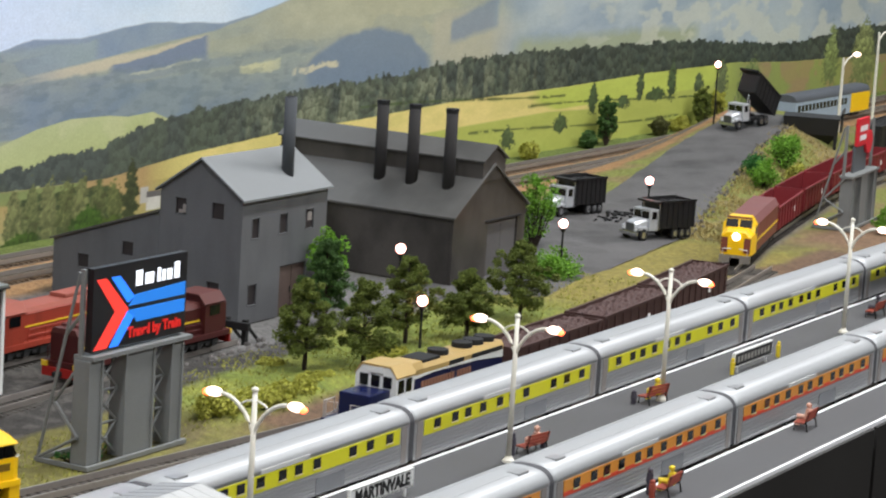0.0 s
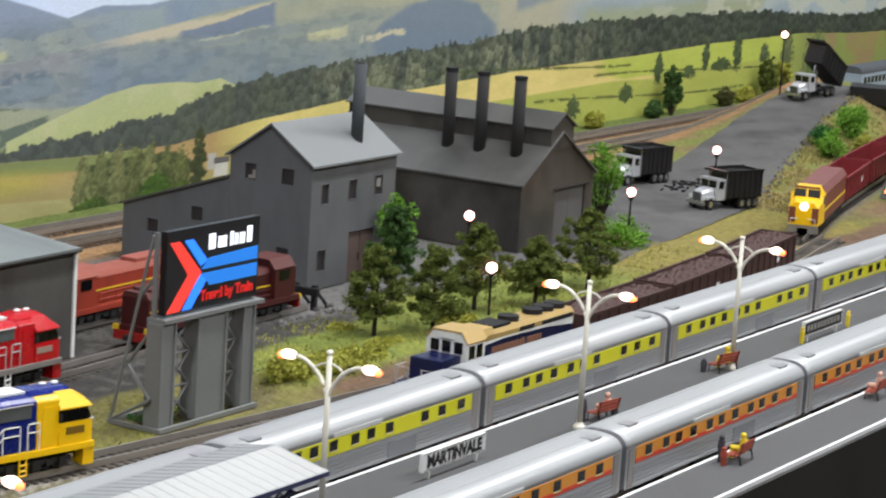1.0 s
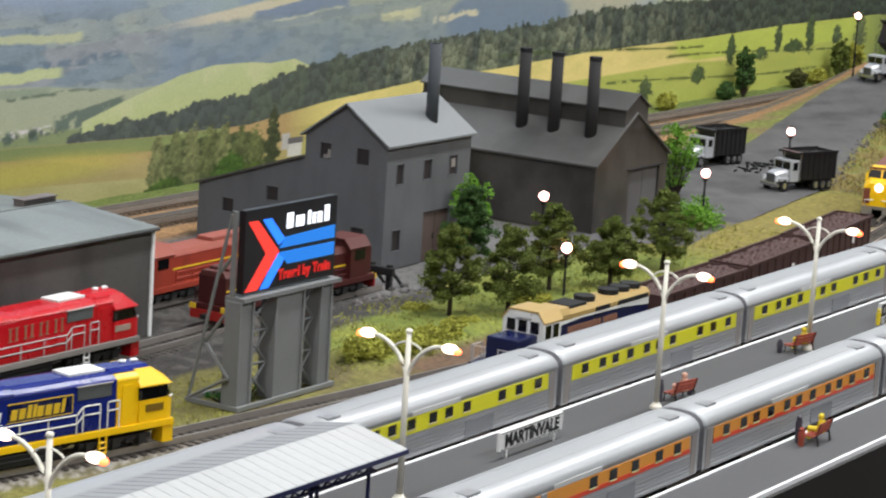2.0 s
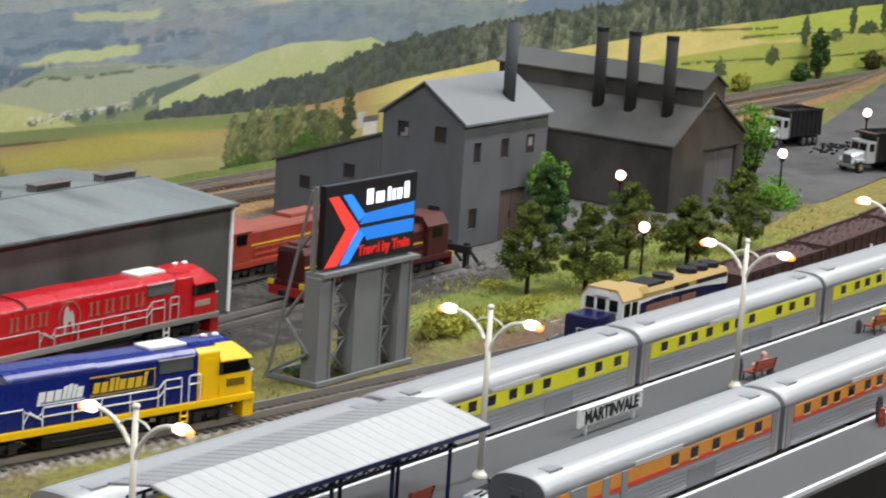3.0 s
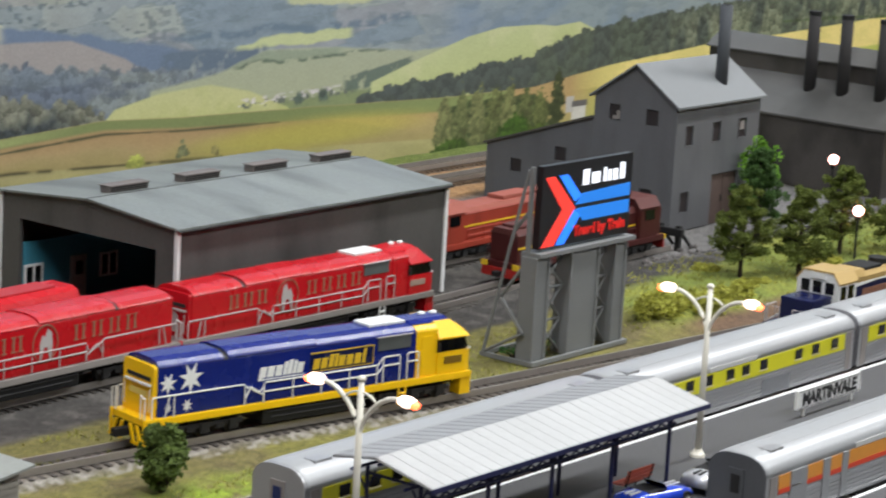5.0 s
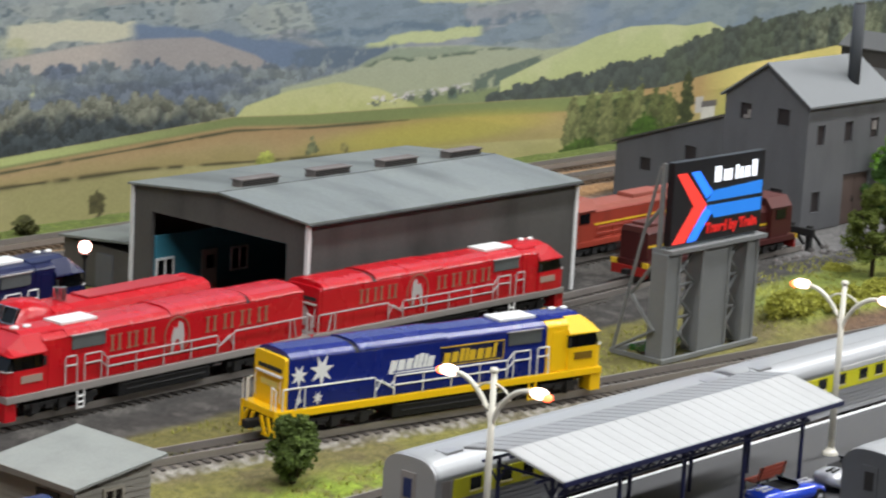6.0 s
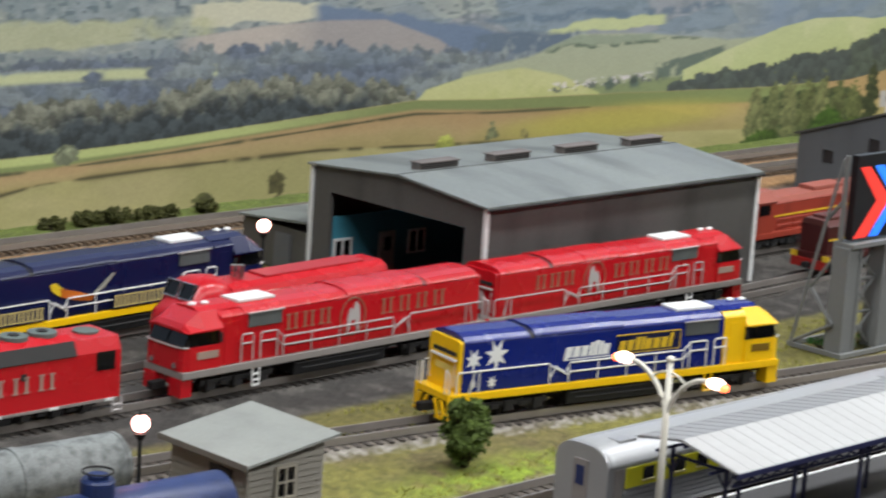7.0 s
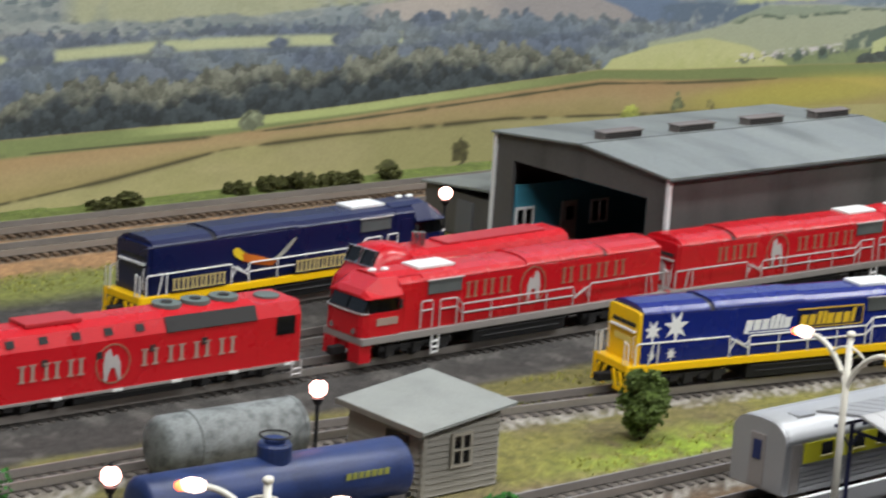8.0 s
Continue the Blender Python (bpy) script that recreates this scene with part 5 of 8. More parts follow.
for x0, x1 in ((-0.106, -0.090), (-0.0735, -0.0665), (-0.054, -0.048)):
    part("service_door", bevelled(0.0003, (x0, x1, -0.0180, -0.0169, 0.0125, 0.0368)), mat("grey service door", (150, 152, 154), 0.45, 0.2), end_car, "plain grey service door")
for k in range(2, 5):
    copy_thing(ocar, pose(ORANGE + PITCH * k, 0.7265, 0.0))


# ---- locomotives ----
BOGIE = mat("dusty black bogie", (32, 31, 31), 0.7, vary=0.2, bump=0.2)


def wheels_and_bogies(th, length, at, axles=3, tank=True):
    for e in (-1, 1):
        x0 = e * at
        bg = part("bogie", bevelled(0.0006, (x0 - 0.0265, x0 + 0.0265, -0.0140, -0.0126, 0.0106, 0.0134), (x0 - 0.0265, x0 + 0.0265, 0.0126, 0.0140, 0.0106, 0.0134), (x0 - 0.010, x0 + 0.010, -0.0125, 0.0125, 0.0100, 0.0150)), BOGIE, th, "dusty black six-wheel bogie")
        for j in range(axles):
            dx = (j - (axles - 1) / 2) * 0.0195
            bm = bmesh.new()
            for s in (-1, 1):
                disc(bm, (x0 + dx, s * 0.0092, 0.0116), (0, 1, 0), 0.0057, 0.003, 18)
            tube(bm, ((x0 + dx, -0.009, 0.0116), (x0 + dx, 0.009, 0.0116)), 0.0012, 8)
            part("wheelset", bm, DARK, bg)
            for s in (-1, 1):
                part("axlebox", bevelled(0.0004, (x0 + dx - 0.0030, x0 + dx + 0.0030, s * 0.0143 - 0.0010, s * 0.0143 + 0.0010, 0.0084, 0.0136)), BOGIE, bg)
        for s in (-1, 1):
            for dx in (-0.0098, 0.0098):
                part("spring", bevelled(0.0005, (x0 + dx - 0.0028, x0 + dx + 0.0028, s * 0.0146 - 0.0008, s * 0.0146 + 0.0008, 0.0098, 0.0122)), DARK, bg)
    if tank:
        ft = part("fuel_tank", bevelled(0.0014, (-0.036, 0.036, -0.0150, 0.0150, 0.0078, 0.0158)), BLACK, th)
        for s in (-1, 1):
            part("tank_pipe", tubes(0.0005, [(-0.034, s * 0.0154, 0.0140), (0.034, s * 0.0154, 0.0140)], [(-0.030, s * 0.0154, 0.0112), (0.030, s * 0.0154, 0.0112)], seg=6), BOGIE, ft)


def handrail(th, y, x0, x1, z0, posts, material, low=True):
    paths = [[(x0, y, 0.0197), (x0, y, z0 - 0.0008), (x0 + 0.0008, y, z0), (x1 - 0.0008, y, z0), (x1, y, z0 - 0.0008), (x1, y, 0.0197)]]
    if low:
        paths.append([(x0, y, z0 - 0.0046), (x1, y, z0 - 0.0046)])
    rail = part("handrail", tubes(0.00045, *paths, seg=5), material, th)
    for j in range(1, posts):
        x = x0 + (x1 - x0) * j / posts
        part("stanchion", tubes(0.0004, [(x, y, 0.0195), (x, y, z0)], seg=5), material, rail)


GRILLE = mat("grille", (84, 88, 88), 0.55, vary=0.3, grain=2500)


def hood_loco(name, label, body, roof, sill, cab, at, turn, rail_mat=RAILING, end=None, length=0.240, crown=None):
    """A long hood locomotive with one full-width cab at the +x end. crown: the colour of the cab's roof."""
    th = thing(name, label, "locomotive", at, turn)
    L = length / 2
    end, crown = end or body, crown or cab
    wheels_and_bogies(th, length, L - 0.045)
    part("sill", bevelled(0.0004, (-L + 0.004, L - 0.0035, -0.0170, 0.0170, 0.0160, 0.0195)), sill, th, "side sill")
    part("underframe", boxes((-L + 0.012, L - 0.012, -0.0100, 0.0100, 0.0128, 0.0159)), BLACK, th, "black underframe")
    hx1 = L - 0.046
    prof = [(-0.0150, 0.0197), (0.0150, 0.0197), (0.0150, 0.0436), (0.0144, 0.0446), (0.0118, 0.0462), (0.0060, 0.0473), (-0.0060, 0.0473), (-0.0118, 0.0462), (-0.0144, 0.0446), (-0.0150, 0.0436)]
    top = prof[2:]
    hood = part("hood", along_x(prof, -L + 0.0125, hx1 - 0.0002), body, th)
    part("hood_end", along_x([(y * 0.97, min(z, 0.0450) if z > 0.02 else z) for y, z in prof], -L + 0.0100, -L + 0.0124), end, hood, "flat hood end")
    for x0, x1, dz in ((-L + 0.0128, -L + 0.0560, 0.0006), (-L + 0.0590, -L + 0.1200, 0.0012), (-L + 0.1208, hx1 - 0.001, 0.0005)):
        part("roof_panel", along_x([(y * 1.012, z + dz) for y, z in top] + [(y * 0.97, z - 0.0008) for y, z in top[::-1]], x0, x1), roof, hood, "gently curved roof panel")
    part("roof_gap", along_x([(y * 1.006, z + 0.0002) for y, z in top] + [(y * 0.97, z - 0.0008) for y, z in top[::-1]], -L + 0.0561, -L + 0.0589), DARK, hood)
    for j in range(8):
        x = -L + 0.030 + j * 0.0195
        for s in (-1, 1):
            part("hood_door", boxes((x - 0.0090, x + 0.0090, min(s * 0.0149, s * 0.01518), max(s * 0.0149, s * 0.01518), 0.0212, 0.0288)), body, hood)
    for s in (-1, 1):
        g = part("intake_grille", bevelled(0.0003, (hx1 - 0.0290, hx1 - 0.0045, min(s * 0.0149, s * 0.0158), max(s * 0.0149, s * 0.0158), 0.0368, 0.0436)), GRILLE, hood, "dull grey intake grille")
        part("grille_lip", boxes((hx1 - 0.0300, hx1 - 0.0035, min(s * 0.0149, s * 0.0164), max(s * 0.0149, s * 0.0164), 0.0437, 0.0442)), RAILING, g)
        part("grab_rail", tubes(0.0003, [(-L + 0.0098, s * 0.0120, 0.0225), (-L + 0.0090, s * 0.0120, 0.0230), (-L + 0.0090, s * 0.0120, 0.0330), (-L + 0.0098, s * 0.0120, 0.0335)], seg=5), rail_mat, hood)
    part("air_conditioner", bevelled(0.0005, (hx1 - 0.0300, hx1 - 0.0030, -0.0075, 0.0075, 0.0476, 0.0492)), WHITE, hood, "white roof-mounted air conditioner")
    # the cab: upright sides, a raked windscreen and a roof that slopes out over the side windows
    c0, c1 = hx1, L - 0.0045
    cx = c1 - 0.0255
    cb = part("cab", along_x([(y * 1.02, z if z < 0.043 else z + 0.0002) for y, z in prof], c0, cx), cab, th)
    lower = [(-0.0162, 0.0197), (0.0162, 0.0197), (0.0162, 0.0312), (-0.0162, 0.0312)]
    part("cab_front", loft([[(x, y * w, z) for y, z in lower] for x, w in ((cx + 0.0001, 1), (c1 - 0.004, 1), (c1, 0.93), (c1 + 0.0012, 0.80))]), cab, cb, "rounded cab nose")
    part("cab_core", loft([[(x0 if z < 0.034 else x1, y, z) for y, z in ((-0.0150, 0.0313), (0.0150, 0.0313), (0.0150, 0.0392), (-0.0150, 0.0392))] for x0, x1 in ((cx, cx), (c1 - 0.0022, c1 - 0.0060))]), DARK, cb)
    brow = [(-0.0176, 0.0386), (0.0176, 0.0386), (0.0176, 0.0394), (0.0112, 0.0474), (-0.0112, 0.0474), (-0.0176, 0.0394)]
    part("cab_roof", loft([[(x, y * w, 0.0386 + (z - 0.0386) * h) for y, z in brow] for x, w, h in ((cx - 0.0006, 1, 1), (c1 - 0.0130, 1, 1), (c1 - 0.0035, 0.97, 0.42), (c1 - 0.0012, 0.93, 0.14))]), cab, cb, "roof sloping out over the cab windows")
    part("roof_crown", loft([[(x, y, z) for y, z in ((-0.0113, 0.0470), (0.0113, 0.0470), (0.0060, 0.0486), (-0.0060, 0.0486))] for x in (c0 - 0.001, c1 - 0.0135)]), crown, cb)
    for s in (-1, 1):
        lo, hi = min(s * 0.0150, s * 0.0156), max(s * 0.0150, s * 0.0156)
        for k in range(3):
            x = cx + 0.0004 + 0.0072 * k
            part("side_window", boxes((x, x + 0.0066, lo, hi, 0.0318, 0.0384)), GLASS, cb)
        part("cab_door", boxes((c0 + 0.004, c0 + 0.0125, min(s * 0.0153, s * 0.0156), max(s * 0.0153, s * 0.0156), 0.0200, 0.0410)), cab, cb)
        part("mirror", boxes((cx - 0.0005, cx + 0.0010, min(s * 0.0166, s * 0.0176), max(s * 0.0166, s * 0.0176), 0.0325, 0.0370)), DARK, cb)
    for y0, y1 in ((-0.0146, -0.0007), (0.0007, 0.0146)):
        part("windscreen", loft([[(c1 - 0.0012 + b, y * w, 0.0316) for b, w in ((0, 1), (0.0009, 1))] + [(c1 - 0.0050 + b, y * w, 0.0389) for b, w in ((0.0009, 1), (0, 1))] for y, w in ((y0, 0.96), (y1, 0.96))]), GLASS, cb, "raked dark windscreen")
    part("nose_rail", tubes(0.0004, [(c1 - 0.003, -0.0166, 0.0316), (c1 + 0.0008, -0.0150, 0.0316), (c1 + 0.0018, -0.011, 0.0316), (c1 + 0.0018, 0.011, 0.0316), (c1 + 0.0008, 0.0150, 0.0316), (c1 - 0.003, 0.0166, 0.0316)], seg=5), rail_mat, cb)
    for x, y in ((c1 - 0.0165, 0.001), (c1 - 0.0245, 0.002)):
        part("horn", ball(0.0019, (x, y, 0.0492), (1.5, 1.1, 0.6)), WHITE, cb, "small white roof dome", True)
    for y in (-0.0095, 0.0095):
        part("headlight", disc(bmesh.new(), (c1 + 0.0014, y, 0.0222), (1, 0, 0), 0.0015, 0.001), CHROME, cb)
    part("pilot", boxes((L - 0.0110, L - 0.0030, -0.0158, -0.0060, 0.0070, 0.0159), (L - 0.0110, L - 0.0030, 0.0060, 0.0158, 0.0070, 0.0159), (L - 0.0110, L - 0.0050, -0.0060, 0.0060, 0.0120, 0.0159)), cab, th, "front pilot in two halves")
    part("coupler", bevelled(0.0006, (L - 0.004, L + 0.0055, -0.0025, 0.0025, 0.0095, 0.0135)), BLACK, th)
    part("rear_coupler", bevelled(0.0006, (-L - 0.0055, -L + 0.006, -0.0025, 0.0025, 0.0095, 0.0135)), BLACK, th)
    rp = part("rear_pilot", boxes((-L + 0.0050, -L + 0.0062, -0.0150, 0.0150, 0.0100, 0.0159)), BLACK if end is YELLOW else end, th, "dark rear buffer beam")
    for s in (-1, 1):
        for y0, y1 in ((0.0045, 0.0095), (0.0105, 0.0155)):
            part("plough_bar", loft([[(-L + 0.0036 - d, s * y, z) for y, z in ((y0 + 0.002, 0.0072), (y0 + 0.0042, 0.0072), (y1 - 0.0046, 0.0158), (y1 - 0.0068, 0.0158))] for d in (0.0, 0.0012)]), sill if sill is YELLOW else end, rp, "slanted plough bar")
        part("plough_end", boxes((-L + 0.0030, -L + 0.0045, min(s * 0.0150, s * 0.0164), max(s * 0.0150, s * 0.0164), 0.0070, 0.0200)), sill if sill is YELLOW else end, rp)
    part("plough_foot", boxes((-L + 0.0024, -L + 0.0038, -0.0164, -0.0050, 0.0066, 0.0078), (-L + 0.0024, -L + 0.0038, 0.0050, 0.0164, 0.0066, 0.0078)), sill if sill is YELLOW else end, rp)
    part("rear_marker", boxes((-L + 0.0094, -L + 0.0099, -0.0120, 0.0100, 0.0372, 0.0392)), DARK, hood)
    part("rear_shelf", boxes((-L + 0.0080, -L + 0.0099, -0.0128, 0.0110, 0.0350, 0.0358)), RAILING_W if end is YELLOW else rail_mat, hood)
    for s in (-1, 1):
        y = s * 0.0166
        handrail(th, y, -L + 0.0080, -L + 0.0700, 0.0303, 1, rail_mat, False)
        part("slanted_stanchion", tubes(0.00045, [(-L + 0.0165, y, 0.0195), (-L + 0.0195, y, 0.0303)], [(-L + 0.0225, y, 0.0195), (-L + 0.0225, y, 0.0303)], seg=5), rail_mat, th)
        part("low_rail", tubes(0.00045, [(-L + 0.0705, y, 0.0235), (-L + 0.0740, y, 0.0285), (-L + 0.0800, y, 0.0252), (-L + 0.0830, y, 0.0275)], [(-L + 0.0705, y, 0.0290), (-L + 0.0830, y, 0.0235)], seg=5), rail_mat, th)
        handrail(th, y, -L + 0.0830, hx1 - 0.0300, 0.0298, 4, rail_mat)
        part("rising_rail", tubes(0.00045, [(hx1 - 0.0300, y, 0.0294), (hx1 - 0.0255, y, 0.0335)], [(hx1 - 0.0300, y, 0.0250), (hx1 - 0.0255, y, 0.0288)], seg=5), rail_mat, th)
        handrail(th, y, hx1 - 0.0255, hx1 - 0.0130, 0.0336, 1, rail_mat)
        handrail(th, y, hx1 - 0.0075, hx1 + 0.0010, 0.0340, 1, rail_mat)
        part("end_rail", tubes(0.00045, [(-L + 0.0038, s * 0.0158, 0.0190), (-L + 0.0038, s * 0.0158, 0.0300), (-L + 0.0038, s * 0.0120, 0.0312), (-L + 0.0038, s * 0.0120, 0.0195)], seg=5), rail_mat, th)
        for x in (hx1 - 0.0105, -L + 0.0155):
            part("step_ladder", tubes(0.0006, *[[(x - 0.0025, y, 0.0068), (x - 0.0025, y, 0.0160)], [(x + 0.0025, y, 0.0068), (x + 0.0025, y, 0.0160)]], *[[(x - 0.0025, y, z), (x + 0.0025, y, z)] for z in (0.0073, 0.0100, 0.0130)], seg=5), sill if sill is not GREY_SILL else RAILING_W, th)
    return th


def taller(th, k):
    """Stretches a locomotive upwards from the rail top."""
    th.matrix_basis = th.matrix_basis @ Matrix.Translation((0, 0, 0.006)) @ Matrix.Diagonal((1, 1, k, 1)) @ Matrix.Translation((0, 0, -0.006))


def ring_badge(parent, x, z, y, r=0.0085):
    """A round outline with a plain hump-backed blot inside it."""
    bm = bmesh.new()
    n = 28
    for j in range(n):
        a0, a1 = 2 * math.pi * j / n, 2 * math.pi * (j + 1) / n
        slab(bm, [(x + k * math.cos(a), z + k * math.sin(a)) for k, a in ((r, a0), (r, a1), (r * 0.93, a1), (r * 0.93, a0))], y, 0.0003)
    rg = part("badge_ring", bm, LETTER_G, parent, "thin round badge outline")
    bm = bmesh.new()
    slab(bm, [(x + a * r, z + b * r) for a, b in ((-0.35, -0.85), (-0.15, -0.2), (0.1, -0.2), (0.3, -0.85), (0.45, -0.8), (0.4, 0.05), (0.2, 0.45), (0.0, 0.3), (-0.2, 0.75), (-0.45, 0.55), (-0.55, 0.0), (-0.5, -0.8))], y, 0.0005)
    part("badge_shape", bm, RAILING, rg)


blue_loco = hood_loco("diesel_locomotive", "blue and yellow freight locomotive with white stars and handrails", BLUE, BLUE, YELLOW, YELLOW, (1.0361, 1.0181, 0.0), -11.1, RAILING_W, YELLOW, 0.240, BLUE)
taller(blue_loco, 1.13)
for sx, sz, r in ((-0.0860, 0.0372, 0.0080), (-0.1010, 0.0358, 0.0055), (-0.0880, 0.0238, 0.0035), (-0.1005, 0.0236, 0.0025)):
    bm = bmesh.new()
    star(bm, sx, sz, r, -0.0150)
    part("star_emblem", bm, LETTER_W, blue_loco, "white seven-pointed star")
lettering("white_lettering", [(0.0056, 0.8), (0.0056, 0.8), (0.0054, 0.8), (0.0030, 1), (0.0036, 1.1), (0.0030, 1), (0.0054, 0.8)], -0.0400, 0.0318, 0.0066, -0.0150, LETTER_W, blue_loco, 0.25, "slanted white lettering bars", 0.0004, 0.8)
bm = bmesh.new()
slab(bm, [(-0.0405, 0.0306), (-0.0080, 0.0306), (-0.0078, 0.0310), (-0.0380, 0.0310), (-0.0372, 0.0330), (-0.0392, 0.0330)], -0.0152, 0.0004)
part("white_underline", bm, LETTER_W, blue_loco, "thin white line under the lettering")
pl = part("yellow_panel", boxes((-0.0040, 0.0420, -0.0154, -0.0150, 0.0402, 0.0407), (0.0415, 0.0420, -0.0154, -0.0150, 0.0312, 0.0402), (-0.0040, 0.0415, -0.0153, -0.0150, 0.0308, 0.0312)), LETTER_Y, blue_loco, "thin yellow panel outline")
part("dark_panel", boxes((-0.0040, 0.0414, -0.0152, -0.0150, 0.0313, 0.0401)), NAVY, pl)
lettering("yellow_lettering", [(0.0056, 0.8), (0.0056, 0.8), (0.0040, 1), (0.0030, 1), (0.0058, 0.8), (0.0058, 0.8), (0.0056, 0.8), (0.0030, 1.1)], -0.0022, 0.0322, 0.0066, -0.0152, LETTER_Y, pl, 0.2, "yellow lettering bars", 0.0004, 0.74)
lettering("number_bar", [0.0135], 0.0950, 0.0250, 0.0038, -0.0162, mat("brown number bar", (120, 92, 20), 0.5), blue_loco, 0, "dark road number bar", 0.0004, 1.0)
part("rear_number", boxes((-0.1104, -0.1099, -0.0085, 0.0075, 0.0290, 0.0320)), mat("faint rear number", (236, 214, 120), 0.5), blue_loco)


def strokes(count, pitch, thick):
    """Two slim upright bars for each letter."""
    return [k for _ in range(count) for k in (thick, -(pitch * 0.30), thick, -(pitch * 0.70 - 2 * thick))]


def red_loco(at, turn, side):
    """A red loco; lettering, badge and number on the side that faces the platforms (side -1: -y, +1: +y)."""
    th = hood_loco("diesel_locomotive", "bright red passenger locomotive with dull gold lettering and grey sill", RED, RED, GREY_SILL, RED, at, turn, RAILING, RED, 0.245)
    y, d = side * 0.0150, -side * 0.0004
    the, ghan, ring = ((-0.0770, -0.0060, -0.0250) if side < 0 else (0.0106, -0.0810, -0.0077))
    lettering("gold_lettering", strokes(3, 0.0126, 0.0016), the, 0.0322, 0.0082, y, LETTER_G, th, 0, "dull gold lettering bars", d, 1.0, 0.0009)
    lettering("gold_lettering", strokes(4, 0.0141, 0.0016), ghan, 0.0322, 0.0082, y, LETTER_G, th, 0, "dull gold lettering bars", d, 1.0, 0.0009)
    ring_badge(th, ring, 0.0338, y - (0.0002 if side < 0 else -0.0005), 0.0100)
    lettering("number_bar", [0.0150], 0.094, 0.0250, 0.0036, side * 0.0162, LETTER_S, th, 0, "pale road number bar", d, 1.0)
    part("end_badge", disc(bmesh.new(), (-0.1128, 0, 0.0280), (1, 0, 0), 0.0062, 0.0006, 24), RAILING, th, "round pale end badge")
    return th


r1 = red_loco((1.1834, 1.1505, 0.0), -1.3, -1)
r2 = red_loco((0.9430, 1.1515, 0.0), 180.4, 1)
taller(r1, 1.09)
taller(r2, 1.13)
navy_loco = hood_loco("diesel_locomotive", "dark navy passenger locomotive with yellow sill and gold lettering", NAVY, NAVY, YELLOW, NAVY, (0.8825, 1.2825, 0.0), 3.2, RAILING_W, NAVY, 0.246)
taller(navy_loco, 1.15)
for x0, count in ((-0.0975, 6), (-0.0050, 7)):
    wide = 0.0068 * count
    np_ = part("name_plate", boxes((x0, x0 + wide, -0.0174, -0.0170, 0.0203, 0.0286)), NAVY, navy_loco, "dark plate hung on the handrail")
    lettering("gold_lettering", strokes(count, 0.0066, 0.0012), x0 + 0.0012, 0.0212, 0.0062, -0.0174, LETTER_G2, np_, 0, "gold lettering bars", 0.0004, 1.0, 0.0006)
for pname, rgb, pts in (("emblem_head", (226, 196, 40), [(-0.0520, 0.0372), (-0.0485, 0.0384), (-0.0410, 0.0342), (-0.0408, 0.0305), (-0.0460, 0.0314), (-0.0508, 0.0345)]), ("emblem_body", (196, 104, 26), [(-0.0445, 0.0350), (-0.0340, 0.0328), (-0.0240, 0.0302), (-0.0180, 0.0284), (-0.0215, 0.0262), (-0.0340, 0.0280), (-0.0440, 0.0308)]), ("emblem_wing", (150, 148, 136), [(-0.0180, 0.0285), (-0.0100, 0.0330), (-0.0030, 0.0388), (-0.0048, 0.0392), (-0.0125, 0.0342), (-0.0205, 0.0292)])):
    bm = bmesh.new()
    slab(bm, pts, -0.0152, 0.0004 + 0.0001 * (pname == "emblem_body"))
    part(pname, bm, mat(pname.replace("_", " ") + " paint", rgb, 0.5), navy_loco, "plain curved emblem")


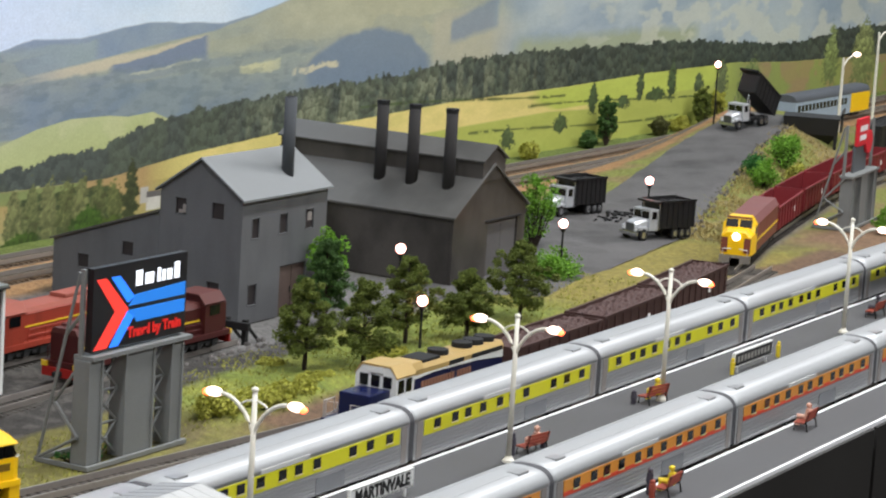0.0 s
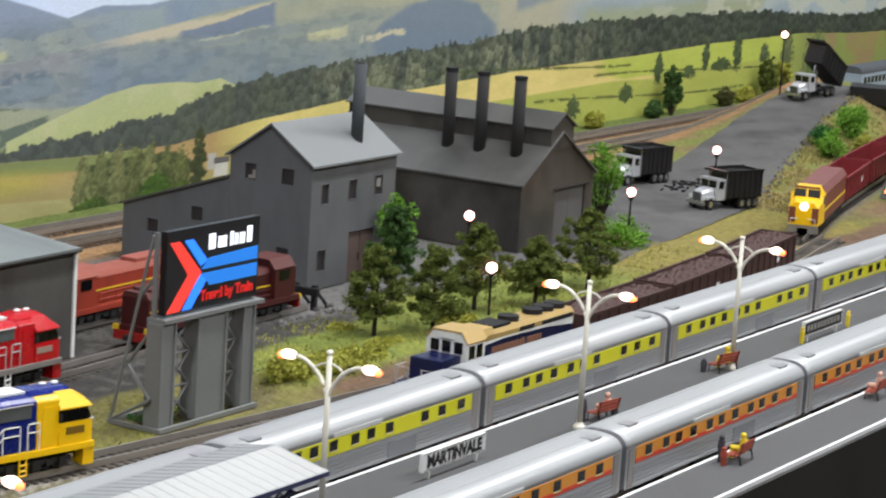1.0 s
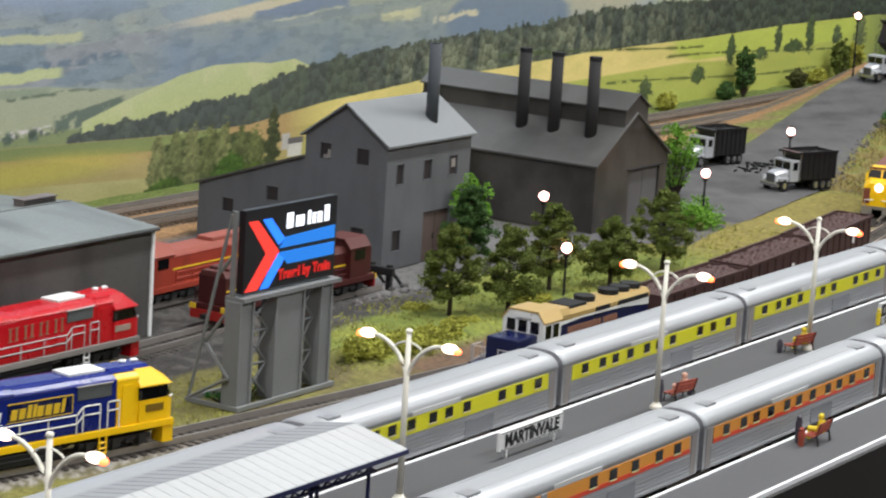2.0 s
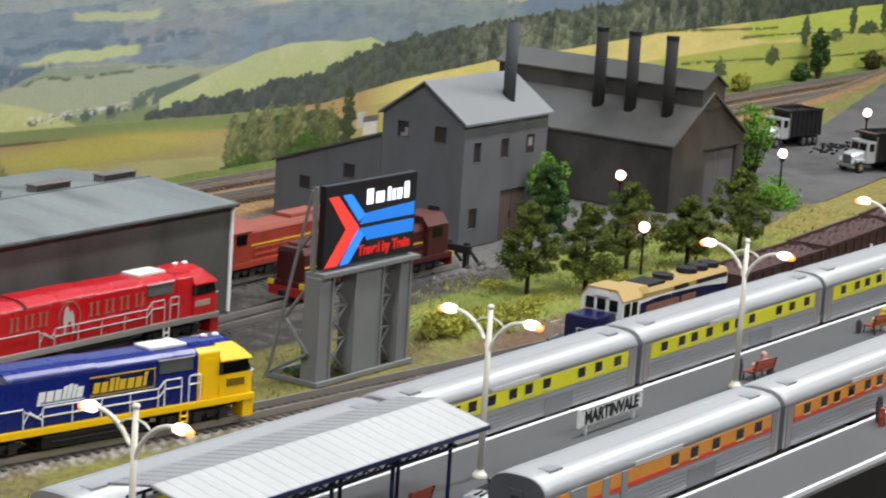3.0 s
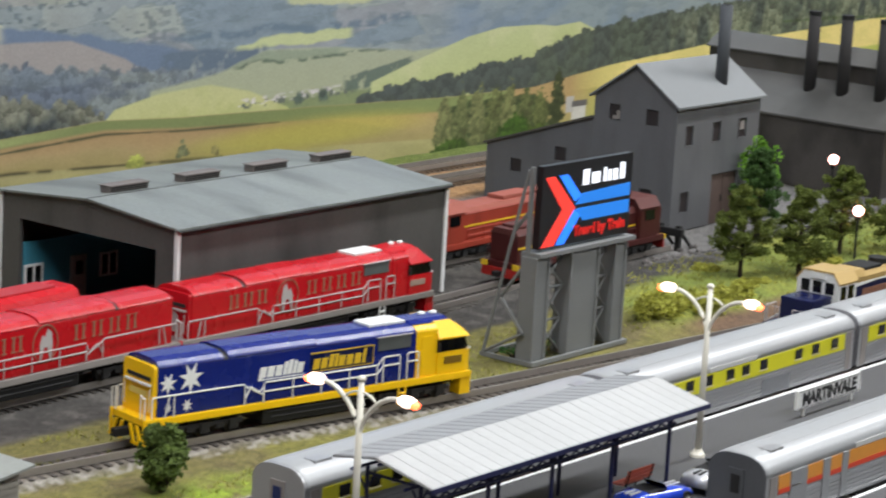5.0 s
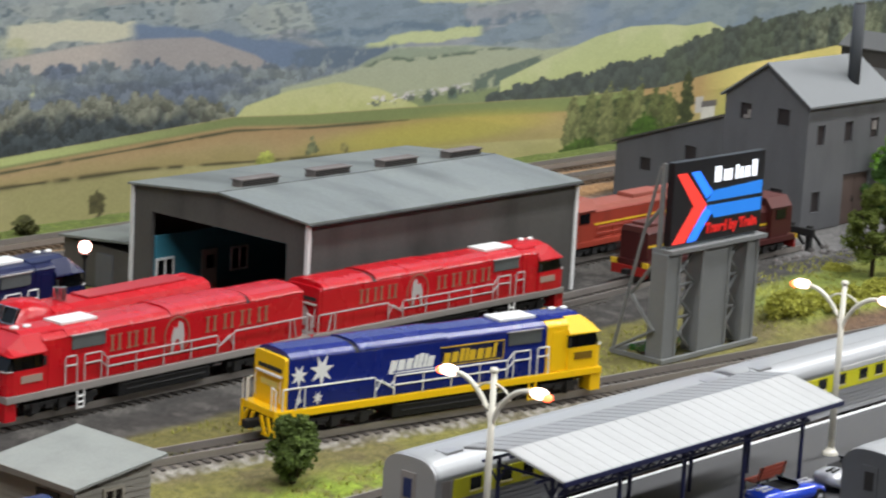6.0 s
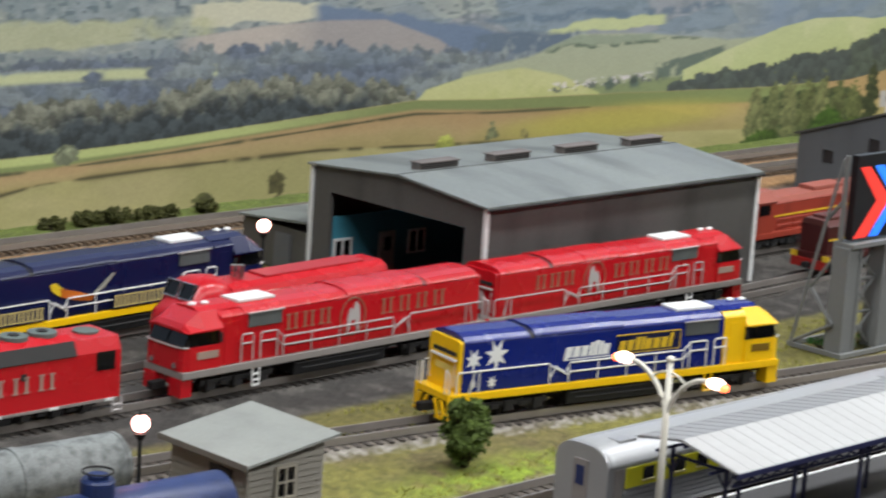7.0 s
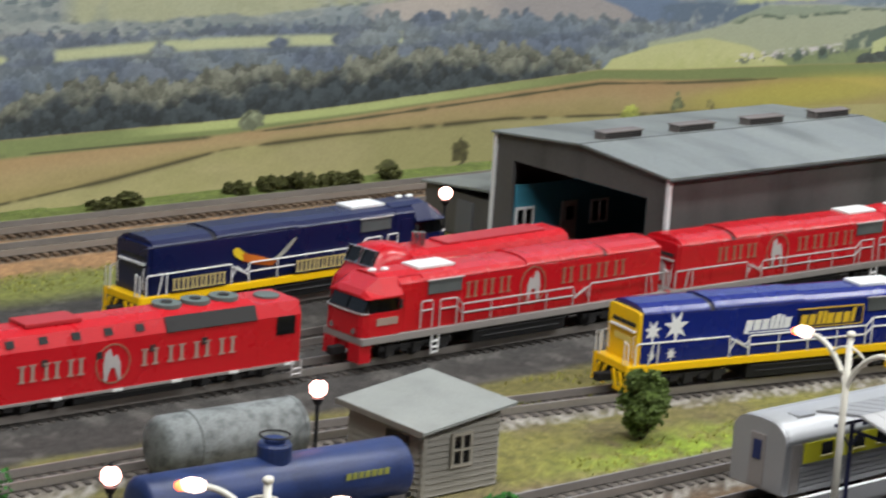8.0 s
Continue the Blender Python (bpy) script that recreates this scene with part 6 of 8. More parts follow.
def round_loco(name, label, at, turn, length, body, lettered):
    """A full-width locomotive with roof fans and a rounded cab at the +x end."""
    th = thing(name, label, "locomotive", at, turn)
    L = length / 2
    wheels_and_bogies(th, length, L - 0.042)
    prof = [(-0.0160, 0.0140), (0.0160, 0.0140), (0.0160, 0.0400), (0.0128, 0.0470), (0.006, 0.0492), (-0.006, 0.0492), (-0.0128, 0.0470), (-0.0160, 0.0400)]
    rings = [[(x, y, 0.014 + (z - 0.014) * k) for y, z in prof] for x, k in ((-L, 0.93), (-L + 0.008, 1), (L - 0.030, 1))]
    part("body", loft(rings), body, th, "full-width body side")
    part("hood_end", along_x([(y * 1.0, min(z, 0.0472)) for y, z in prof], L - 0.0299, L - 0.002), body, th)
    part("cab_window", boxes((L - 0.018, L - 0.006, -0.0164, -0.0160, 0.030, 0.040)), GLASS, th)
    part("end_window", boxes((L - 0.0021, L - 0.0015, -0.012, 0.012, 0.031, 0.039)), GLASS, th)
    part("radiator", loft([[(x, -0.0162, 0.0395), (x, -0.0166, 0.0400), (x, -0.0132, 0.0474), (x, -0.0126, 0.0472)] for x in (L - 0.088, L - 0.031)]), mat("radiator mesh", (34, 33, 32), 0.7, grain=2500, vary=0.3), th, "black radiator mesh")
    for j in range(3):
        fan = part("roof_fan", disc(bmesh.new(), (L - 0.078 + 0.018 * j, 0, 0.0500), (0, 0, 1), 0.0078, 0.0022, 20), mat("fan grey", (92, 104, 100), 0.6), th, "round grey roof fan")
        part("fan_hub", disc(bmesh.new(), (L - 0.078 + 0.018 * j, 0, 0.0513), (0, 0, 1), 0.0030, 0.0008, 12), DARK, fan)
    part("exhaust_plate", disc(bmesh.new(), (L - 0.014, 0, 0.0478), (0, 0, 1), 0.0070, 0.0012, 20), mat("fan grey", (92, 104, 100)), th)
    part("roof_hatch", bevelled(0.0008, (-L + 0.045, -L + 0.078, -0.008, 0.008, 0.0488, 0.0512)), SALMON, th)
    for j in range(6):
        x = -L + 0.030 + 0.019 * j
        part("louvre_window", loft([[(a, -0.0152, 0.0424), (a, -0.0156, 0.0424), (a, -0.0139, 0.0458), (a, -0.0135, 0.0458)] for a in (x, x + 0.005)]), DARK, th)
    for j in range(4):
        part("side_vent", boxes((-L + 0.050 + 0.032 * j, -L + 0.0535 + 0.032 * j, -0.0164, -0.0160, 0.0310, 0.0345)), DARK, th)
    part("sill", boxes((-L + 0.004, L - 0.004, -0.0166, 0.0166, 0.0128, 0.0142)), GREY_SILL, th)
    for j in range(6):
        part("jacking_pad", boxes((-L + 0.020 + 0.036 * j, -L + 0.026 + 0.036 * j, -0.0170, -0.0166, 0.0128, 0.0142)), WHITE, th)
    part("end_step", tubes(0.0007, *[[(L - 0.004 + dx, -0.0165, 0.006), (L - 0.004 + dx, -0.0165, 0.014)] for dx in (-0.003, 0.003)], [(L - 0.007, -0.0165, 0.007), (L - 0.001, -0.0165, 0.007)], [(L - 0.007, -0.0165, 0.010), (L - 0.001, -0.0165, 0.010)], seg=5), RAILING, th)
    part("coupler", boxes((L - 0.002, L + 0.005, -0.0025, 0.0025, 0.0095, 0.0130)), BLACK, th)
    if lettered:
        lettering("gold_lettering", strokes(3, 0.0140, 0.0019), -0.068, 0.0240, 0.0088, -0.0160, LETTER_S, th, 0, "grey lettering bars", 0.0004, 1.0, 0.0011)
        lettering("gold_lettering", strokes(4, 0.0160, 0.0019), 0.004, 0.0240, 0.0088, -0.0160, LETTER_S, th, 0, "", 0.0004, 1.0, 0.0011)
        ring_badge(th, -0.0140, 0.0275, -0.0160, 0.0105)
    return th


round_loco("diesel_locomotive", "red full-width locomotive with three grey roof fans", (0.680, 1.1545, 0.0), -0.8, 0.212, RED, True)
gm = thing("diesel_locomotive", "red rounded-nose locomotive with silver exhaust on its roof", "locomotive", (0.968, 1.2080, 0.0), 182.5)
wheels_and_bogies(gm, 0.16, 0.036)
part("body", along_x([(-0.0155, 0.0150), (0.0155, 0.0150), (0.0155, 0.0410), (0.0135, 0.0455), (0.0085, 0.0478), (-0.0085, 0.0478), (-0.0135, 0.0455), (-0.0155, 0.0410)], -0.066, 0.062), RED, gm)
taller(gm, 1.02)
part("nose", loft([[(x, y * w, 0.015 + (z - 0.015) * h) for y, z in ((-0.0155, 0.015), (0.0155, 0.015), (0.0155, 0.040), (0.0140, 0.0465), (0.0095, 0.0508), (0.0, 0.0522), (-0.0095, 0.0508), (-0.0140, 0.0465), (-0.0155, 0.040))] for x, w, h in ((0.0621, 1, 0.90), (0.065, 1.01, 1.00), (0.076, 1.02, 1.03), (0.086, 1.02, 0.98), (0.092, 0.98, 0.72), (0.099, 0.88, 0.60), (0.102, 0.70, 0.5))]), RED, gm, "rounded cab nose", True)
for y0, y1 in ((-0.0115, -0.001), (0.001, 0.0115)):
    part("windscreen", loft([[(0.0862, y, 0.0505), (0.0880, y, 0.0500), (0.0920, y, 0.0425), (0.0905, y, 0.0425)] for y in (y0, y1)]), GLASS, gm)
    part("window_frame", tubes(0.0006, [(0.0885, y0, 0.0506), (0.0926, y0, 0.0422), (0.0926, y1, 0.0422), (0.0885, y1, 0.0506), (0.0885, y0, 0.0506)], seg=5), CHROME, gm, "bright window frame")
part("exhaust", tubes(0.0022, [(0.046, 0.003, 0.0475), (0.046, 0.003, 0.0560)], [(0.046, -0.003, 0.0475), (0.046, -0.003, 0.0550)], seg=12), CHROME, gm, "silver twin exhaust")
part("roof_panel", bevelled(0.0008, (-0.052, 0.030, -0.0080, 0.0080, 0.0476, 0.0490)), SALMON, gm)

# the blue, white and gold loco on the goods line, with its hopper
rm = thing("diesel_locomotive", "navy, white and gold road-switcher locomotive with black roof fans", "locomotive", (1.5050, 0.9190, 0.0), 180.0)
rm.matrix_basis = rm.matrix_basis @ Matrix.Diagonal((1, 1, 1.12, 1))
wheels_and_bogies(rm, 0.205, 0.060)
part("frame", bevelled(0.0005, (-0.101, 0.101, -0.0165, 0.0165, 0.0150, 0.0188)), NAVY, rm)
hd = part("long_hood", along_x([(-0.0105, 0.0189), (0.0105, 0.0189), (0.0105, 0.0400), (0.0085, 0.0425), (-0.0085, 0.0425), (-0.0105, 0.0400)], -0.098, 0.036), NAVY, rm, "navy long hood")
part("hood_top", along_x([(-0.0108, 0.0372), (0.0108, 0.0372), (0.0108, 0.0402), (0.0087, 0.0430), (-0.0087, 0.0430), (-0.0108, 0.0402)], -0.0985, 0.0365), GOLD, hd, "gold hood top")
for s in (-1, 1):
    bm = bmesh.new()
    slab(bm, [(-0.098, 0.0325), (-0.098, 0.0371), (0.030, 0.0371), (0.036, 0.0345), (0.0, 0.0362), (-0.06, 0.0352)], s * 0.0105, -s * 0.0004)
    part("white_flash", bm, WHITE, hd, "sweeping white stripe")
    bm = bmesh.new()
    slab(bm, [(-0.02, 0.0195), (0.07, 0.0195), (0.098, 0.0188), (0.06, 0.0235), (0.02, 0.0262), (-0.03, 0.0232)], s * 0.0167, -s * 0.0003)
    part("lower_flash", bm, WHITE, rm)
    lettering("gold_lettering", [0.0042] * 5 + [-0.003] + [0.0042] * 11, -0.052, 0.0285, 0.0040, s * 0.0105, LETTER_G, hd, 0, "dull gold lettering bars", -s * 0.0004)
    part("radiator", boxes((-0.096, -0.052, min(s * 0.0108, s * 0.0112), max(s * 0.0108, s * 0.0112), 0.0374, 0.0402)), BLACK, hd)
    part("radiator", boxes((-0.040, -0.020, min(s * 0.0108, s * 0.0112), max(s * 0.0108, s * 0.0112), 0.0374, 0.0402)), BLACK, hd)
    handrail(rm, s * 0.0162, -0.09, 0.034, 0.0290, 7, RAILING)
part("roof_box", bevelled(0.0008, (-0.010, 0.014, -0.0090, 0.0090, 0.0430, 0.0450)), BLACK, hd)
part("gold_box", along_x([(-0.0112, 0.0405), (0.0112, 0.0405), (0.0090, 0.0448), (-0.0090, 0.0448)], 0.0155, 0.036), GOLD, hd)
for x in (-0.088, -0.072, -0.056, -0.022):
    part("roof_fan", disc(bmesh.new(), (x, 0, 0.0446), (0, 0, 1), 0.0076, 0.0032, 20), BLACK, hd, "black round roof fan")
cb = part("cab", along_x([(-0.0160, 0.0189), (0.0160, 0.0189), (0.0160, 0.0405), (0.0110, 0.0462), (-0.0110, 0.0462), (-0.0160, 0.0405)], 0.0362, 0.0600), WHITE, rm, "white cab")
part("cab_roof", along_x([(-0.0166, 0.0400), (-0.0113, 0.0464), (0.0113, 0.0464), (0.0166, 0.0400), (0.0168, 0.0410), (0.0116, 0.0475), (-0.0116, 0.0475), (-0.0168, 0.0410)], 0.0350, 0.0605), GOLD, cb, "pale gold cab roof")
for s in (-1, 1):
    for x in (0.040, 0.050):
        part("side_window", boxes((x, x + 0.007, min(s * 0.0160, s * 0.0164), max(s * 0.0160, s * 0.0164), 0.0310, 0.0390)), GLASS, cb)
for y in (-0.0125, -0.0035, 0.0060):
    part("windscreen", boxes((0.0600, 0.0604, y, y + 0.0065, 0.0340, 0.0410)), GLASS, cb)
part("number_box", boxes((0.0600, 0.0612, -0.006, 0.006, 0.0425, 0.0460)), WHITE, cb)
part("short_hood", bevelled(0.0015, (0.0602, 0.0870, -0.0120, 0.0120, 0.0189, 0.0335)), NAVY, rm, "low navy nose")
part("front_rail", tubes(0.0005, [(0.099, -0.014, 0.008), (0.099, -0.014, 0.029), (0.099, -0.005, 0.029), (0.099, -0.005, 0.017)], [(0.099, 0.014, 0.008), (0.099, 0.014, 0.029), (0.099, 0.005, 0.029), (0.099, 0.005, 0.017)], [(0.086, -0.0155, 0.019), (0.086, -0.0155, 0.029), (0.099, -0.0155, 0.029), (0.099, -0.0155, 0.008)], [(0.086, 0.0155, 0.019), (0.086, 0.0155, 0.029), (0.099, 0.0155, 0.029), (0.099, 0.0155, 0.008)]), RAILING, rm, "bent grey end handrails")
part("pilot", boxes((0.0975, 0.1005, -0.0155, 0.0155, 0.0065, 0.0150)), NAVY, rm)
part("coupler", boxes((0.1005, 0.1065, -0.0025, 0.0025, 0.0095, 0.0130)), BLACK, rm)
for x in (-0.094, 0.093):
    for s in (-1, 1):
        part("step_ladder", tubes(0.0006, [(x - 0.003, s * 0.0160, 0.006), (x - 0.003, s * 0.0160, 0.015)], [(x + 0.003, s * 0.0160, 0.006), (x + 0.003, s * 0.0160, 0.015)], [(x - 0.003, s * 0.0160, 0.007), (x + 0.003, s * 0.0160, 0.007)], [(x - 0.003, s * 0.0160, 0.011), (x + 0.003, s * 0.0160, 0.011)], seg=5), RAILING, rm)


def hopper(name, label, at, turn, body, length=0.145, load=None, height=0.038):
    th = thing(name, label, "railway wagon", at, turn, group="open hopper wagons")
    L = length / 2
    rings = []
    bm = bmesh.new()
    t = 0.0012
    for y0, y1, x0, x1 in ((-0.0165, -0.0165 + t, -L, L), (0.0165 - t, 0.0165, -L, L), (-0.0165 + t, 0.0165 - t, -L, -L + t), (-0.0165 + t, 0.0165 - t, L - t, L)):
        box(bm, x0, x1, y0, y1, 0.0135, height)
    box(bm, -L + t, L - t, -0.0165 + t, 0.0165 - t, 0.0135, 0.0150)
    tub = part("tub", bm, body, th, "open-topped tub")
    part("top_rim", boxes((-L - 0.0006, L + 0.0006, -0.0175, -0.0165, height - 0.0022, height), (-L - 0.0006, L + 0.0006, 0.0165, 0.0175, height - 0.0022, height)), body, tub)
    for j in range(9):
        x = -L + 0.006 + j * (length - 0.012) / 8
        part("side_rib", boxes((x - 0.0009, x + 0.0009, -0.0174, -0.0165, 0.0140, height - 0.0023)), body, tub)
    part("white_patch", boxes((0.02, 0.026, -0.0169, -0.0165, 0.022, 0.028)), LETTER_W, tub)
    for e in (-1, 1):
        bg = part("bogie", boxes((e * (L - 0.024) - 0.014, e * (L - 0.024) + 0.014, -0.0130, 0.0130, 0.0080, 0.0130)), DARK, th)
        bm = bmesh.new()
        for dx in (-0.010, 0.010):
            for s in (-1, 1):
                disc(bm, (e * (L - 0.024) + dx, s * 0.0085, 0.0110), (0, 1, 0), 0.0050, 0.0025)
        part("wheels", bm, STEEL, bg)
        part("coupler", boxes((e * L - 0.005, e * L + 0.005, -0.002, 0.002, 0.0095, 0.0125)), BLACK, th)
    if load:
        bm = bmesh.new()
        bmesh.ops.create_grid(bm, x_segments=46, y_segments=12, size=1)
        for v in bm.verts:
            v.co = Vector((v.co.x * (L - t), v.co.y * (0.0165 - t), height - 0.003 + 0.004 * noise.noise(v.co * 9) + 0.002 * (1 - v.co.y**2)))
        part("load", bm, load, th, "rough dark load")
    return th


for x, y, turn in ((1.6930, 0.9255, 2.0), (1.8530, 0.9370, 4.5), (2.0120, 0.9540, 7.0)):
    hopper("hopper_wagon", "dark brown hopper wagon heaped with dark load", (x, y, 0.0), turn, BROWN, 0.150, BROWN, 0.040)

# the yellow-nosed brown loco and its maroon hoppers
yl = thing("diesel_locomotive", "brown locomotive with yellow nose and a lit headlight", "locomotive", (2.372, 1.0480, 0.0), 195.0)
wheels_and_bogies(yl, 0.18, 0.052)
part("body", along_x([(-0.0155, 0.0140), (0.0155, 0.0140), (0.0155, 0.0420), (0.0110, 0.0475), (-0.0110, 0.0475), (-0.0155, 0.0420)], -0.090, 0.060), mat("brown loco side", (120, 62, 48), 0.5, vary=0.12), yl, "brown body side")
part("roof", along_x([(-0.0158, 0.0415), (0.0158, 0.0415), (0.0112, 0.0482), (-0.0112, 0.0482)], -0.091, 0.055), mat("brown roof", (116, 72, 70), 0.65, vary=0.12), yl)
yc = part("nose", loft([[(x, y * w, 0.014 + (z - 0.014) * h) for y, z in ((-0.0160, 0.014), (0.0160, 0.014), (0.0160, 0.0420), (0.0105, 0.0500), (-0.0105, 0.0500), (-0.0160, 0.0420))] for x, w, h in ((0.0601, 1, 1), (0.074, 1, 1), (0.078, 0.98, 0.72), (0.088, 0.92, 0.68), (0.090, 0.86, 0.6))]), YELLOW, yl, "yellow cab and nose")
for y0, y1 in ((-0.0125, -0.001), (0.001, 0.0125)):
    part("windscreen", loft([[(0.0742, y, 0.0470), (0.0756, y, 0.0470), (0.0784, y, 0.0395), (0.0774, y, 0.0395)] for y in (y0, y1)]), DARK, yc)
part("headlight", ball(0.0042, (0.0905, 0.0, 0.0320), (0.5, 1, 1)), BULB, yc, "lit round headlight")
for s in (-1, 1):
    part("nose_vent", boxes((0.0885, 0.0908, min(s * 0.008, s * 0.0142), max(s * 0.008, s * 0.0142), 0.0165, 0.0310)), mat("brown loco side", (120, 62, 48)), yc, "brown nose panel")
part("pilot", boxes((0.0885, 0.0915, -0.0150, -0.0050, 0.0062, 0.0138), (0.0885, 0.0915, 0.0050, 0.0150, 0.0062, 0.0138), (0.0885, 0.0905, -0.0050, 0.0050, 0.0110, 0.0138)), STEEL, yl, "grey metal pilot")
part("brow_stripe", boxes((0.0735, 0.0752, -0.0120, 0.0120, 0.0478, 0.0496)), mat("brown loco side", (120, 62, 48)), yc)
for s in (-1, 1):
    part("cab_window", boxes((0.0630, 0.0720, min(s * 0.0159, s * 0.0164), max(s * 0.0159, s * 0.0164), 0.0330, 0.0405)), GLASS, yc)
    part("side_stripe", boxes((-0.0895, 0.0598, min(s * 0.0155, s * 0.0159), max(s * 0.0155, s * 0.0159), 0.0240, 0.0262)), LETTER_Y, yl)
    part("nose_rail", tubes(0.0005, [(0.0915, s * 0.0120, 0.0140), (0.0930, s * 0.0120, 0.0200), (0.0930, s * 0.0040, 0.0205)], seg=5), RAILING_W, yl)
hopper("hopper_wagon", "empty maroon hopper wagon with ribbed sides", (2.535, 1.0895, 0.0), 12.5, MAROON)
hopper("hopper_wagon", "empty maroon hopper wagon with ribbed sides", (2.688, 1.1205, 0.0), 10.5, MAROON)
hopper("hopper_wagon", "empty maroon hopper wagon with ribbed sides", (2.842, 1.1475, 0.0), 9.0, MAROON)
hopper("hopper_wagon", "empty maroon hopper wagon with ribbed sides", (2.996, 1.1680, 0.0), 7.0, MAROON)


def rust_loco(at, turn, paint=RUST, top=RUST_ROOF):
    th = thing("diesel_locomotive", "rust-brown diesel locomotive with yellow stripe along its hood", "locomotive", at, turn)
    wheels_and_bogies(th, 0.19, 0.056)
    part("frame", bevelled(0.0005, (-0.095, 0.095, -0.0165, 0.0165, 0.0150, 0.0192)), paint, th)
    hd = part("hood", along_x([(-0.0120, 0.0193), (0.0120, 0.0193), (0.0120, 0.0395), (0.0095, 0.0425), (-0.0095, 0.0425), (-0.0120, 0.0395)], -0.060, 0.092), paint, th)
    part("hood_roof", along_x([(-0.0122, 0.0390), (0.0122, 0.0390), (0.0096, 0.0432), (-0.0096, 0.0432)], -0.0605, 0.0925), top, hd, "lighter pinkish brown roof")
    part("roof_riser", bevelled(0.001, (0.0, 0.040, -0.0075, 0.0075, 0.0430, 0.0462), (0.048, 0.085, -0.0085, 0.0085, 0.0430, 0.0452)), top, hd)
    cb = part("cab", along_x([(-0.0160, 0.0193), (0.0160, 0.0193), (0.0160, 0.0420), (0.0105, 0.0485), (-0.0105, 0.0485), (-0.0160, 0.0420)], -0.084, -0.0602), paint, th)
    part("cab_roof", along_x([(-0.0164, 0.0416), (-0.0107, 0.0486), (0.0107, 0.0486), (0.0164, 0.0416), (0.0168, 0.0424), (0.0110, 0.0496), (-0.0110, 0.0496), (-0.0168, 0.0424)], -0.086, -0.058), top, cb)
    part("short_hood", bevelled(0.0012, (-0.0945, -0.0842, -0.0120, 0.0120, 0.0193, 0.0400)), paint, th)
    for s in (-1, 1):
        part("yellow_stripe", boxes((-0.059, 0.091, min(s * 0.0120, s * 0.0124), max(s * 0.0120, s * 0.0124), 0.0292, 0.0305)), LETTER_Y, hd, "thin yellow stripe")
        part("side_window", boxes((-0.079, -0.066, min(s * 0.0160, s * 0.0164), max(s * 0.0160, s * 0.0164), 0.0330, 0.0405)), GLASS, cb)
        for j in range(8):
            part("side_door", boxes((-0.050 + 0.017 * j, -0.0365 + 0.017 * j, min(s * 0.0120, s * 0.0122), max(s * 0.0120, s * 0.0122), 0.0205, 0.0282)), paint, hd)
        handrail(th, s * 0.0158, -0.056, 0.09, 0.0285, 7, paint)
    for e in (-1, 1):
        part("buffer_beam", boxes((e * 0.0955 - 0.001, e * 0.0955 + 0.001, -0.0155, 0.0155, 0.0085, 0.0150)), mat("buffer beam red", (150, 30, 24), 0.55, vary=0.15), th)
        for y in (-0.0165, 0.0115):
            part("yellow_corner", boxes((e * 0.0952 - 0.0012, e * 0.0952 + 0.0012, y, y + 0.005, 0.0152, 0.0190)), LETTER_Y, th)
        part("coupler", boxes((e * 0.099 - 0.003, e * 0.099 + 0.003, -0.0025, 0.0025, 0.0095, 0.0130)), BLACK, th)
    return th


rust_loco((1.512, 1.2410, 0.0), 1.8)
rust_loco((1.515, 1.1650, 0.0), 180.5, mat("maroon loco side", (66, 20, 20), 0.5, vary=0.14), mat("maroon loco roof", (84, 40, 36), 0.65, vary=0.14))


# ---- tank wagon, tank, motorail wagon ----
tk = thing("storage_tank", "weathered grey riveted cylinder tank on cradles beside the siding", "storage tank", (0.661, 1.0330, 0.0), -3.0)
part("shell", loft([[(x, r * math.cos(a), 0.0190 + r * math.sin(a)) for a in (2 * math.pi * j / 28 for j in range(28))] for x, r in ((-0.0405, 0.010), (-0.0390, 0.0138), (-0.0365, 0.0150), (0.0365, 0.0150), (0.0390, 0.0130), (0.0405, 0.009))]), TANK_GREY, tk, "blotched grey shell", True)
for bx in (-0.021, 0.043):
    part("band", loft([[(bx + x, r * math.cos(a), 0.0190 + r * math.sin(a)) for a in (2 * math.pi * j / 28 for j in range(28))] for x, r in ((-0.0020, 0.0150), (-0.0018, 0.0157), (0.0018, 0.0157), (0.0020, 0.0150))] if bx < 0 else [[(0.0360 + x, r * math.cos(a), 0.0190 + r * math.sin(a)) for a in (2 * math.pi * j / 28 for j in range(28))] for x, r in ((-0.0010, 0.0150), (-0.0009, 0.0154), (0.0009, 0.0154), (0.0010, 0.0150))]), TANK_GREY, tk)
for x in (-0.032, 0.032):
    part("cradle", bevelled(0.0006, (x - 0.003, x + 0.003, -0.0130, 0.0130, 0.0, 0.0085)), DARK, tk)
tw = thing("tank_wagon", "faded blue tank wagon with dome and white markings", "railway wagon", (0.6262, 0.9521, 0.0), -3.6)
part("barrel", loft([[(x, r * math.cos(a), 0.0235 + r * math.sin(a)) for a in (2 * math.pi * j / 28 for j in range(28))] for x, r in ((-0.0700, 0.009), (-0.0690, 0.0125), (-0.0670, 0.0142), (0.0670, 0.0142), (0.0690, 0.0125), (0.0700, 0.009))]), TANK_BLUE, tw, "scuffed blue barrel", True)
part("dome", loft([[(r * math.cos(a), r * math.sin(a), z) for a in (2 * math.pi * j / 20 for j in range(20))] for z, r in ((0.034, 0.0078), (0.0432, 0.0078), (0.0442, 0.0070))]), TANK_BLUE, tw, "round filling dome")
part("dome_lid", disc(bmesh.new(), (0, 0, 0.0452), (0, 0, 1), 0.0048, 0.0018, 16), TANK_BLUE, tw)
part("dome_rail", tubes(0.0005, [(0.007 * math.cos(a), 0.007 * math.sin(a), 0.0475) for a in (2 * math.pi * j / 16 for j in range(17))]), DARK, tw)
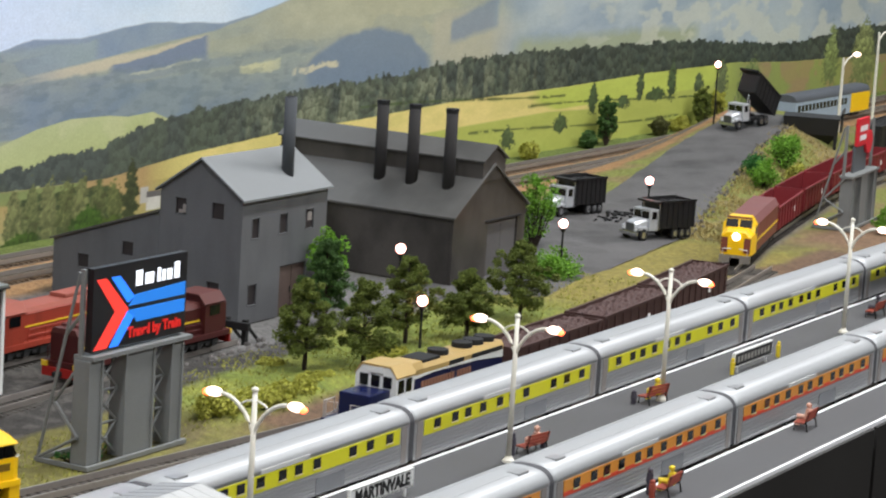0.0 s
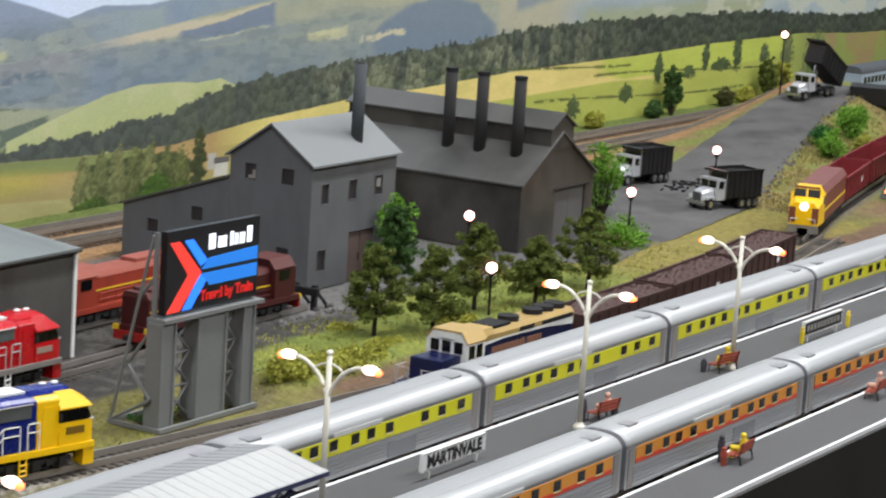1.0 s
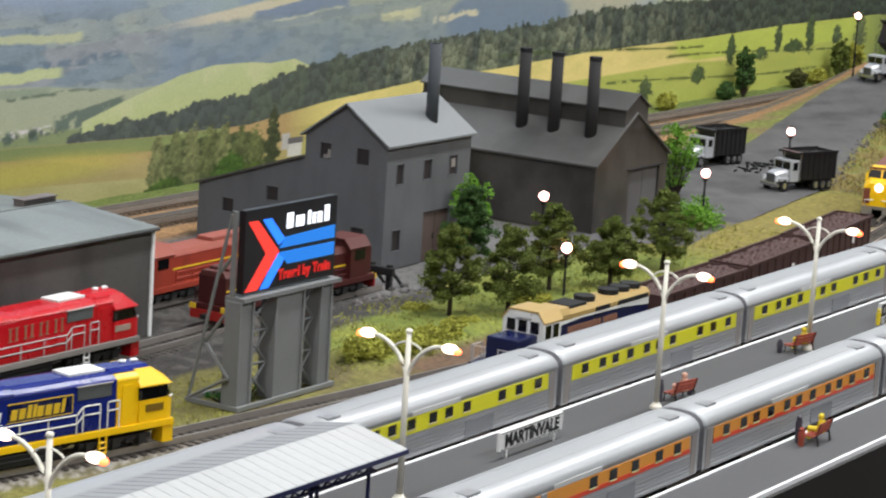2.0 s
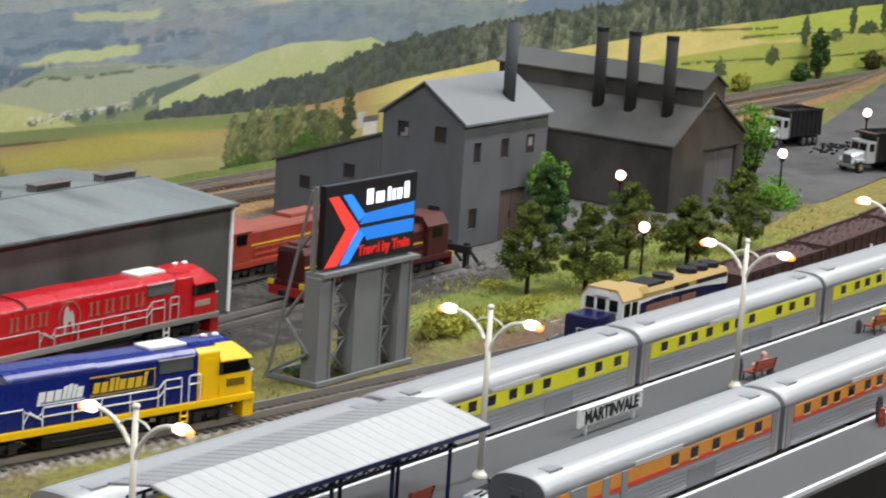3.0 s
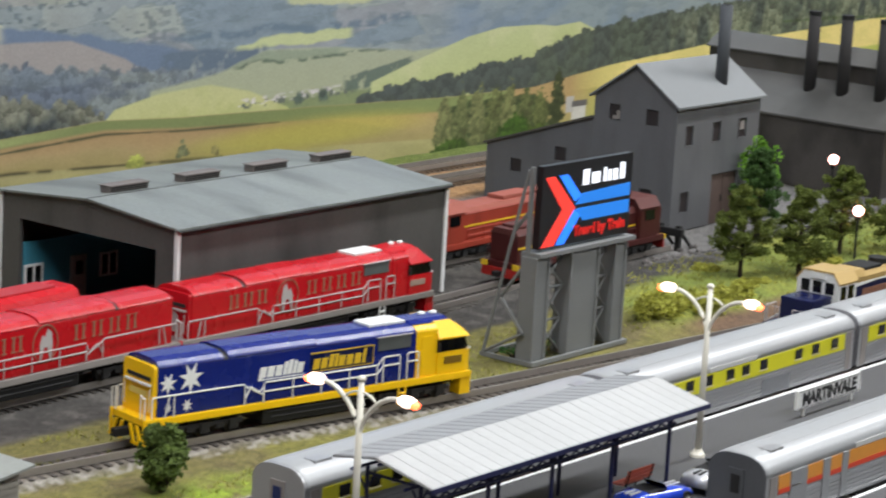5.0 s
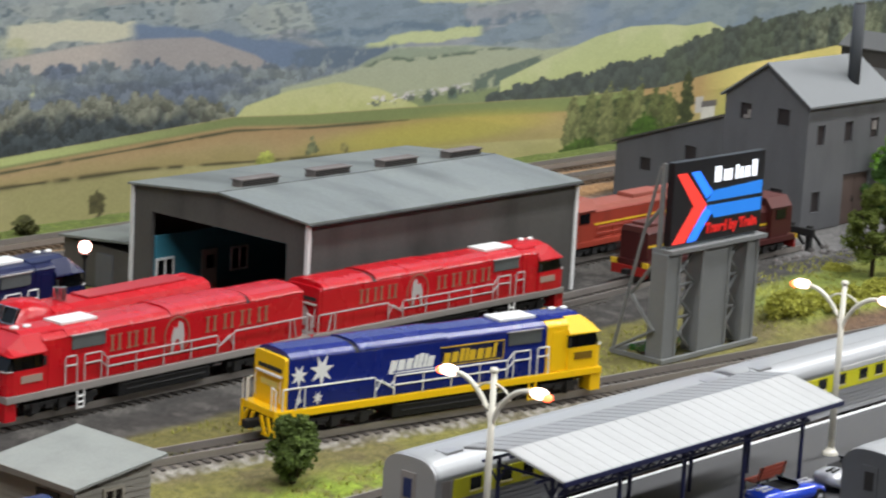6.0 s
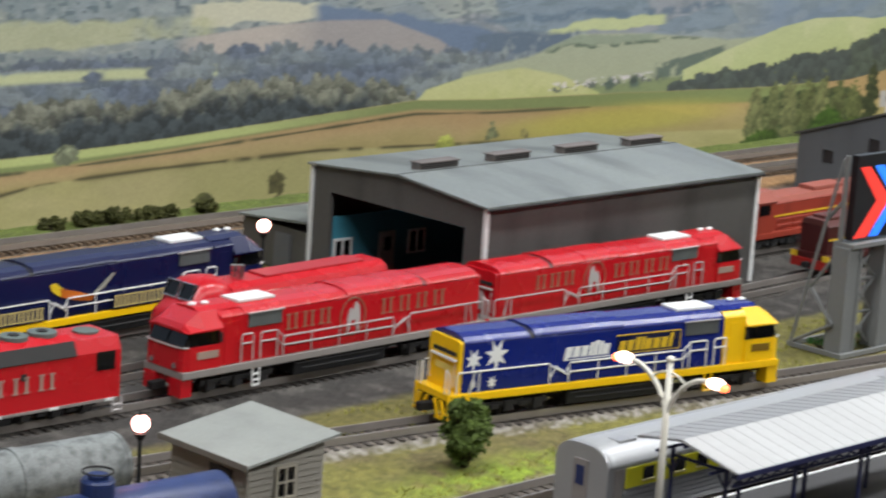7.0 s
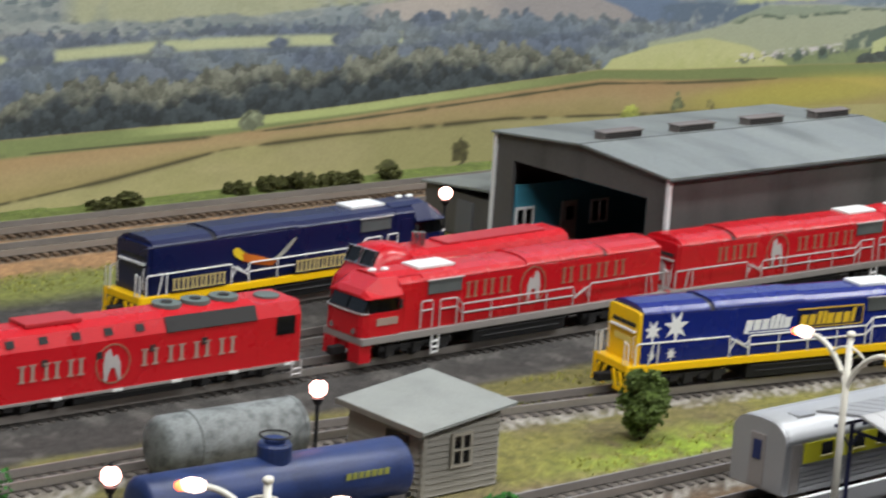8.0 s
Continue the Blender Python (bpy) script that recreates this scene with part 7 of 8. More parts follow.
lettering("yellow_marking", [0.0035] * 7, 0.030, 0.0262, 0.0030, -0.0139, mat("faded yellow marking", (150, 152, 70), 0.6), tw)
part("underframe", boxes((-0.071, 0.071, -0.0090, 0.0090, 0.0110, 0.0135)), DARK, tw)
for e in (-1, 1):
    bg = part("bogie", boxes((e * 0.052 - 0.014, e * 0.052 + 0.014, -0.0130, 0.0130, 0.0075, 0.0110)), DARK, tw)
    bm = bmesh.new()
    for dx in (-0.010, 0.010):
        for s in (-1, 1):
            disc(bm, (e * 0.052 + dx, s * 0.0085, 0.0110), (0, 1, 0), 0.0050, 0.0025)
    part("wheels", bm, STEEL, bg)

def sports_car(label, paint, stripe, at, turn):
    th = thing("sports_car", label, "car", at, turn)
    rings = []
    for x, w, lo, hi in ((-0.0245, 0.0070, 0.0045, 0.0085), (-0.022, 0.0098, 0.0028, 0.0100), (-0.012, 0.0104, 0.0024, 0.0108), (-0.002, 0.0098, 0.0024, 0.0100), (0.012, 0.0102, 0.0024, 0.0096), (0.022, 0.0090, 0.0028, 0.0078), (0.0255, 0.0055, 0.0040, 0.0062)):
        rings.append([(x, w * a, lo + (hi - lo) * b) for a, b in ((-0.85, 0), (0.85, 0), (1, 0.45), (0.82, 0.9), (0.35, 1), (-0.35, 1), (-0.82, 0.9), (-1, 0.45))])
    bd = part("body", loft(rings), paint, th, "glossy curved body", True)
    for y in (-0.0022, 0.0010):
        part("stripe", boxes((0.004, 0.019, y, y + 0.0012, 0.0094, 0.0101), (-0.022, -0.014, y, y + 0.0012, 0.0101, 0.0110)), stripe, bd)
    part("cockpit", boxes((-0.012, 0.001, -0.0068, 0.0068, 0.0098, 0.0108)), BLACK, bd)
    part("windscreen", loft([[(0.002, y, 0.0102), (0.0026, y, 0.0102), (-0.0004, y, 0.0138), (-0.001, y, 0.0138)] for y in (-0.0068, 0.0068)]), GLASS, bd)
    for x in (-0.0145, 0.0150):
        for s in (-1, 1):
            wh = part("wheel", disc(bmesh.new(), (x, s * 0.0092, 0.0038), (0, 1, 0), 0.0038, 0.0026, 16), BLACK, th)
            part("rim", disc(bmesh.new(), (x, s * 0.0106, 0.0038), (0, 1, 0), 0.0023, 0.0006, 12), CHROME, wh)
    return th


sports_car("glossy silver-white open sports car with dark stripes parked on the platform", mat("car silver", (206, 208, 212), 0.2, 0.2, coat=0.5), BLACK, (1.089, 0.7690, PZ), 4)
sports_car("glossy blue open sports car with white stripes parked on the platform", mat("car blue", (30, 66, 190), 0.2, coat=0.5), WHITE, (1.031, 0.7700, PZ), -4)


# ---- trucks ----
def dump_truck(at, turn, lift=0.0, tilt=0.0):
    th = thing("dump_truck", "white-cabbed dump truck with tall black tipper bin" if not lift else "white-cabbed dump truck with its black bin raised", "truck", at, turn, group="tipper trucks at the works")
    th.matrix_basis = pose(*at, 0, tilt, turn)
    part("chassis", boxes((-0.046, 0.044, -0.0045, 0.0045, 0.0058, 0.0092)), DARK, th)
    part("bonnet", loft([[(x, y * w, z) for y, z in ((-1, 0.0075), (1, 0.0075), (1, 0.0165 + d), (0.7, 0.0185 + d), (-0.7, 0.0185 + d), (-1, 0.0165 + d))] for x, w, d in ((0.0262, 0.0092, 0.0012), (0.040, 0.0082, -0.0008), (0.0445, 0.0074, -0.0022))]), TRUCK_W, th, "white sloping bonnet")
    cb = part("cab", bevelled(0.0012, (0.0115, 0.0260, -0.0122, 0.0122, 0.0085, 0.0284)), TRUCK_W, th, "white cab")
    part("windscreen", boxes((0.0258, 0.0264, -0.0105, -0.0006, 0.0198, 0.0264), (0.0258, 0.0264, 0.0006, 0.0105, 0.0198, 0.0264)), GLASS, cb)
    part("side_window", boxes((0.0150, 0.0225, -0.0126, -0.0121, 0.0195, 0.0262)), GLASS, cb)
    part("side_window", boxes((0.0150, 0.0225, 0.0121, 0.0126, 0.0195, 0.0262)), GLASS, cb)
    part("grille", boxes((0.0444, 0.0451, -0.0056, 0.0056, 0.0075, 0.0155)), mat("grey truck grille", (96, 98, 102), 0.35, 0.6, vary=0.3, grain=2500), th, "grey metal grille")
    part("bumper", bevelled(0.0005, (0.0450, 0.0470, -0.0125, 0.0125, 0.0045, 0.0080)), CHROME, th, "bright bumper")
    for s in (-1, 1):
        part("headlight", disc(bmesh.new(), (0.0446, s * 0.0085, 0.0105), (1, 0, 0), 0.0017, 0.001, 12), LETTER_W, th)
        part("mudguard", bevelled(0.0010, (0.0285, 0.0435, min(s * 0.0080, s * 0.0128), max(s * 0.0080, s * 0.0128), 0.0098, 0.0128)), TRUCK_W, th)
        part("exhaust_stack", tubes(0.0009, [(0.0095, s * 0.0118, 0.0095), (0.0095, s * 0.0118, 0.0330)], seg=8), CHROME, th)
        for x in (0.0360, -0.0180, -0.0300, -0.0410)[: 4 if not lift else 3]:
            wh = part("wheel", disc(bmesh.new(), (x, s * 0.0110, 0.0056), (0, 1, 0), 0.0056, 0.0038, 18), BLACK, th)
            part("rim", disc(bmesh.new(), (x, s * 0.0131, 0.0056), (0, 1, 0), 0.0032, 0.0006, 12), CHROME, wh)
    bn = part("tipper_bin", boxes((-0.0488, 0.0083, -0.0128, 0.0128, 0.0105, 0.0118)), BIN, th, "tall black steel bin")
    for pname, x0, x1, y0, y1 in (("side_panel", -0.0500, 0.0095, -0.0140, -0.0129), ("side_panel", -0.0500, 0.0095, 0.0129, 0.0140), ("headboard", 0.0084, 0.0095, -0.0128, 0.0128), ("tailgate", -0.0500, -0.0489, -0.0128, 0.0128)):
        part(pname, boxes((x0, x1, y0, y1, 0.0105, 0.0355)), BIN, bn)
    part("cab_guard", boxes((0.0096, 0.0180, -0.0140, 0.0140, 0.0335, 0.0355)), BIN, bn)
    for j in range(7):
        x = -0.047 + 0.009 * j
        for y in (-0.0148, 0.0140):
            part("bin_rib", boxes((x - 0.0006, x + 0.0006, y, y + 0.0008, 0.0115, 0.0345)), BIN, bn)
    part("bin_rim", boxes((-0.0505, 0.0100, -0.0150, -0.0140, 0.0340, 0.0362), (-0.0505, 0.0100, 0.0140, 0.0150, 0.0340, 0.0362)), BIN, bn)
    if lift:
        bn.matrix_basis = Matrix.Translation((-0.048, 0, 0.0105)) @ pose(0, 0, 0, 0, -lift, 0) @ Matrix.Translation((0.048, 0, -0.0105))
        part("hoist", tubes(0.0016, [(0.006, 0, 0.008), (-0.006, 0, 0.036)], seg=8), CHROME, th)
    else:
        bm = bmesh.new()
        bmesh.ops.create_grid(bm, x_segments=24, y_segments=12, size=1)
        for v in bm.verts:
            v.co = Vector((-0.02025 + v.co.x * 0.0284, v.co.y * 0.0127, 0.0315 + 0.004 * noise.noise(v.co * 7) + 0.0016 * (1 - v.co.y**2)))
        part("coal_load", bm, COAL, bn)
    th.matrix_basis = th.matrix_basis @ Matrix.Diagonal((0.80, 1.06, 1.12, 1))
    return th


dump_truck((2.392, 1.1600, 0.0009), 158.0)
dump_truck((2.462, 1.2950, 0.0009), 165.0)
dump_truck((3.075, 1.3600, 0.0430), 163.0, 31.0, 4.5)

# ---- asphalt apron and tipping road ----
ROAD = mat("worn asphalt", (88, 86, 86), 0.8, vary=0.34, scale=22, grain=700, bump=0.9, soot=0.4, streak=(22, 22, 22))


def ribbon(name, left, right, material, label, lift=0.0012, steps=60, cols=10):
    bm = bmesh.new()
    la, ra = np.array(left, float), np.array(right, float)
    grid = []
    for i in range(steps + 1):
        u = i / steps
        l0 = [np.interp(u, np.linspace(0, 1, len(la)), la[:, k]) for k in (0, 1)]
        r0 = [np.interp(u, np.linspace(0, 1, len(ra)), ra[:, k]) for k in (0, 1)]
        row = []
        for j in range(cols + 1):
            v = j / cols
            x, y = l0[0] + (r0[0] - l0[0]) * v, l0[1] + (r0[1] - l0[1]) * v
            y += 0.004 * noise.noise((x * 30, y * 30, 1)) * (1 if j in (0, cols) else 0)
            z = float(ground_height(np.array([x]), np.array([y]))[0])
            row.append(bm.verts.new((x, y, max(z, float(ramp_height(np.array([x]), np.array([y]))[0])) + (lift if 0 < j < cols else lift * 0.2))))
        grid.append(row)
    for a, b in zip(grid, grid[1:]):
        for j in range(cols):
            bm.faces.new((a[j], a[j + 1], b[j + 1], b[j]))
    bmesh.ops.recalc_face_normals(bm, faces=bm.faces)
    return tagged(part(name, bm, material, None, "", True), label, "road", kind="structure")


ribbon("road", [(1.90, 1.165), (2.12, 1.31), (2.40, 1.345), (2.62, 1.335), (2.95, 1.392), (3.17, 1.415)], [(1.98, 1.07), (2.10, 1.092), (2.24, 1.118), (2.42, 1.142), (2.68, 1.225), (2.97, 1.300), (3.18, 1.330)], ROAD, "worn dark grey asphalt yard and ramp road")
bm = bmesh.new()
for k in range(70):
    x, y = 2.50 + random.gauss(0, 0.028), 1.252 + random.gauss(0, 0.007)
    r = random.uniform(0.0007, 0.0019)
    box(bm, x - r, x + r * 0.8, y - r, y + r, 0.001, 0.002 + r * 0.7)
edge_stones = bmesh.new()
stone_rng = random.Random(77)
for k in range(190):
    u = stone_rng.random()
    x = 2.44 + 0.72 * u
    y = float(np.interp(x, (2.42, 2.68, 2.97, 3.18), (1.142, 1.225, 1.300, 1.330))) - 0.003 + stone_rng.gauss(0, 0.0035)
    r = stone_rng.uniform(0.0010, 0.0032)
    z = float(ground_height(np.array([x]), np.array([y]))[0])
    bmesh.ops.create_icosphere(edge_stones, subdivisions=1, radius=1.0, matrix=Matrix.Translation((x, y, z + r * 0.3)) @ Euler((stone_rng.uniform(0, 3), stone_rng.uniform(0, 3), 0)).to_matrix().to_4x4() @ Matrix.Diagonal((r * 1.3, r, r * 0.7, 1)))
tagged(part("road_edge_stones", edge_stones, mat("road edge stone", (92, 88, 84), 0.9, vary=0.3, island=0.5)), "loose grey stones along the ramp road's edge", "stones", kind="stuff")
tagged(part("spilled_coal", bm, COAL), "scatter of black coal lumps spilled on the asphalt", "coal", kind="stuff")


# ---- lamps ----
def platform_lamp(at, turn=0.0):
    th = thing("street_lamp", "cream double-armed platform lamp with glowing heads", "lamp", at, turn, group="platform lamps")
    part("base", loft([[(r * math.cos(a), r * math.sin(a), z) for a in (2 * math.pi * j / 16 for j in range(16))] for z, r in ((0, 0.0042), (0.0015, 0.0040), (0.0030, 0.0026), (0.004, 0.0022))]), CREAM, th)
    part("post", tube(bmesh.new(), ((0, 0, 0.003), (0, 0, 0.0955)), 0.0019, 12, 0.0014), CREAM, th, "slim cream post", True)
    part("finial", ball(0.0021, (0, 0, 0.0958), (1, 1, 0.8)), CREAM, th)
    for s in (-1, 1):
        arm = part("arm", tube(bmesh.new(), [(s * (0.022 * (1 - math.cos(a)) ** 0.8), 0, 0.0690 + 0.0215 * math.sin(a)) for a in (math.pi / 2 * j / 10 for j in range(11))] + [(s * 0.0245, 0, 0.0908)], 0.0012, 8), CREAM, th, "curved arm", True)
        part("brace", tube(bmesh.new(), [(s * 0.0098 * math.sin(a), 0, 0.0835 + 0.0062 * math.cos(a)) for a in (math.pi / 2 * j / 6 for j in range(7))], 0.0006, 6), CREAM, arm)
        hd = part("lamp_head", ball(0.0036, (s * 0.0268, 0, 0.0905), (1.45, 0.95, 0.78)), BULB, arm, "glowing pear-shaped lamp head", True)
        # An added glowing ball gives the head its orange lens halo.
        part("halo_tip", ball(0.0025, (s * 0.0312, 0, 0.0897), (1.1, 0.95, 0.8)), BULB_HALO, arm, "added orange glowing tip for the lens halo", True)
    return th


lamp0 = platform_lamp((0.8264, 0.7990, PZ), 90)
copy_thing(lamp0, pose(0.4790, 0.7660, PZ - 0.0015, 0, 0, 128))
for x, y in ((1.1283, 0.8058), (1.4240, 0.8040), (1.6620, 0.8075), (2.0117, 0.8052), (2.36, 0.803)):
    copy_thing(lamp0, pose(x, y, PZ, 0, 0, 90))


def globe_lamp(at, height=0.056):
    th = thing("globe_lamp", "black post lamp with a lit white globe", "lamp", at, 0, group="yard globe lamps")
    part("post", tube(bmesh.new(), ((0, 0, -0.002), (0, 0, height - 0.005)), 0.0012, 10, 0.0009), BLACK, th)
    part("collar", tube(bmesh.new(), ((0, 0, height - 0.0075), (0, 0, height - 0.0045)), 0.0016, 12, 0.0030), BLACK, th)
    part("globe", ball(0.0042, (0, 0, height)), BULB_PINK, th, "glowing white globe", True)
    part("cap", tube(bmesh.new(), ((0, 0, height + 0.0042), (0, 0, height + 0.0058)), 0.0018, 10, 0.0006), BLACK, th)
    return th


for x, y, z in ((0.6700, 0.9780, 0.0), (0.5170, 0.9185, 0.0), (1.0110, 1.2850, 0.0), (2.0790, 1.1075, 0.0), (1.8420, 1.1385, 0.0), (1.7080, 1.0376, -0.012), (2.4100, 1.1790, 0.0)):
    globe_lamp((x, y, z))
globe_lamp((3.075, 1.405, 0.04), 0.078)


# ---- the big sign on its trestle ----
def trestle(name, label, at, turn, h=0.0592, k=1.0):
    """Three box columns with lattice between them, a beam at height h and leaning stays behind."""
    th = thing(name, label, "billboard", at, turn)
    d = -0.004 * (h > 0.06)
    for x0, x1 in ((-0.0530, -0.0385), (-0.0125, 0.0190), (0.0395, 0.0520)):
        part("column", bevelled(0.0005, (x0 * k + d, x1 * k + d, -0.0060, 0.0060, 0.0015, h - 0.0027)), TOWER, th, "grey box column")
        part("column_flange", boxes((x0 * k + d - 0.0007, x0 * k + d + 0.0010, -0.0072, -0.0061, 0.0030, h - 0.0027), (x1 * k + d - 0.0010, x1 * k + d + 0.0007, -0.0072, -0.0061, 0.0030, h - 0.0027)), TOWER, th)
    part("beam", boxes((-0.0560 * k, 0.0560 * k, -0.0085, 0.0070, h - 0.0026, h)), TOWER, th)
    part("base_frame", boxes((-0.0560 * k + d, 0.0560 * k + d, -0.0098, -0.0073, 0, 0.0028), (-0.0560 * k + d, 0.0560 * k + d, 0.030, 0.0325, 0, 0.0028), (-0.0560 * k + d, -0.0535 * k + d, -0.0072, 0.030, 0, 0.0028), (0.0535 * k + d, 0.0560 * k + d, -0.0072, 0.030, 0, 0.0028)), TOWER, th)
    for x0, x1 in ((-0.0385, -0.0125), (0.0190, 0.0395)):
        n = 3 if h > 0.06 else 2
        for j in range(n):
            z0, z1 = 0.004 + (h - 0.008) * j / n, 0.004 + (h - 0.008) * (j + 1) / n
            part("cross_brace", tubes(0.0009, [(x0 * k + d, 0, z0), (x1 * k + d, 0, z1)], [(x0 * k + d, 0, z1), (x1 * k + d, 0, z0)], [(x0 * k + d, 0, z1), (x1 * k + d, 0, z1)], seg=6), TOWER, th)
    for x in (-0.0545 * k, 0.0545 * k):
        part("back_stay", tubes(0.0012, [(x + d, 0.031, 0.001), (x, 0.005, h + 0.052)], [(x, 0.022, h * 0.55), (x, -0.002, h)], [(x + d, 0.0, 0.02), (x, 0.022, h * 0.55)], [(x + d, 0.0, 0.02), (x + d, 0.030, 0.003)], [(x, 0.003, h + 0.026), (x, 0.014, h + 0.012)], seg=6), TOWER, th, "leaning lattice strut")
        part("upright", boxes((x - 0.001, x + 0.001, 0.001, 0.004, h, h + 0.0545)), TOWER, th)
    return th


sg = trestle("advertising_sign", "lit electronic sign with blue and red arrows on a grey trestle", (1.3061, 1.0180, 0.0), -0.4, 0.0722, 0.94)
SW, SB, ST = 0.0495, 0.0740, 0.1275
panel = part("panel", bevelled(0.0006, (-SW, SW, -0.0040, 0.0010, SB, ST)), LED_BLACK, sg, "black display panel")
A = -0.0040


def poly(name, pts, material, label=""):
    bm = bmesh.new()
    slab(bm, [(-SW + 2 * SW * u, SB + (ST - SB) * v) for u, v in pts], A, 0.0004)
    return part(name, bm, material, panel, label)


poly("red_arrow", [(0.03, 0.86), (0.13, 0.86), (0.37, 0.44), (0.15, 0.02), (0.02, 0.02), (0.23, 0.44)], LED_RED, "glowing red arrowhead")
poly("blue_arrow", [(0.18, 0.86), (0.27, 0.86), (0.43, 0.58), (0.36, 0.52)], LED_BLUE, "glowing blue bar")
poly("blue_arrow", [(0.18, 0.02), (0.27, 0.02), (0.43, 0.34), (0.36, 0.42)], LED_BLUE)
poly("blue_band", [(0.44, 0.60), (0.98, 0.635), (0.98, 0.475), (0.37, 0.475)], LED_DIM, "pale blue band")
poly("blue_band", [(0.43, 0.335), (0.37, 0.425), (0.98, 0.425), (0.98, 0.265), (0.46, 0.265)], LED_DIM)
for u, w, h in ((0.44, 0.095, 0.185), (0.54, 0.125, 0.135), (0.67, 0.045, 0.17), (0.72, 0.05, 0.135), (0.775, 0.075, 0.135), (0.855, 0.075, 0.20)):
    poly("lettering_bar", [(u, 0.70), (u + w * 0.72, 0.70), (u + w * 0.72, 0.70 + h), (u, 0.70 + h)], LED_WHITE, "glowing white lettering bar")
text_mesh("slogan_letter", "Travel by Train", 0.0092, Matrix.Translation((0.0155, A - 0.0004, SB + 0.0050)) @ pose(0, 0, 0, 90, 0, 0), LED_DULL, panel, 0.0002, "glowing red slogan")

sg2 = trestle("advertising_sign", "grey trestle carrying a small red and white sign", (2.665, 1.0480, 0.0), 6.0)
part("red_panel", bevelled(0.0006, (-0.022, 0.020, -0.002, 0.002, 0.088, 0.118)), mat("sign red", (206, 30, 46), 0.5), sg2, "red panel")
part("red_disc", disc(bmesh.new(), (0.024, -0.001, 0.090), (0, 1, 0), 0.013, 0.003, 24), mat("sign red", (206, 30, 46)), sg2)
lettering("white_lettering", [0.005] * 6, -0.017, 0.104, 0.006, -0.002, LETTER_W, sg2)
lettering("white_lettering", [0.005] * 5, -0.016, 0.094, 0.006, -0.002, LETTER_W, sg2)
part("grey_panel", boxes((-0.024, 0.026, 0.0005, 0.003, 0.0592, 0.0878)), mat("sign grey", (84, 88, 92), 0.6, vary=0.25, scale=150), sg2)

# ---- station name boards ----
def name_board(at, turn, words):
    th = thing("station_sign", "white station name board with black lettering on two posts", "sign", at, turn, group="station name boards")
    for x in (-0.028, 0.028):
        part("post", boxes((x - 0.0008, x + 0.0008, -0.0008, 0.0008, 0, 0.0060)), WHITE, th)
    bd = part("board", bevelled(0.0003, (-0.0365, 0.0365, -0.0012, 0.0012, 0.0050, 0.0165)), WHITE, th)
    part("dark_field", boxes((-0.0350, 0.0350, -0.0015, -0.0012, 0.0062, 0.0153)) if not words else boxes((-0.0355, 0.0355, -0.0014, -0.0012, 0.0056, 0.0059), (-0.0355, 0.0355, -0.0014, -0.0012, 0.0156, 0.0159)), DARK, bd)
    if words:
        text_mesh("lettering", words, 0.0106, Matrix.Translation((0, -0.0012, 0.0072)) @ pose(0, 0, 0, 90, 0, 0) @ Matrix.Diagonal((1.0, 1, 1, 1)), BLACK, bd, 0.0003, "black capital letters")
    else:
        lettering("lettering", [0.0064] * 10, -0.0315, 0.0085, 0.0046, -0.0015, mat("dull pale marks", (150, 148, 142), 0.6), bd, 0, "faint pale lettering bars", 0.0002, 0.6)
    return th


name_board((1.2770, 0.8110, PZ), 0.0, "MARTINVALE")
name_board((1.8220, 0.8065, PZ), 0.0, "")
for x in (1.785, 1.8745):
    fg = bmesh.new()
    tube(fg, ((x, 0.8065, PZ), (x, 0.8065, PZ + 0.0095)), 0.0016, 10, 0.0020)
    bmesh.ops.create_icosphere(fg, subdivisions=1, radius=0.0017, matrix=Matrix.Translation((x, 0.8065, PZ + 0.0113)))
    tagged(part("figurine", fg, FIG_Y), "tiny plain yellow figurine standing on the platform", "figurine", "platform figurines")

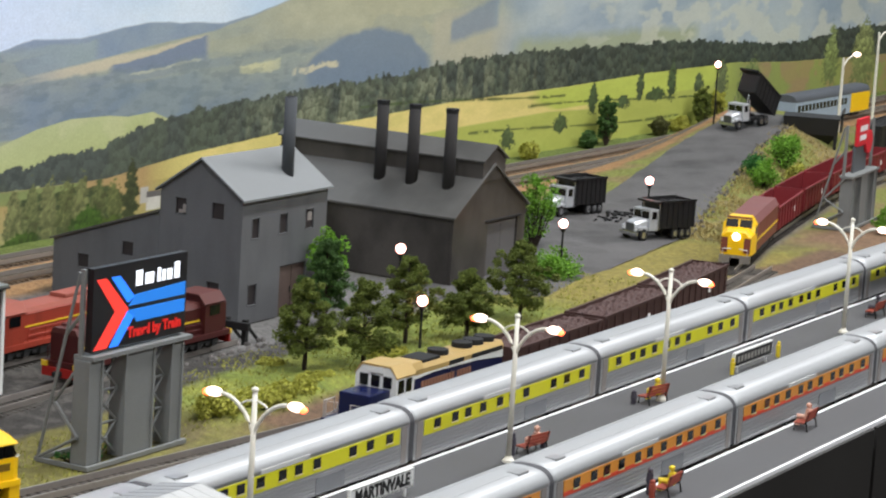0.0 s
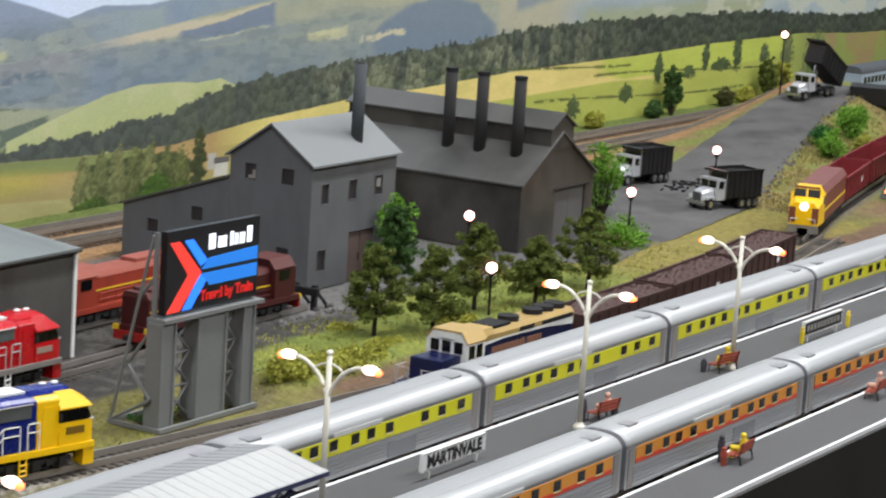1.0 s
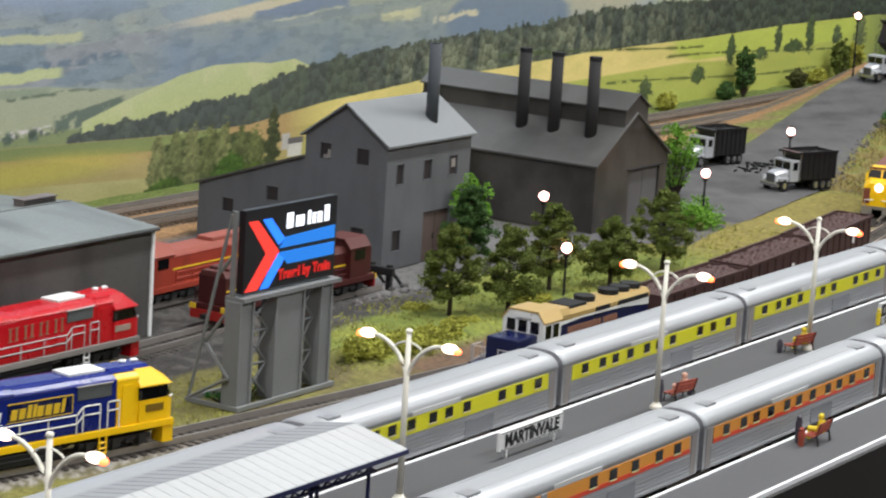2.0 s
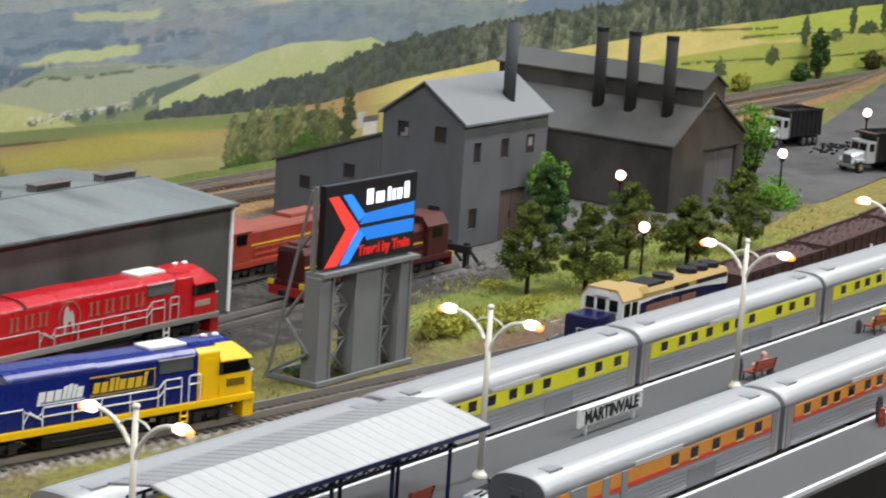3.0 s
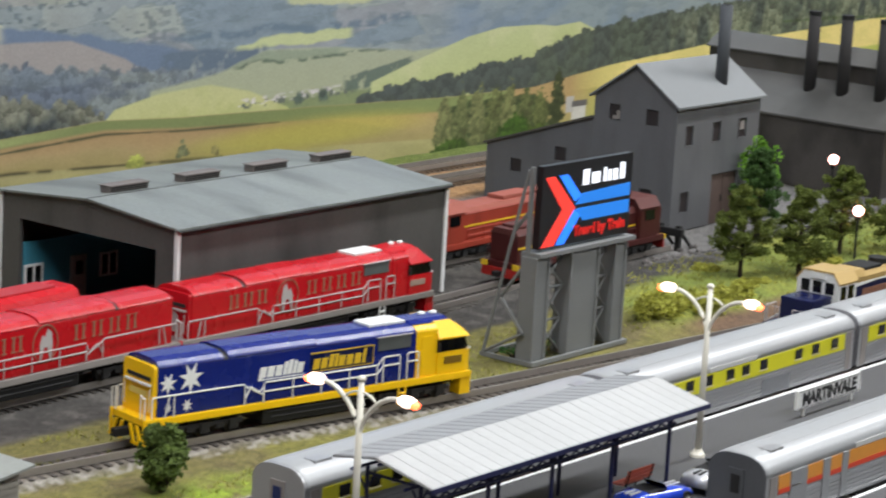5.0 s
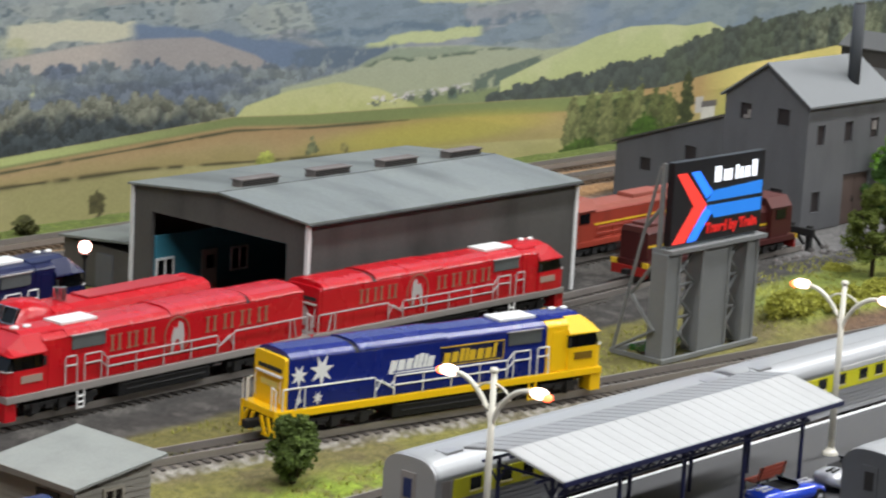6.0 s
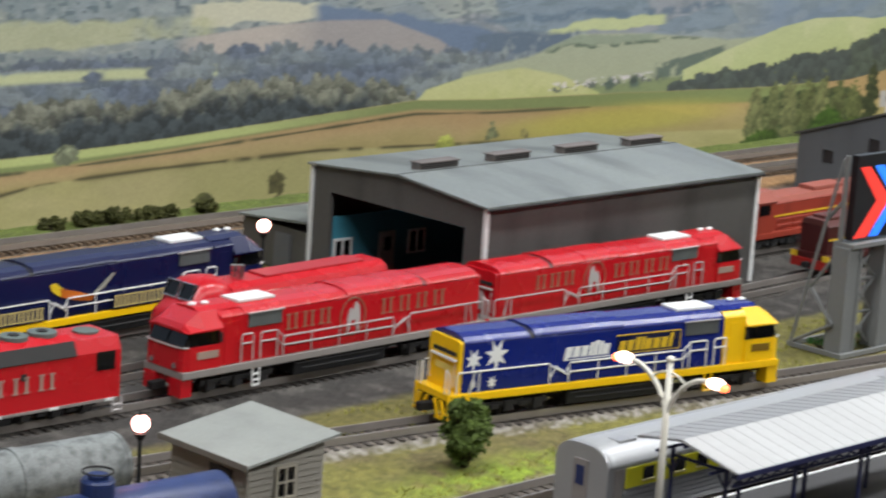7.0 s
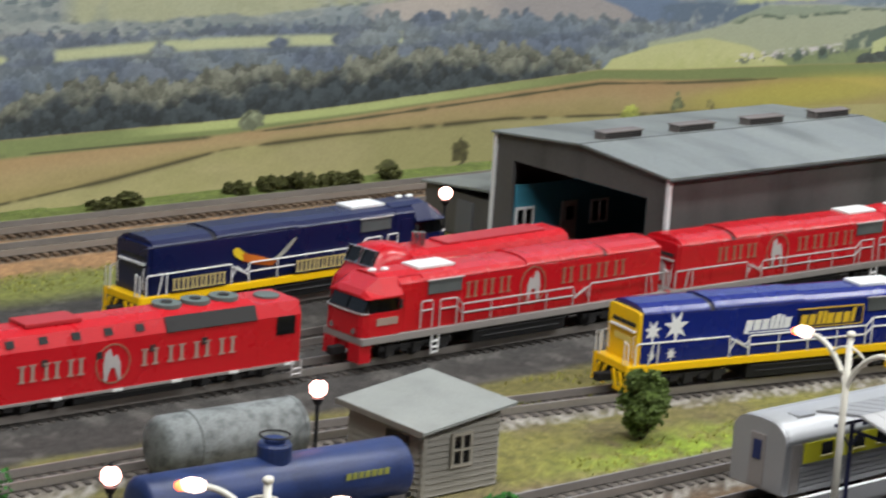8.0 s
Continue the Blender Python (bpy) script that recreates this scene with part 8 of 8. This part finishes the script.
# ---- benches and figurines ----
def bench(at, turn, sitter=None, others=()):
    th = thing("bench", "red-brown slatted platform bench with dark ends", "bench", at, turn, group="platform benches")
    for j in range(3):
        part("seat_slat", boxes((-0.0120, 0.0120, -0.0045 + 0.0026 * j, -0.0027 + 0.0026 * j, 0.0052, 0.0060)), BENCH, th)
        part("back_slat", boxes((-0.0120, 0.0120, 0.0036 + 0.0006 * j, 0.0043 + 0.0006 * j, 0.0072 + 0.0024 * j, 0.0090 + 0.0024 * j)), BENCH, th)
    for x in (-0.0105, 0.0105):
        part("iron_end", tubes(0.0006, [(x, -0.0045, 0), (x, -0.0042, 0.0055), (x, 0.0036, 0.0055), (x, 0.0056, 0.0140)], [(x, 0.0040, 0.0055), (x, 0.0052, 0)], seg=5), BLACK, th)
    if sitter:
        m = th.matrix_basis
        bm = bmesh.new()
        tube(bm, ((-0.003, 0.001, 0.0062), (-0.003, 0.0014, 0.0135)), 0.0030, 10, 0.0024)
        tube(bm, ((-0.003, 0.0, 0.0074), (-0.003, -0.006, 0.0074), (-0.003, -0.0066, 0.001)), 0.0021, 8)
        bmesh.ops.create_icosphere(bm, subdivisions=1, radius=0.0023, matrix=Matrix.Translation((-0.003, 0.001, 0.0160)))
        f = part("figurine", bm, sitter)
        f.matrix_basis = m
        tagged(f, "tiny plain seated figurine resting on a platform bench", "figurine", "platform figurines")
    for dx, dy, tall, paint in others:
        bm = bmesh.new()
        tube(bm, ((dx, dy, 0), (dx, dy, tall * 0.55)), 0.0019, 8, 0.0021)
        tube(bm, ((dx, dy, tall * 0.5), (dx, dy, tall * 0.84)), 0.0026, 8, 0.0021)
        bmesh.ops.create_icosphere(bm, subdivisions=1, radius=0.0020, matrix=Matrix.Translation((dx, dy, tall * 0.93)))
        f = part("figurine", bm, paint)
        f.matrix_basis = th.matrix_basis
        tagged(f, "tiny plain painted figurine standing beside a platform bench", "figurine", "platform figurines")
    return th


bench((1.4570, 0.8045, PZ), 172.0, FIG_P, ((0.0165, -0.004, 0.0150, FIG_D), (-0.0165, -0.003, 0.0085, FIG_D)))
bench((1.6520, 0.8100, PZ), 168.0, FIG_Y, ((0.0160, -0.005, 0.0090, FIG_D), (-0.0160, -0.002, 0.0080, BENCH)))
bench((1.0450, 0.7930, PZ), 180.0)
bench((2.105, 0.8130, PZ), 180.0, FIG_D)
bench((1.4230, 0.6905, PZ), 184.0, FIG_Y, ((0.0085, -0.009, 0.0165, FIG_D), (0.0160, -0.004, 0.0110, BENCH)))
bench((1.6570, 0.6945, PZ), 184.0, FIG_P)


# ---- platform canopies ----
def canopy(at, length, width, posts):
    th = thing("platform_canopy", "pale corrugated platform canopy on dark iron posts", "canopy", at)
    n = 26
    for name, prof, m in (("roof_slope", [(-width / 2, 0.0470), (0.004, 0.0545), (0.004, 0.0556), (-width / 2, 0.0481)], CANOPY), ("rear_slope", [(0.0041, 0.0545), (width / 2, 0.0500), (width / 2, 0.0511), (0.0041, 0.0556)], CANOPY_REAR)):
        rf = part(name, along_x(prof, -length / 2, length / 2), m, th, "pale corrugated roof sheet")
        (y0, _), (y1, _), (_, z1), (_, z0) = prof
        first = part("roof_batten", tube(bmesh.new(), ((0, y0, z0), (0, y1, z1)), 0.00022, 5), m, rf)
        first.location.x = -length / 2 + 0.001
        for j in range(1, n + 1):
            ob = new("roof_batten", first.data)
            ob.parent, ob.location = rf, (-length / 2 + 0.001 + (length - 0.002) * j / n, 0, 0)
    part("gutter", boxes((-length / 2, length / 2, -width / 2 - 0.0006, -width / 2 + 0.0006, 0.0455, 0.0478)), POST_BLUE, th)
    part("purlin", tubes(0.0008, [(-length / 2, 0.002, 0.0525), (length / 2, 0.002, 0.0525)], [(-length / 2, -0.014, 0.0440), (length / 2, -0.014, 0.0440)], [(-length / 2, 0.018, 0.0470), (length / 2, 0.018, 0.0470)], seg=6), POST_BLUE, th)
    gy, g0, g1 = -width / 2 + 0.0045, 0.0405, 0.0452
    gd = part("girder", tubes(0.0007, [(-length / 2 + 0.002, gy, g0), (length / 2 - 0.024, gy, g0)], [(-length / 2 + 0.002, gy, g1), (length / 2 - 0.004, gy, g1)], seg=6), POST_BLUE, th, "dark blue lattice girder under the eave")
    bays = 22
    for j in range(bays):
        x0, x1 = -length / 2 + 0.002 + (length - 0.026) * j / bays, -length / 2 + 0.002 + (length - 0.026) * (j + 1) / bays
        part("lattice", tubes(0.0006, [(x0, gy, g0), (x1, gy, g1)], [(x0, gy, g1), (x1, gy, g0)], seg=5), POST_BLUE, gd)
    for j in range(posts):
        x = -length / 2 + 0.012 + (length - 0.024) * j / (posts - 1)
        for y in (-0.0142, 0.0180):
            ps = part("post", tubes(0.0011, [(x, y, 0), (x, y, 0.0462)], seg=8), POST_BLUE, th, "dark iron post")
            part("bracket", tubes(0.0006, [(x, y, 0.034), (x + 0.006, y, 0.0425)], [(x, y, 0.034), (x - 0.006, y, 0.0425)], seg=5), POST_BLUE, ps)
        part("tie_beam", tubes(0.0008, [(x, -width / 2, 0.0460), (x, 0.004, 0.0530), (x, width / 2, 0.0490)], [(x, -0.0142, 0.0430), (x, 0.0180, 0.0430)], seg=6), POST_BLUE, th)
    return th


canopy((0.9570, 0.7965, PZ - 0.0), 0.232, 0.060, 5)
canopy((2.255, 0.7930, PZ - 0.0), 0.232, 0.060, 5)


# ---- plants ----
def foliage(points, size, rng):
    """Many small crossed leaves at the given places, as one bmesh-free mesh."""
    vs, fs = [], []
    for p in points:
        for _ in range(2):
            a = Vector((rng.gauss(0, 1), rng.gauss(0, 1), rng.gauss(0, 0.6))).normalized()
            b = a.cross(Vector((rng.gauss(0, 1), rng.gauss(0, 1), rng.gauss(0, 1)))).normalized()
            s = size * rng.uniform(0.6, 1.4)
            k = len(vs)
            vs += [tuple(p + a * s), tuple(p + b * s * 0.6), tuple(p - a * s), tuple(p - b * s * 0.6)]
            fs.append((k, k + 1, k + 2, k + 3))
    me = bpy.data.meshes.new("foliage")
    me.from_pydata(vs, [], fs)
    return me


def pine(at, height, radius, material, seed, start=0.22):
    rng = random.Random(seed)
    th = thing("pine_tree", "small dark olive model tree with a round-shouldered crown on the lawn", "tree", at, rng.uniform(0, 360), group="pines before the works")
    bend = rng.uniform(-0.0015, 0.0015)
    part("trunk", tube(bmesh.new(), [(0, 0, -0.003), (bend, 0, height * 0.3), (0, bend, height * 0.65), (0, 0, height * 0.95)], 0.0021, 8, 0.0005), BARK, th, "dark bare lower trunk")
    pts, bm = [], bmesh.new()
    for j in range(30):
        u = (j + rng.uniform(0, 0.7)) / 30
        z = height * (start + (1 - start) * u * 0.97)
        reach = 1.12 * radius * (1 - u**1.9) ** 0.8 * (0.62 + 0.38 * min(1, u * 4)) * rng.uniform(0.68, 1.12) + 0.0012
        ang = j * 2.4 + rng.uniform(-0.5, 0.5)
        tip = Vector((reach * math.cos(ang), reach * math.sin(ang), z + 0.10 * reach))
        if j % 2 == 0:
            tube(bm, [(0, 0, z - 0.2 * reach), tuple(tip * 0.85 + Vector((0, 0, z * 0.15)))], 0.0006, 4, 0.0002)
        # each limb carries three or four dense tufts
        for q in range(4):
            k = (0.35, 0.62, 0.88, 0.75)[q] + rng.uniform(-0.08, 0.08)
            c = Vector((tip.x * k, tip.y * k, z + (tip.z - z) * k)) + Vector((rng.gauss(0, 0.0022), rng.gauss(0, 0.0022), rng.gauss(0, 0.0012)))
            r = 0.0052 * rng.uniform(0.7, 1.15) * (0.62 + 0.38 * (1 - u))
            for _ in range(86):
                e = Vector((rng.gauss(0, 1), rng.gauss(0, 1), rng.gauss(0, 0.75))).normalized() * r * rng.random() ** 0.3
                pts.append(c + e)
    part("limb", bm, BARK, th)
    me = foliage(pts, 0.00098, rng)
    me.materials.append(material)
    ob = new("crown", me)
    ob.parent = th
    return th


def bush(at, rx, ry, rz, material, seed, label, name="bush", clumps=26, each=70, size=0.0013, z0=0.0, group="lineside bushes"):
    rng = random.Random(seed)
    th = thing(name, label, "bush", at, rng.uniform(0, 360) if rx == ry else 0, group=group)
    pts = []
    stems = bmesh.new()
    for _ in range(clumps):
        d = Vector((rng.gauss(0, 1), rng.gauss(0, 1), rng.gauss(0, 1))).normalized() * rng.random() ** 0.4
        c = Vector((d.x * rx * 0.8, d.y * ry * 0.8, z0 + rz * (0.52 + 0.42 * d.z)))
        r = min(rx, ry, rz) * rng.uniform(0.16, 0.44)
        tube(stems, [(c.x * 0.15, c.y * 0.15, 0), tuple(c)], 0.0006, 4, 0.0003)
        for _ in range(each):
            e = Vector((rng.gauss(0, 1), rng.gauss(0, 1), rng.gauss(0, 1))).normalized() * r * rng.random() ** 0.33
            pts.append(c + e)
    part("stem", stems, BARK, th)
    me = foliage(pts, size, rng)
    me.materials.append(material)
    ob = new("leaves", me)
    ob.parent = th
    return th


for k, (x, y, h, r, m) in enumerate(((1.5775, 1.0600, 0.067, 0.0215, PINE), (1.6180, 1.0340, 0.065, 0.0215, PINE), (1.7150, 1.0550, 0.068, 0.0240, PINE), (1.7720, 1.0320, 0.054, 0.0205, PINE), (1.8700, 1.0370, 0.064, 0.0285, PINE), (1.745, 1.150, 0.066, 0.0190, PINE_DARK))):
    pine((x, y, 0.003), h * 1.07, r * 1.12, m, 100 + k)
bush((1.803, 1.186, 0), 0.019, 0.019, 0.079, LEAF, 7, "tall bright green leafy shrub beside the works wall", "shrub", 40)
bush((2.228, 1.215, 0), 0.027, 0.024, 0.083, LEAF, 8, "tall bright green leafy shrub beside the foundry", "shrub", 44)
bush((2.075, 1.115, 0), 0.045, 0.030, 0.030, LEAF, 9, "spreading bright green shrub at the road edge", "shrub", 44)
bush((0.8835, 0.9770, 0.0), 0.0145, 0.0145, 0.039, mat("dark bush leaves", (90, 108, 48), 0.9, vary=0.3, scale=120, island=0.45), 10, "round olive green bush standing beside the siding", "bush", 60, 90)
bush((0.705, 0.885, 0.0), 0.016, 0.016, 0.026, LEAF_MID, 12, "small green bush beside the goods line", "bush", 30)
bush((0.498, 1.000, 0.0), 0.022, 0.022, 0.045, LEAF_MID, 13, "round green bush at the end of the yard", "bush", 40)
for k, (x, y, rx, ry, rz) in enumerate(((1.425, 1.032, 0.034, 0.020, 0.017), (1.468, 1.024, 0.040, 0.019, 0.015), (1.515, 1.028, 0.034, 0.016, 0.011), (1.560, 1.040, 0.026, 0.014, 0.008), (1.67, 1.045, 0.030, 0.016, 0.010), (1.58, 1.09, 0.018, 0.012, 0.008))):
    bush((x, y, 0.001), rx, ry, rz, SCRUB, 20 + k, "low fuzzy yellow-green scrub growing along the lawn edge", "scrub", 80, 60, 0.0011)
for k, (x, y, s, m) in enumerate(((2.80, 1.215, 0.024, LEAF), (2.84, 1.245, 0.018, LEAF_MID), (2.93, 1.245, 0.024, LEAF), (2.975, 1.262, 0.020, LEAF), (2.88, 1.205, 0.018, SCRUB), (2.63, 1.00, 0.018, LEAF), (2.72, 0.995, 0.022, LEAF))):
    bush((x, y, float(ground_height(np.array([x]), np.array([y]))[0])), s, s, s * 1.5, m, 40 + k, "bright green bush on the scrubby bank", "bush", 26)
for k, (x, rx, rz) in enumerate(((0.925, 0.016, 0.007), (0.945, 0.011, 0.010), (1.040, 0.018, 0.008), (1.066, 0.014, 0.011), (1.092, 0.020, 0.010), (1.122, 0.016, 0.008), (1.141, 0.009, 0.009), (1.178, 0.010, 0.009))):
    bush((x, 1.538, 0.001), rx, 0.009, rz, HEDGE, 60 + k, "ragged low brown-green hedge in front of the backdrop", "hedge_bush", 30, 40, 0.0015)
for k, (x, rx, rz, m) in enumerate(((3.035, 0.024, 0.068, PINE_DARK), (2.985, 0.018, 0.022, PINE_DARK), (3.195, 0.028, 0.026, HEDGE), (3.26, 0.03, 0.022, SCRUB), (3.335, 0.028, 0.066, PINE), (3.39, 0.030, 0.056, SCRUB), (2.82, 0.024, 0.020, SCRUB))):
    bush((x, 1.538, 0.0), rx, 0.012, rz, m, 70 + k, "tall uneven green bush in front of the backdrop", "backdrop_bush", 70, 50, 0.0018)
for k, (x, y) in enumerate(((1.285, 1.028), (1.322, 1.030), (1.262, 1.030))):
    bush((x, y, 0), 0.020, 0.013, 0.010, LEAF_MID, 80 + k, "small sparse green weeds under the sign trestle", "weed", 12, 16, 0.0010)

# grass fibres over the lawns
rng = np.random.default_rng(5)
gx, gy = rng.uniform(0.75, 2.7, 60000), rng.uniform(0.94, 1.42, 60000)
ok = np.zeros(len(gx), bool)
ok |= (gx > 1.42) & (gx < 2.12) & (gy > 1.008) & (gy < 1.125)
ok |= (gx > 1.20) & (gx < 1.46) & (gy > 1.01) & (gy < 1.085)
ok |= (gx > 0.80) & (gx < 1.25) & (gy > 1.04) & (gy < 1.088)
ok |= (gx > 0.82) & (gx < 1.04) & (gy > 0.94) & (gy < 0.975)
ok |= (gx < 1.1) & (gy > 1.37) & (gy < 1.41)
ok |= (gx > 2.55) & (gy > 1.16) & (gy < 1.25)
ok &= fbm(gx, gy, 40, 77) > 0.42
gx, gy = gx[ok], gy[ok]
gz = ground_height(gx, gy)
ang, tall, lean_ = rng.uniform(0, 6.28, len(gx)), rng.uniform(0.0012, 0.0034, len(gx)), rng.normal(0, 0.0012, (len(gx), 2))
wx, wy = 0.0006 * np.cos(ang), 0.0006 * np.sin(ang)
V = np.stack([np.stack([gx - wx, gy - wy, gz], 1), np.stack([gx + wx, gy + wy, gz], 1), np.stack([gx + lean_[:, 0], gy + lean_[:, 1], gz + tall], 1)], 1).reshape(-1, 3)
me = bpy.data.meshes.new("grass")
me.from_pydata(V.tolist(), [], np.arange(len(V)).reshape(-1, 3).tolist())
me.materials.append(GRASS)
tagged(new("grass", me), "short olive static grass fibres on the lawns and verges", "grass", kind="stuff")

# taller dry grass on the bank beside the ramp
gx, gy = rng.uniform(2.42, 3.12, 16000), rng.uniform(1.06, 1.33, 16000)
ok = (gy < 1.150 + 0.27 * (gx - 2.42)) & (gy > 1.09 + 0.10 * (gx - 2.42)) & (fbm(gx, gy, 30, 78) > 0.40)
gx, gy = gx[ok], gy[ok]
gz = ground_height(gx, gy)
ang, tall, lean_ = rng.uniform(0, 6.28, len(gx)), rng.uniform(0.002, 0.0062, len(gx)), rng.normal(0, 0.002, (len(gx), 2))
wx, wy = 0.0008 * np.cos(ang), 0.0008 * np.sin(ang)
V = np.stack([np.stack([gx - wx, gy - wy, gz], 1), np.stack([gx + wx, gy + wy, gz], 1), np.stack([gx + lean_[:, 0], gy + lean_[:, 1], gz + tall], 1)], 1).reshape(-1, 3)
me = bpy.data.meshes.new("dry_grass")
me.from_pydata(V.tolist(), [], np.arange(len(V)).reshape(-1, 3).tolist())
me.materials.append(mat("dry grass fibre", (154, 138, 86), 0.95, vary=0.3, scale=30, island=0.4))
tagged(new("dry_grass", me), "tall tan dry grass fibres on the ramp bank", "grass", kind="stuff")

# ---- unloading bin, far wagon and far carriage ----
ub = thing("unloading_bin", "black steel coal unloading bin on legs at the ramp head", "loading bin", (3.150, 1.300, 0.0), 20.0)
part("chute", loft([[(x, y, z) for x, y in ((-a, -b), (a, -b), (a, b), (-a, b))] for a, b, z in ((0.010, 0.016, 0.004), (0.014, 0.024, 0.024), (0.024, 0.034, 0.036), (0.026, 0.036, 0.058))]), BIN, ub, "black tapering chute")
for x in (-0.022, 0.022):
    for y in (-0.032, 0.032):
        part("leg", boxes((x - 0.002, x + 0.002, y - 0.002, y + 0.002, 0, 0.052)), BIN, ub)
part("side_plate", boxes((-0.030, 0.036, -0.0400, -0.0370, 0.042, 0.064)), BIN, ub)
part("rim_plate", boxes((-0.034, 0.040, -0.0415, -0.0385, 0.0642, 0.0665)), BIN, ub)
part("walkway", boxes((0.0265, 0.060, -0.034, -0.020, 0.036, 0.0385)), BIN, ub)
hopper("hopper_wagon", "long black hopper wagon below the unloading bin", (3.30, 1.250, 0.0), 5.0, BIN, 0.20, COAL, 0.048)
pc = thing("passenger_carriage", "pale blue-grey passenger carriage with dark roof and yellow end", "railway carriage", (3.580, 1.4560, 0.0), 0.0)
part("body", along_x([(-0.0165, 0.0110), (0.0165, 0.0110), (0.0165, 0.0400), (-0.0165, 0.0400)], -0.145, 0.145), mat("pale blue side", (150, 166, 182), 0.5), pc)
part("roof", along_x(arc_roof(0.0168, 0.0398, 0.0500), -0.145, 0.145), mat("dark carriage roof", (82, 86, 92), 0.6), pc)
part("yellow_panel", boxes((0.070, 0.1448, -0.0172, -0.0166, 0.012, 0.040)), YELLOW, pc)
for j in range(14):
    part("window_pane", boxes((-0.135 + 0.0138 * j, -0.126 + 0.0138 * j, -0.0170, -0.0165, 0.026, 0.035)), GLASS, pc)
part("bogie", boxes((-0.115, -0.085, -0.013, 0.013, 0.006, 0.0108), (0.085, 0.115, -0.013, 0.013, 0.006, 0.0108)), DARK, pc)
for x, y, h, s in ((3.27, 1.310, 0.126, 1), (3.45, 1.33, 0.150, 1)):
    th = thing("street_lamp", "tall pale single-armed street lamp with lit head", "lamp", (x, y, 0.0), -20)
    part("post", tube(bmesh.new(), ((0, 0, 0), (0, 0, h)), 0.0026, 10, 0.0016), CREAM, th)
    part("arm", tube(bmesh.new(), [(0, 0, h - 0.012), (0.008, 0, h - 0.002), (0.022, 0, h + 0.004)], 0.0012, 8), CREAM, th)
    part("lamp_head", ball(0.0048, (0.026, 0, h + 0.004), (1.4, 0.9, 0.7)), BULB, th, "", True)

# ---- buffer stop ----
bs = thing("buffer_stop", "black timber and iron buffer stop at the track end", "buffer stop", (1.640, 1.166, 0.0), 0.0)
part("beam", bevelled(0.0005, (-0.004, 0.0, -0.0150, 0.0150, 0.0125, 0.0185)), BLACK, bs)
for y in (-0.0085, 0.0085):
    part("post", boxes((0.0, 0.004, y - 0.002, y + 0.002, 0, 0.0200)), BLACK, bs)
    part("strut", tubes(0.0014, [(0.003, y, 0.0165), (0.021, y, 0.001)], seg=6), BLACK, bs)

# ---- rubble heaped by the buffer stop ----
bm = bmesh.new()
rub = random.Random(31)
for k in range(230):
    x, y = 1.605 + rub.gauss(0, 0.034), 1.128 + rub.gauss(0, 0.012)
    r = rub.uniform(0.0009, 0.0034) * (1 if k % 9 else 1.5)
    m = Matrix.Translation((x, y, 0.0012 + r * 0.25)) @ Euler((rub.uniform(0, 3), rub.uniform(0, 3), rub.uniform(0, 3))).to_matrix().to_4x4() @ Matrix.Diagonal((r, r * rub.uniform(0.6, 1), r * rub.uniform(0.4, 0.8), 1))
    bmesh.ops.create_icosphere(bm, subdivisions=1, radius=1.0, matrix=m)
tagged(part("rubble", bm, mat("grey rubble", (96, 92, 90), 0.9, vary=0.3, island=0.55, bump=0.3)), "scatter of grey and dark stones beside the buffer stop", "rubble", kind="stuff")

# ---- dark front of the layout ----
for k, (x0, x1) in enumerate(((0.85, 1.7), (1.706, 2.6))):
    bm = bmesh.new()
    ya = yb = 0.662
    vs = [(x0, ya - 0.0035, -0.05), (x1, yb - 0.0035, -0.05), (x1, yb - 0.0035, 0.0085), (x0, ya - 0.0035, 0.0085)]
    bk = [(x, y + 0.003, z) for x, y, z in vs]
    a, b = [bm.verts.new(p) for p in vs], [bm.verts.new(p) for p in bk]
    for j in range(4):
        bm.faces.new((a[j], a[(j + 1) % 4], b[(j + 1) % 4], b[j]))
    bm.faces.new(a), bm.faces.new(b[::-1])
    bmesh.ops.recalc_face_normals(bm, faces=bm.faces)
    tagged(part("fascia_board", bm, FASCIA), "dark glossy fascia board along the layout front", "fascia board", kind="structure")
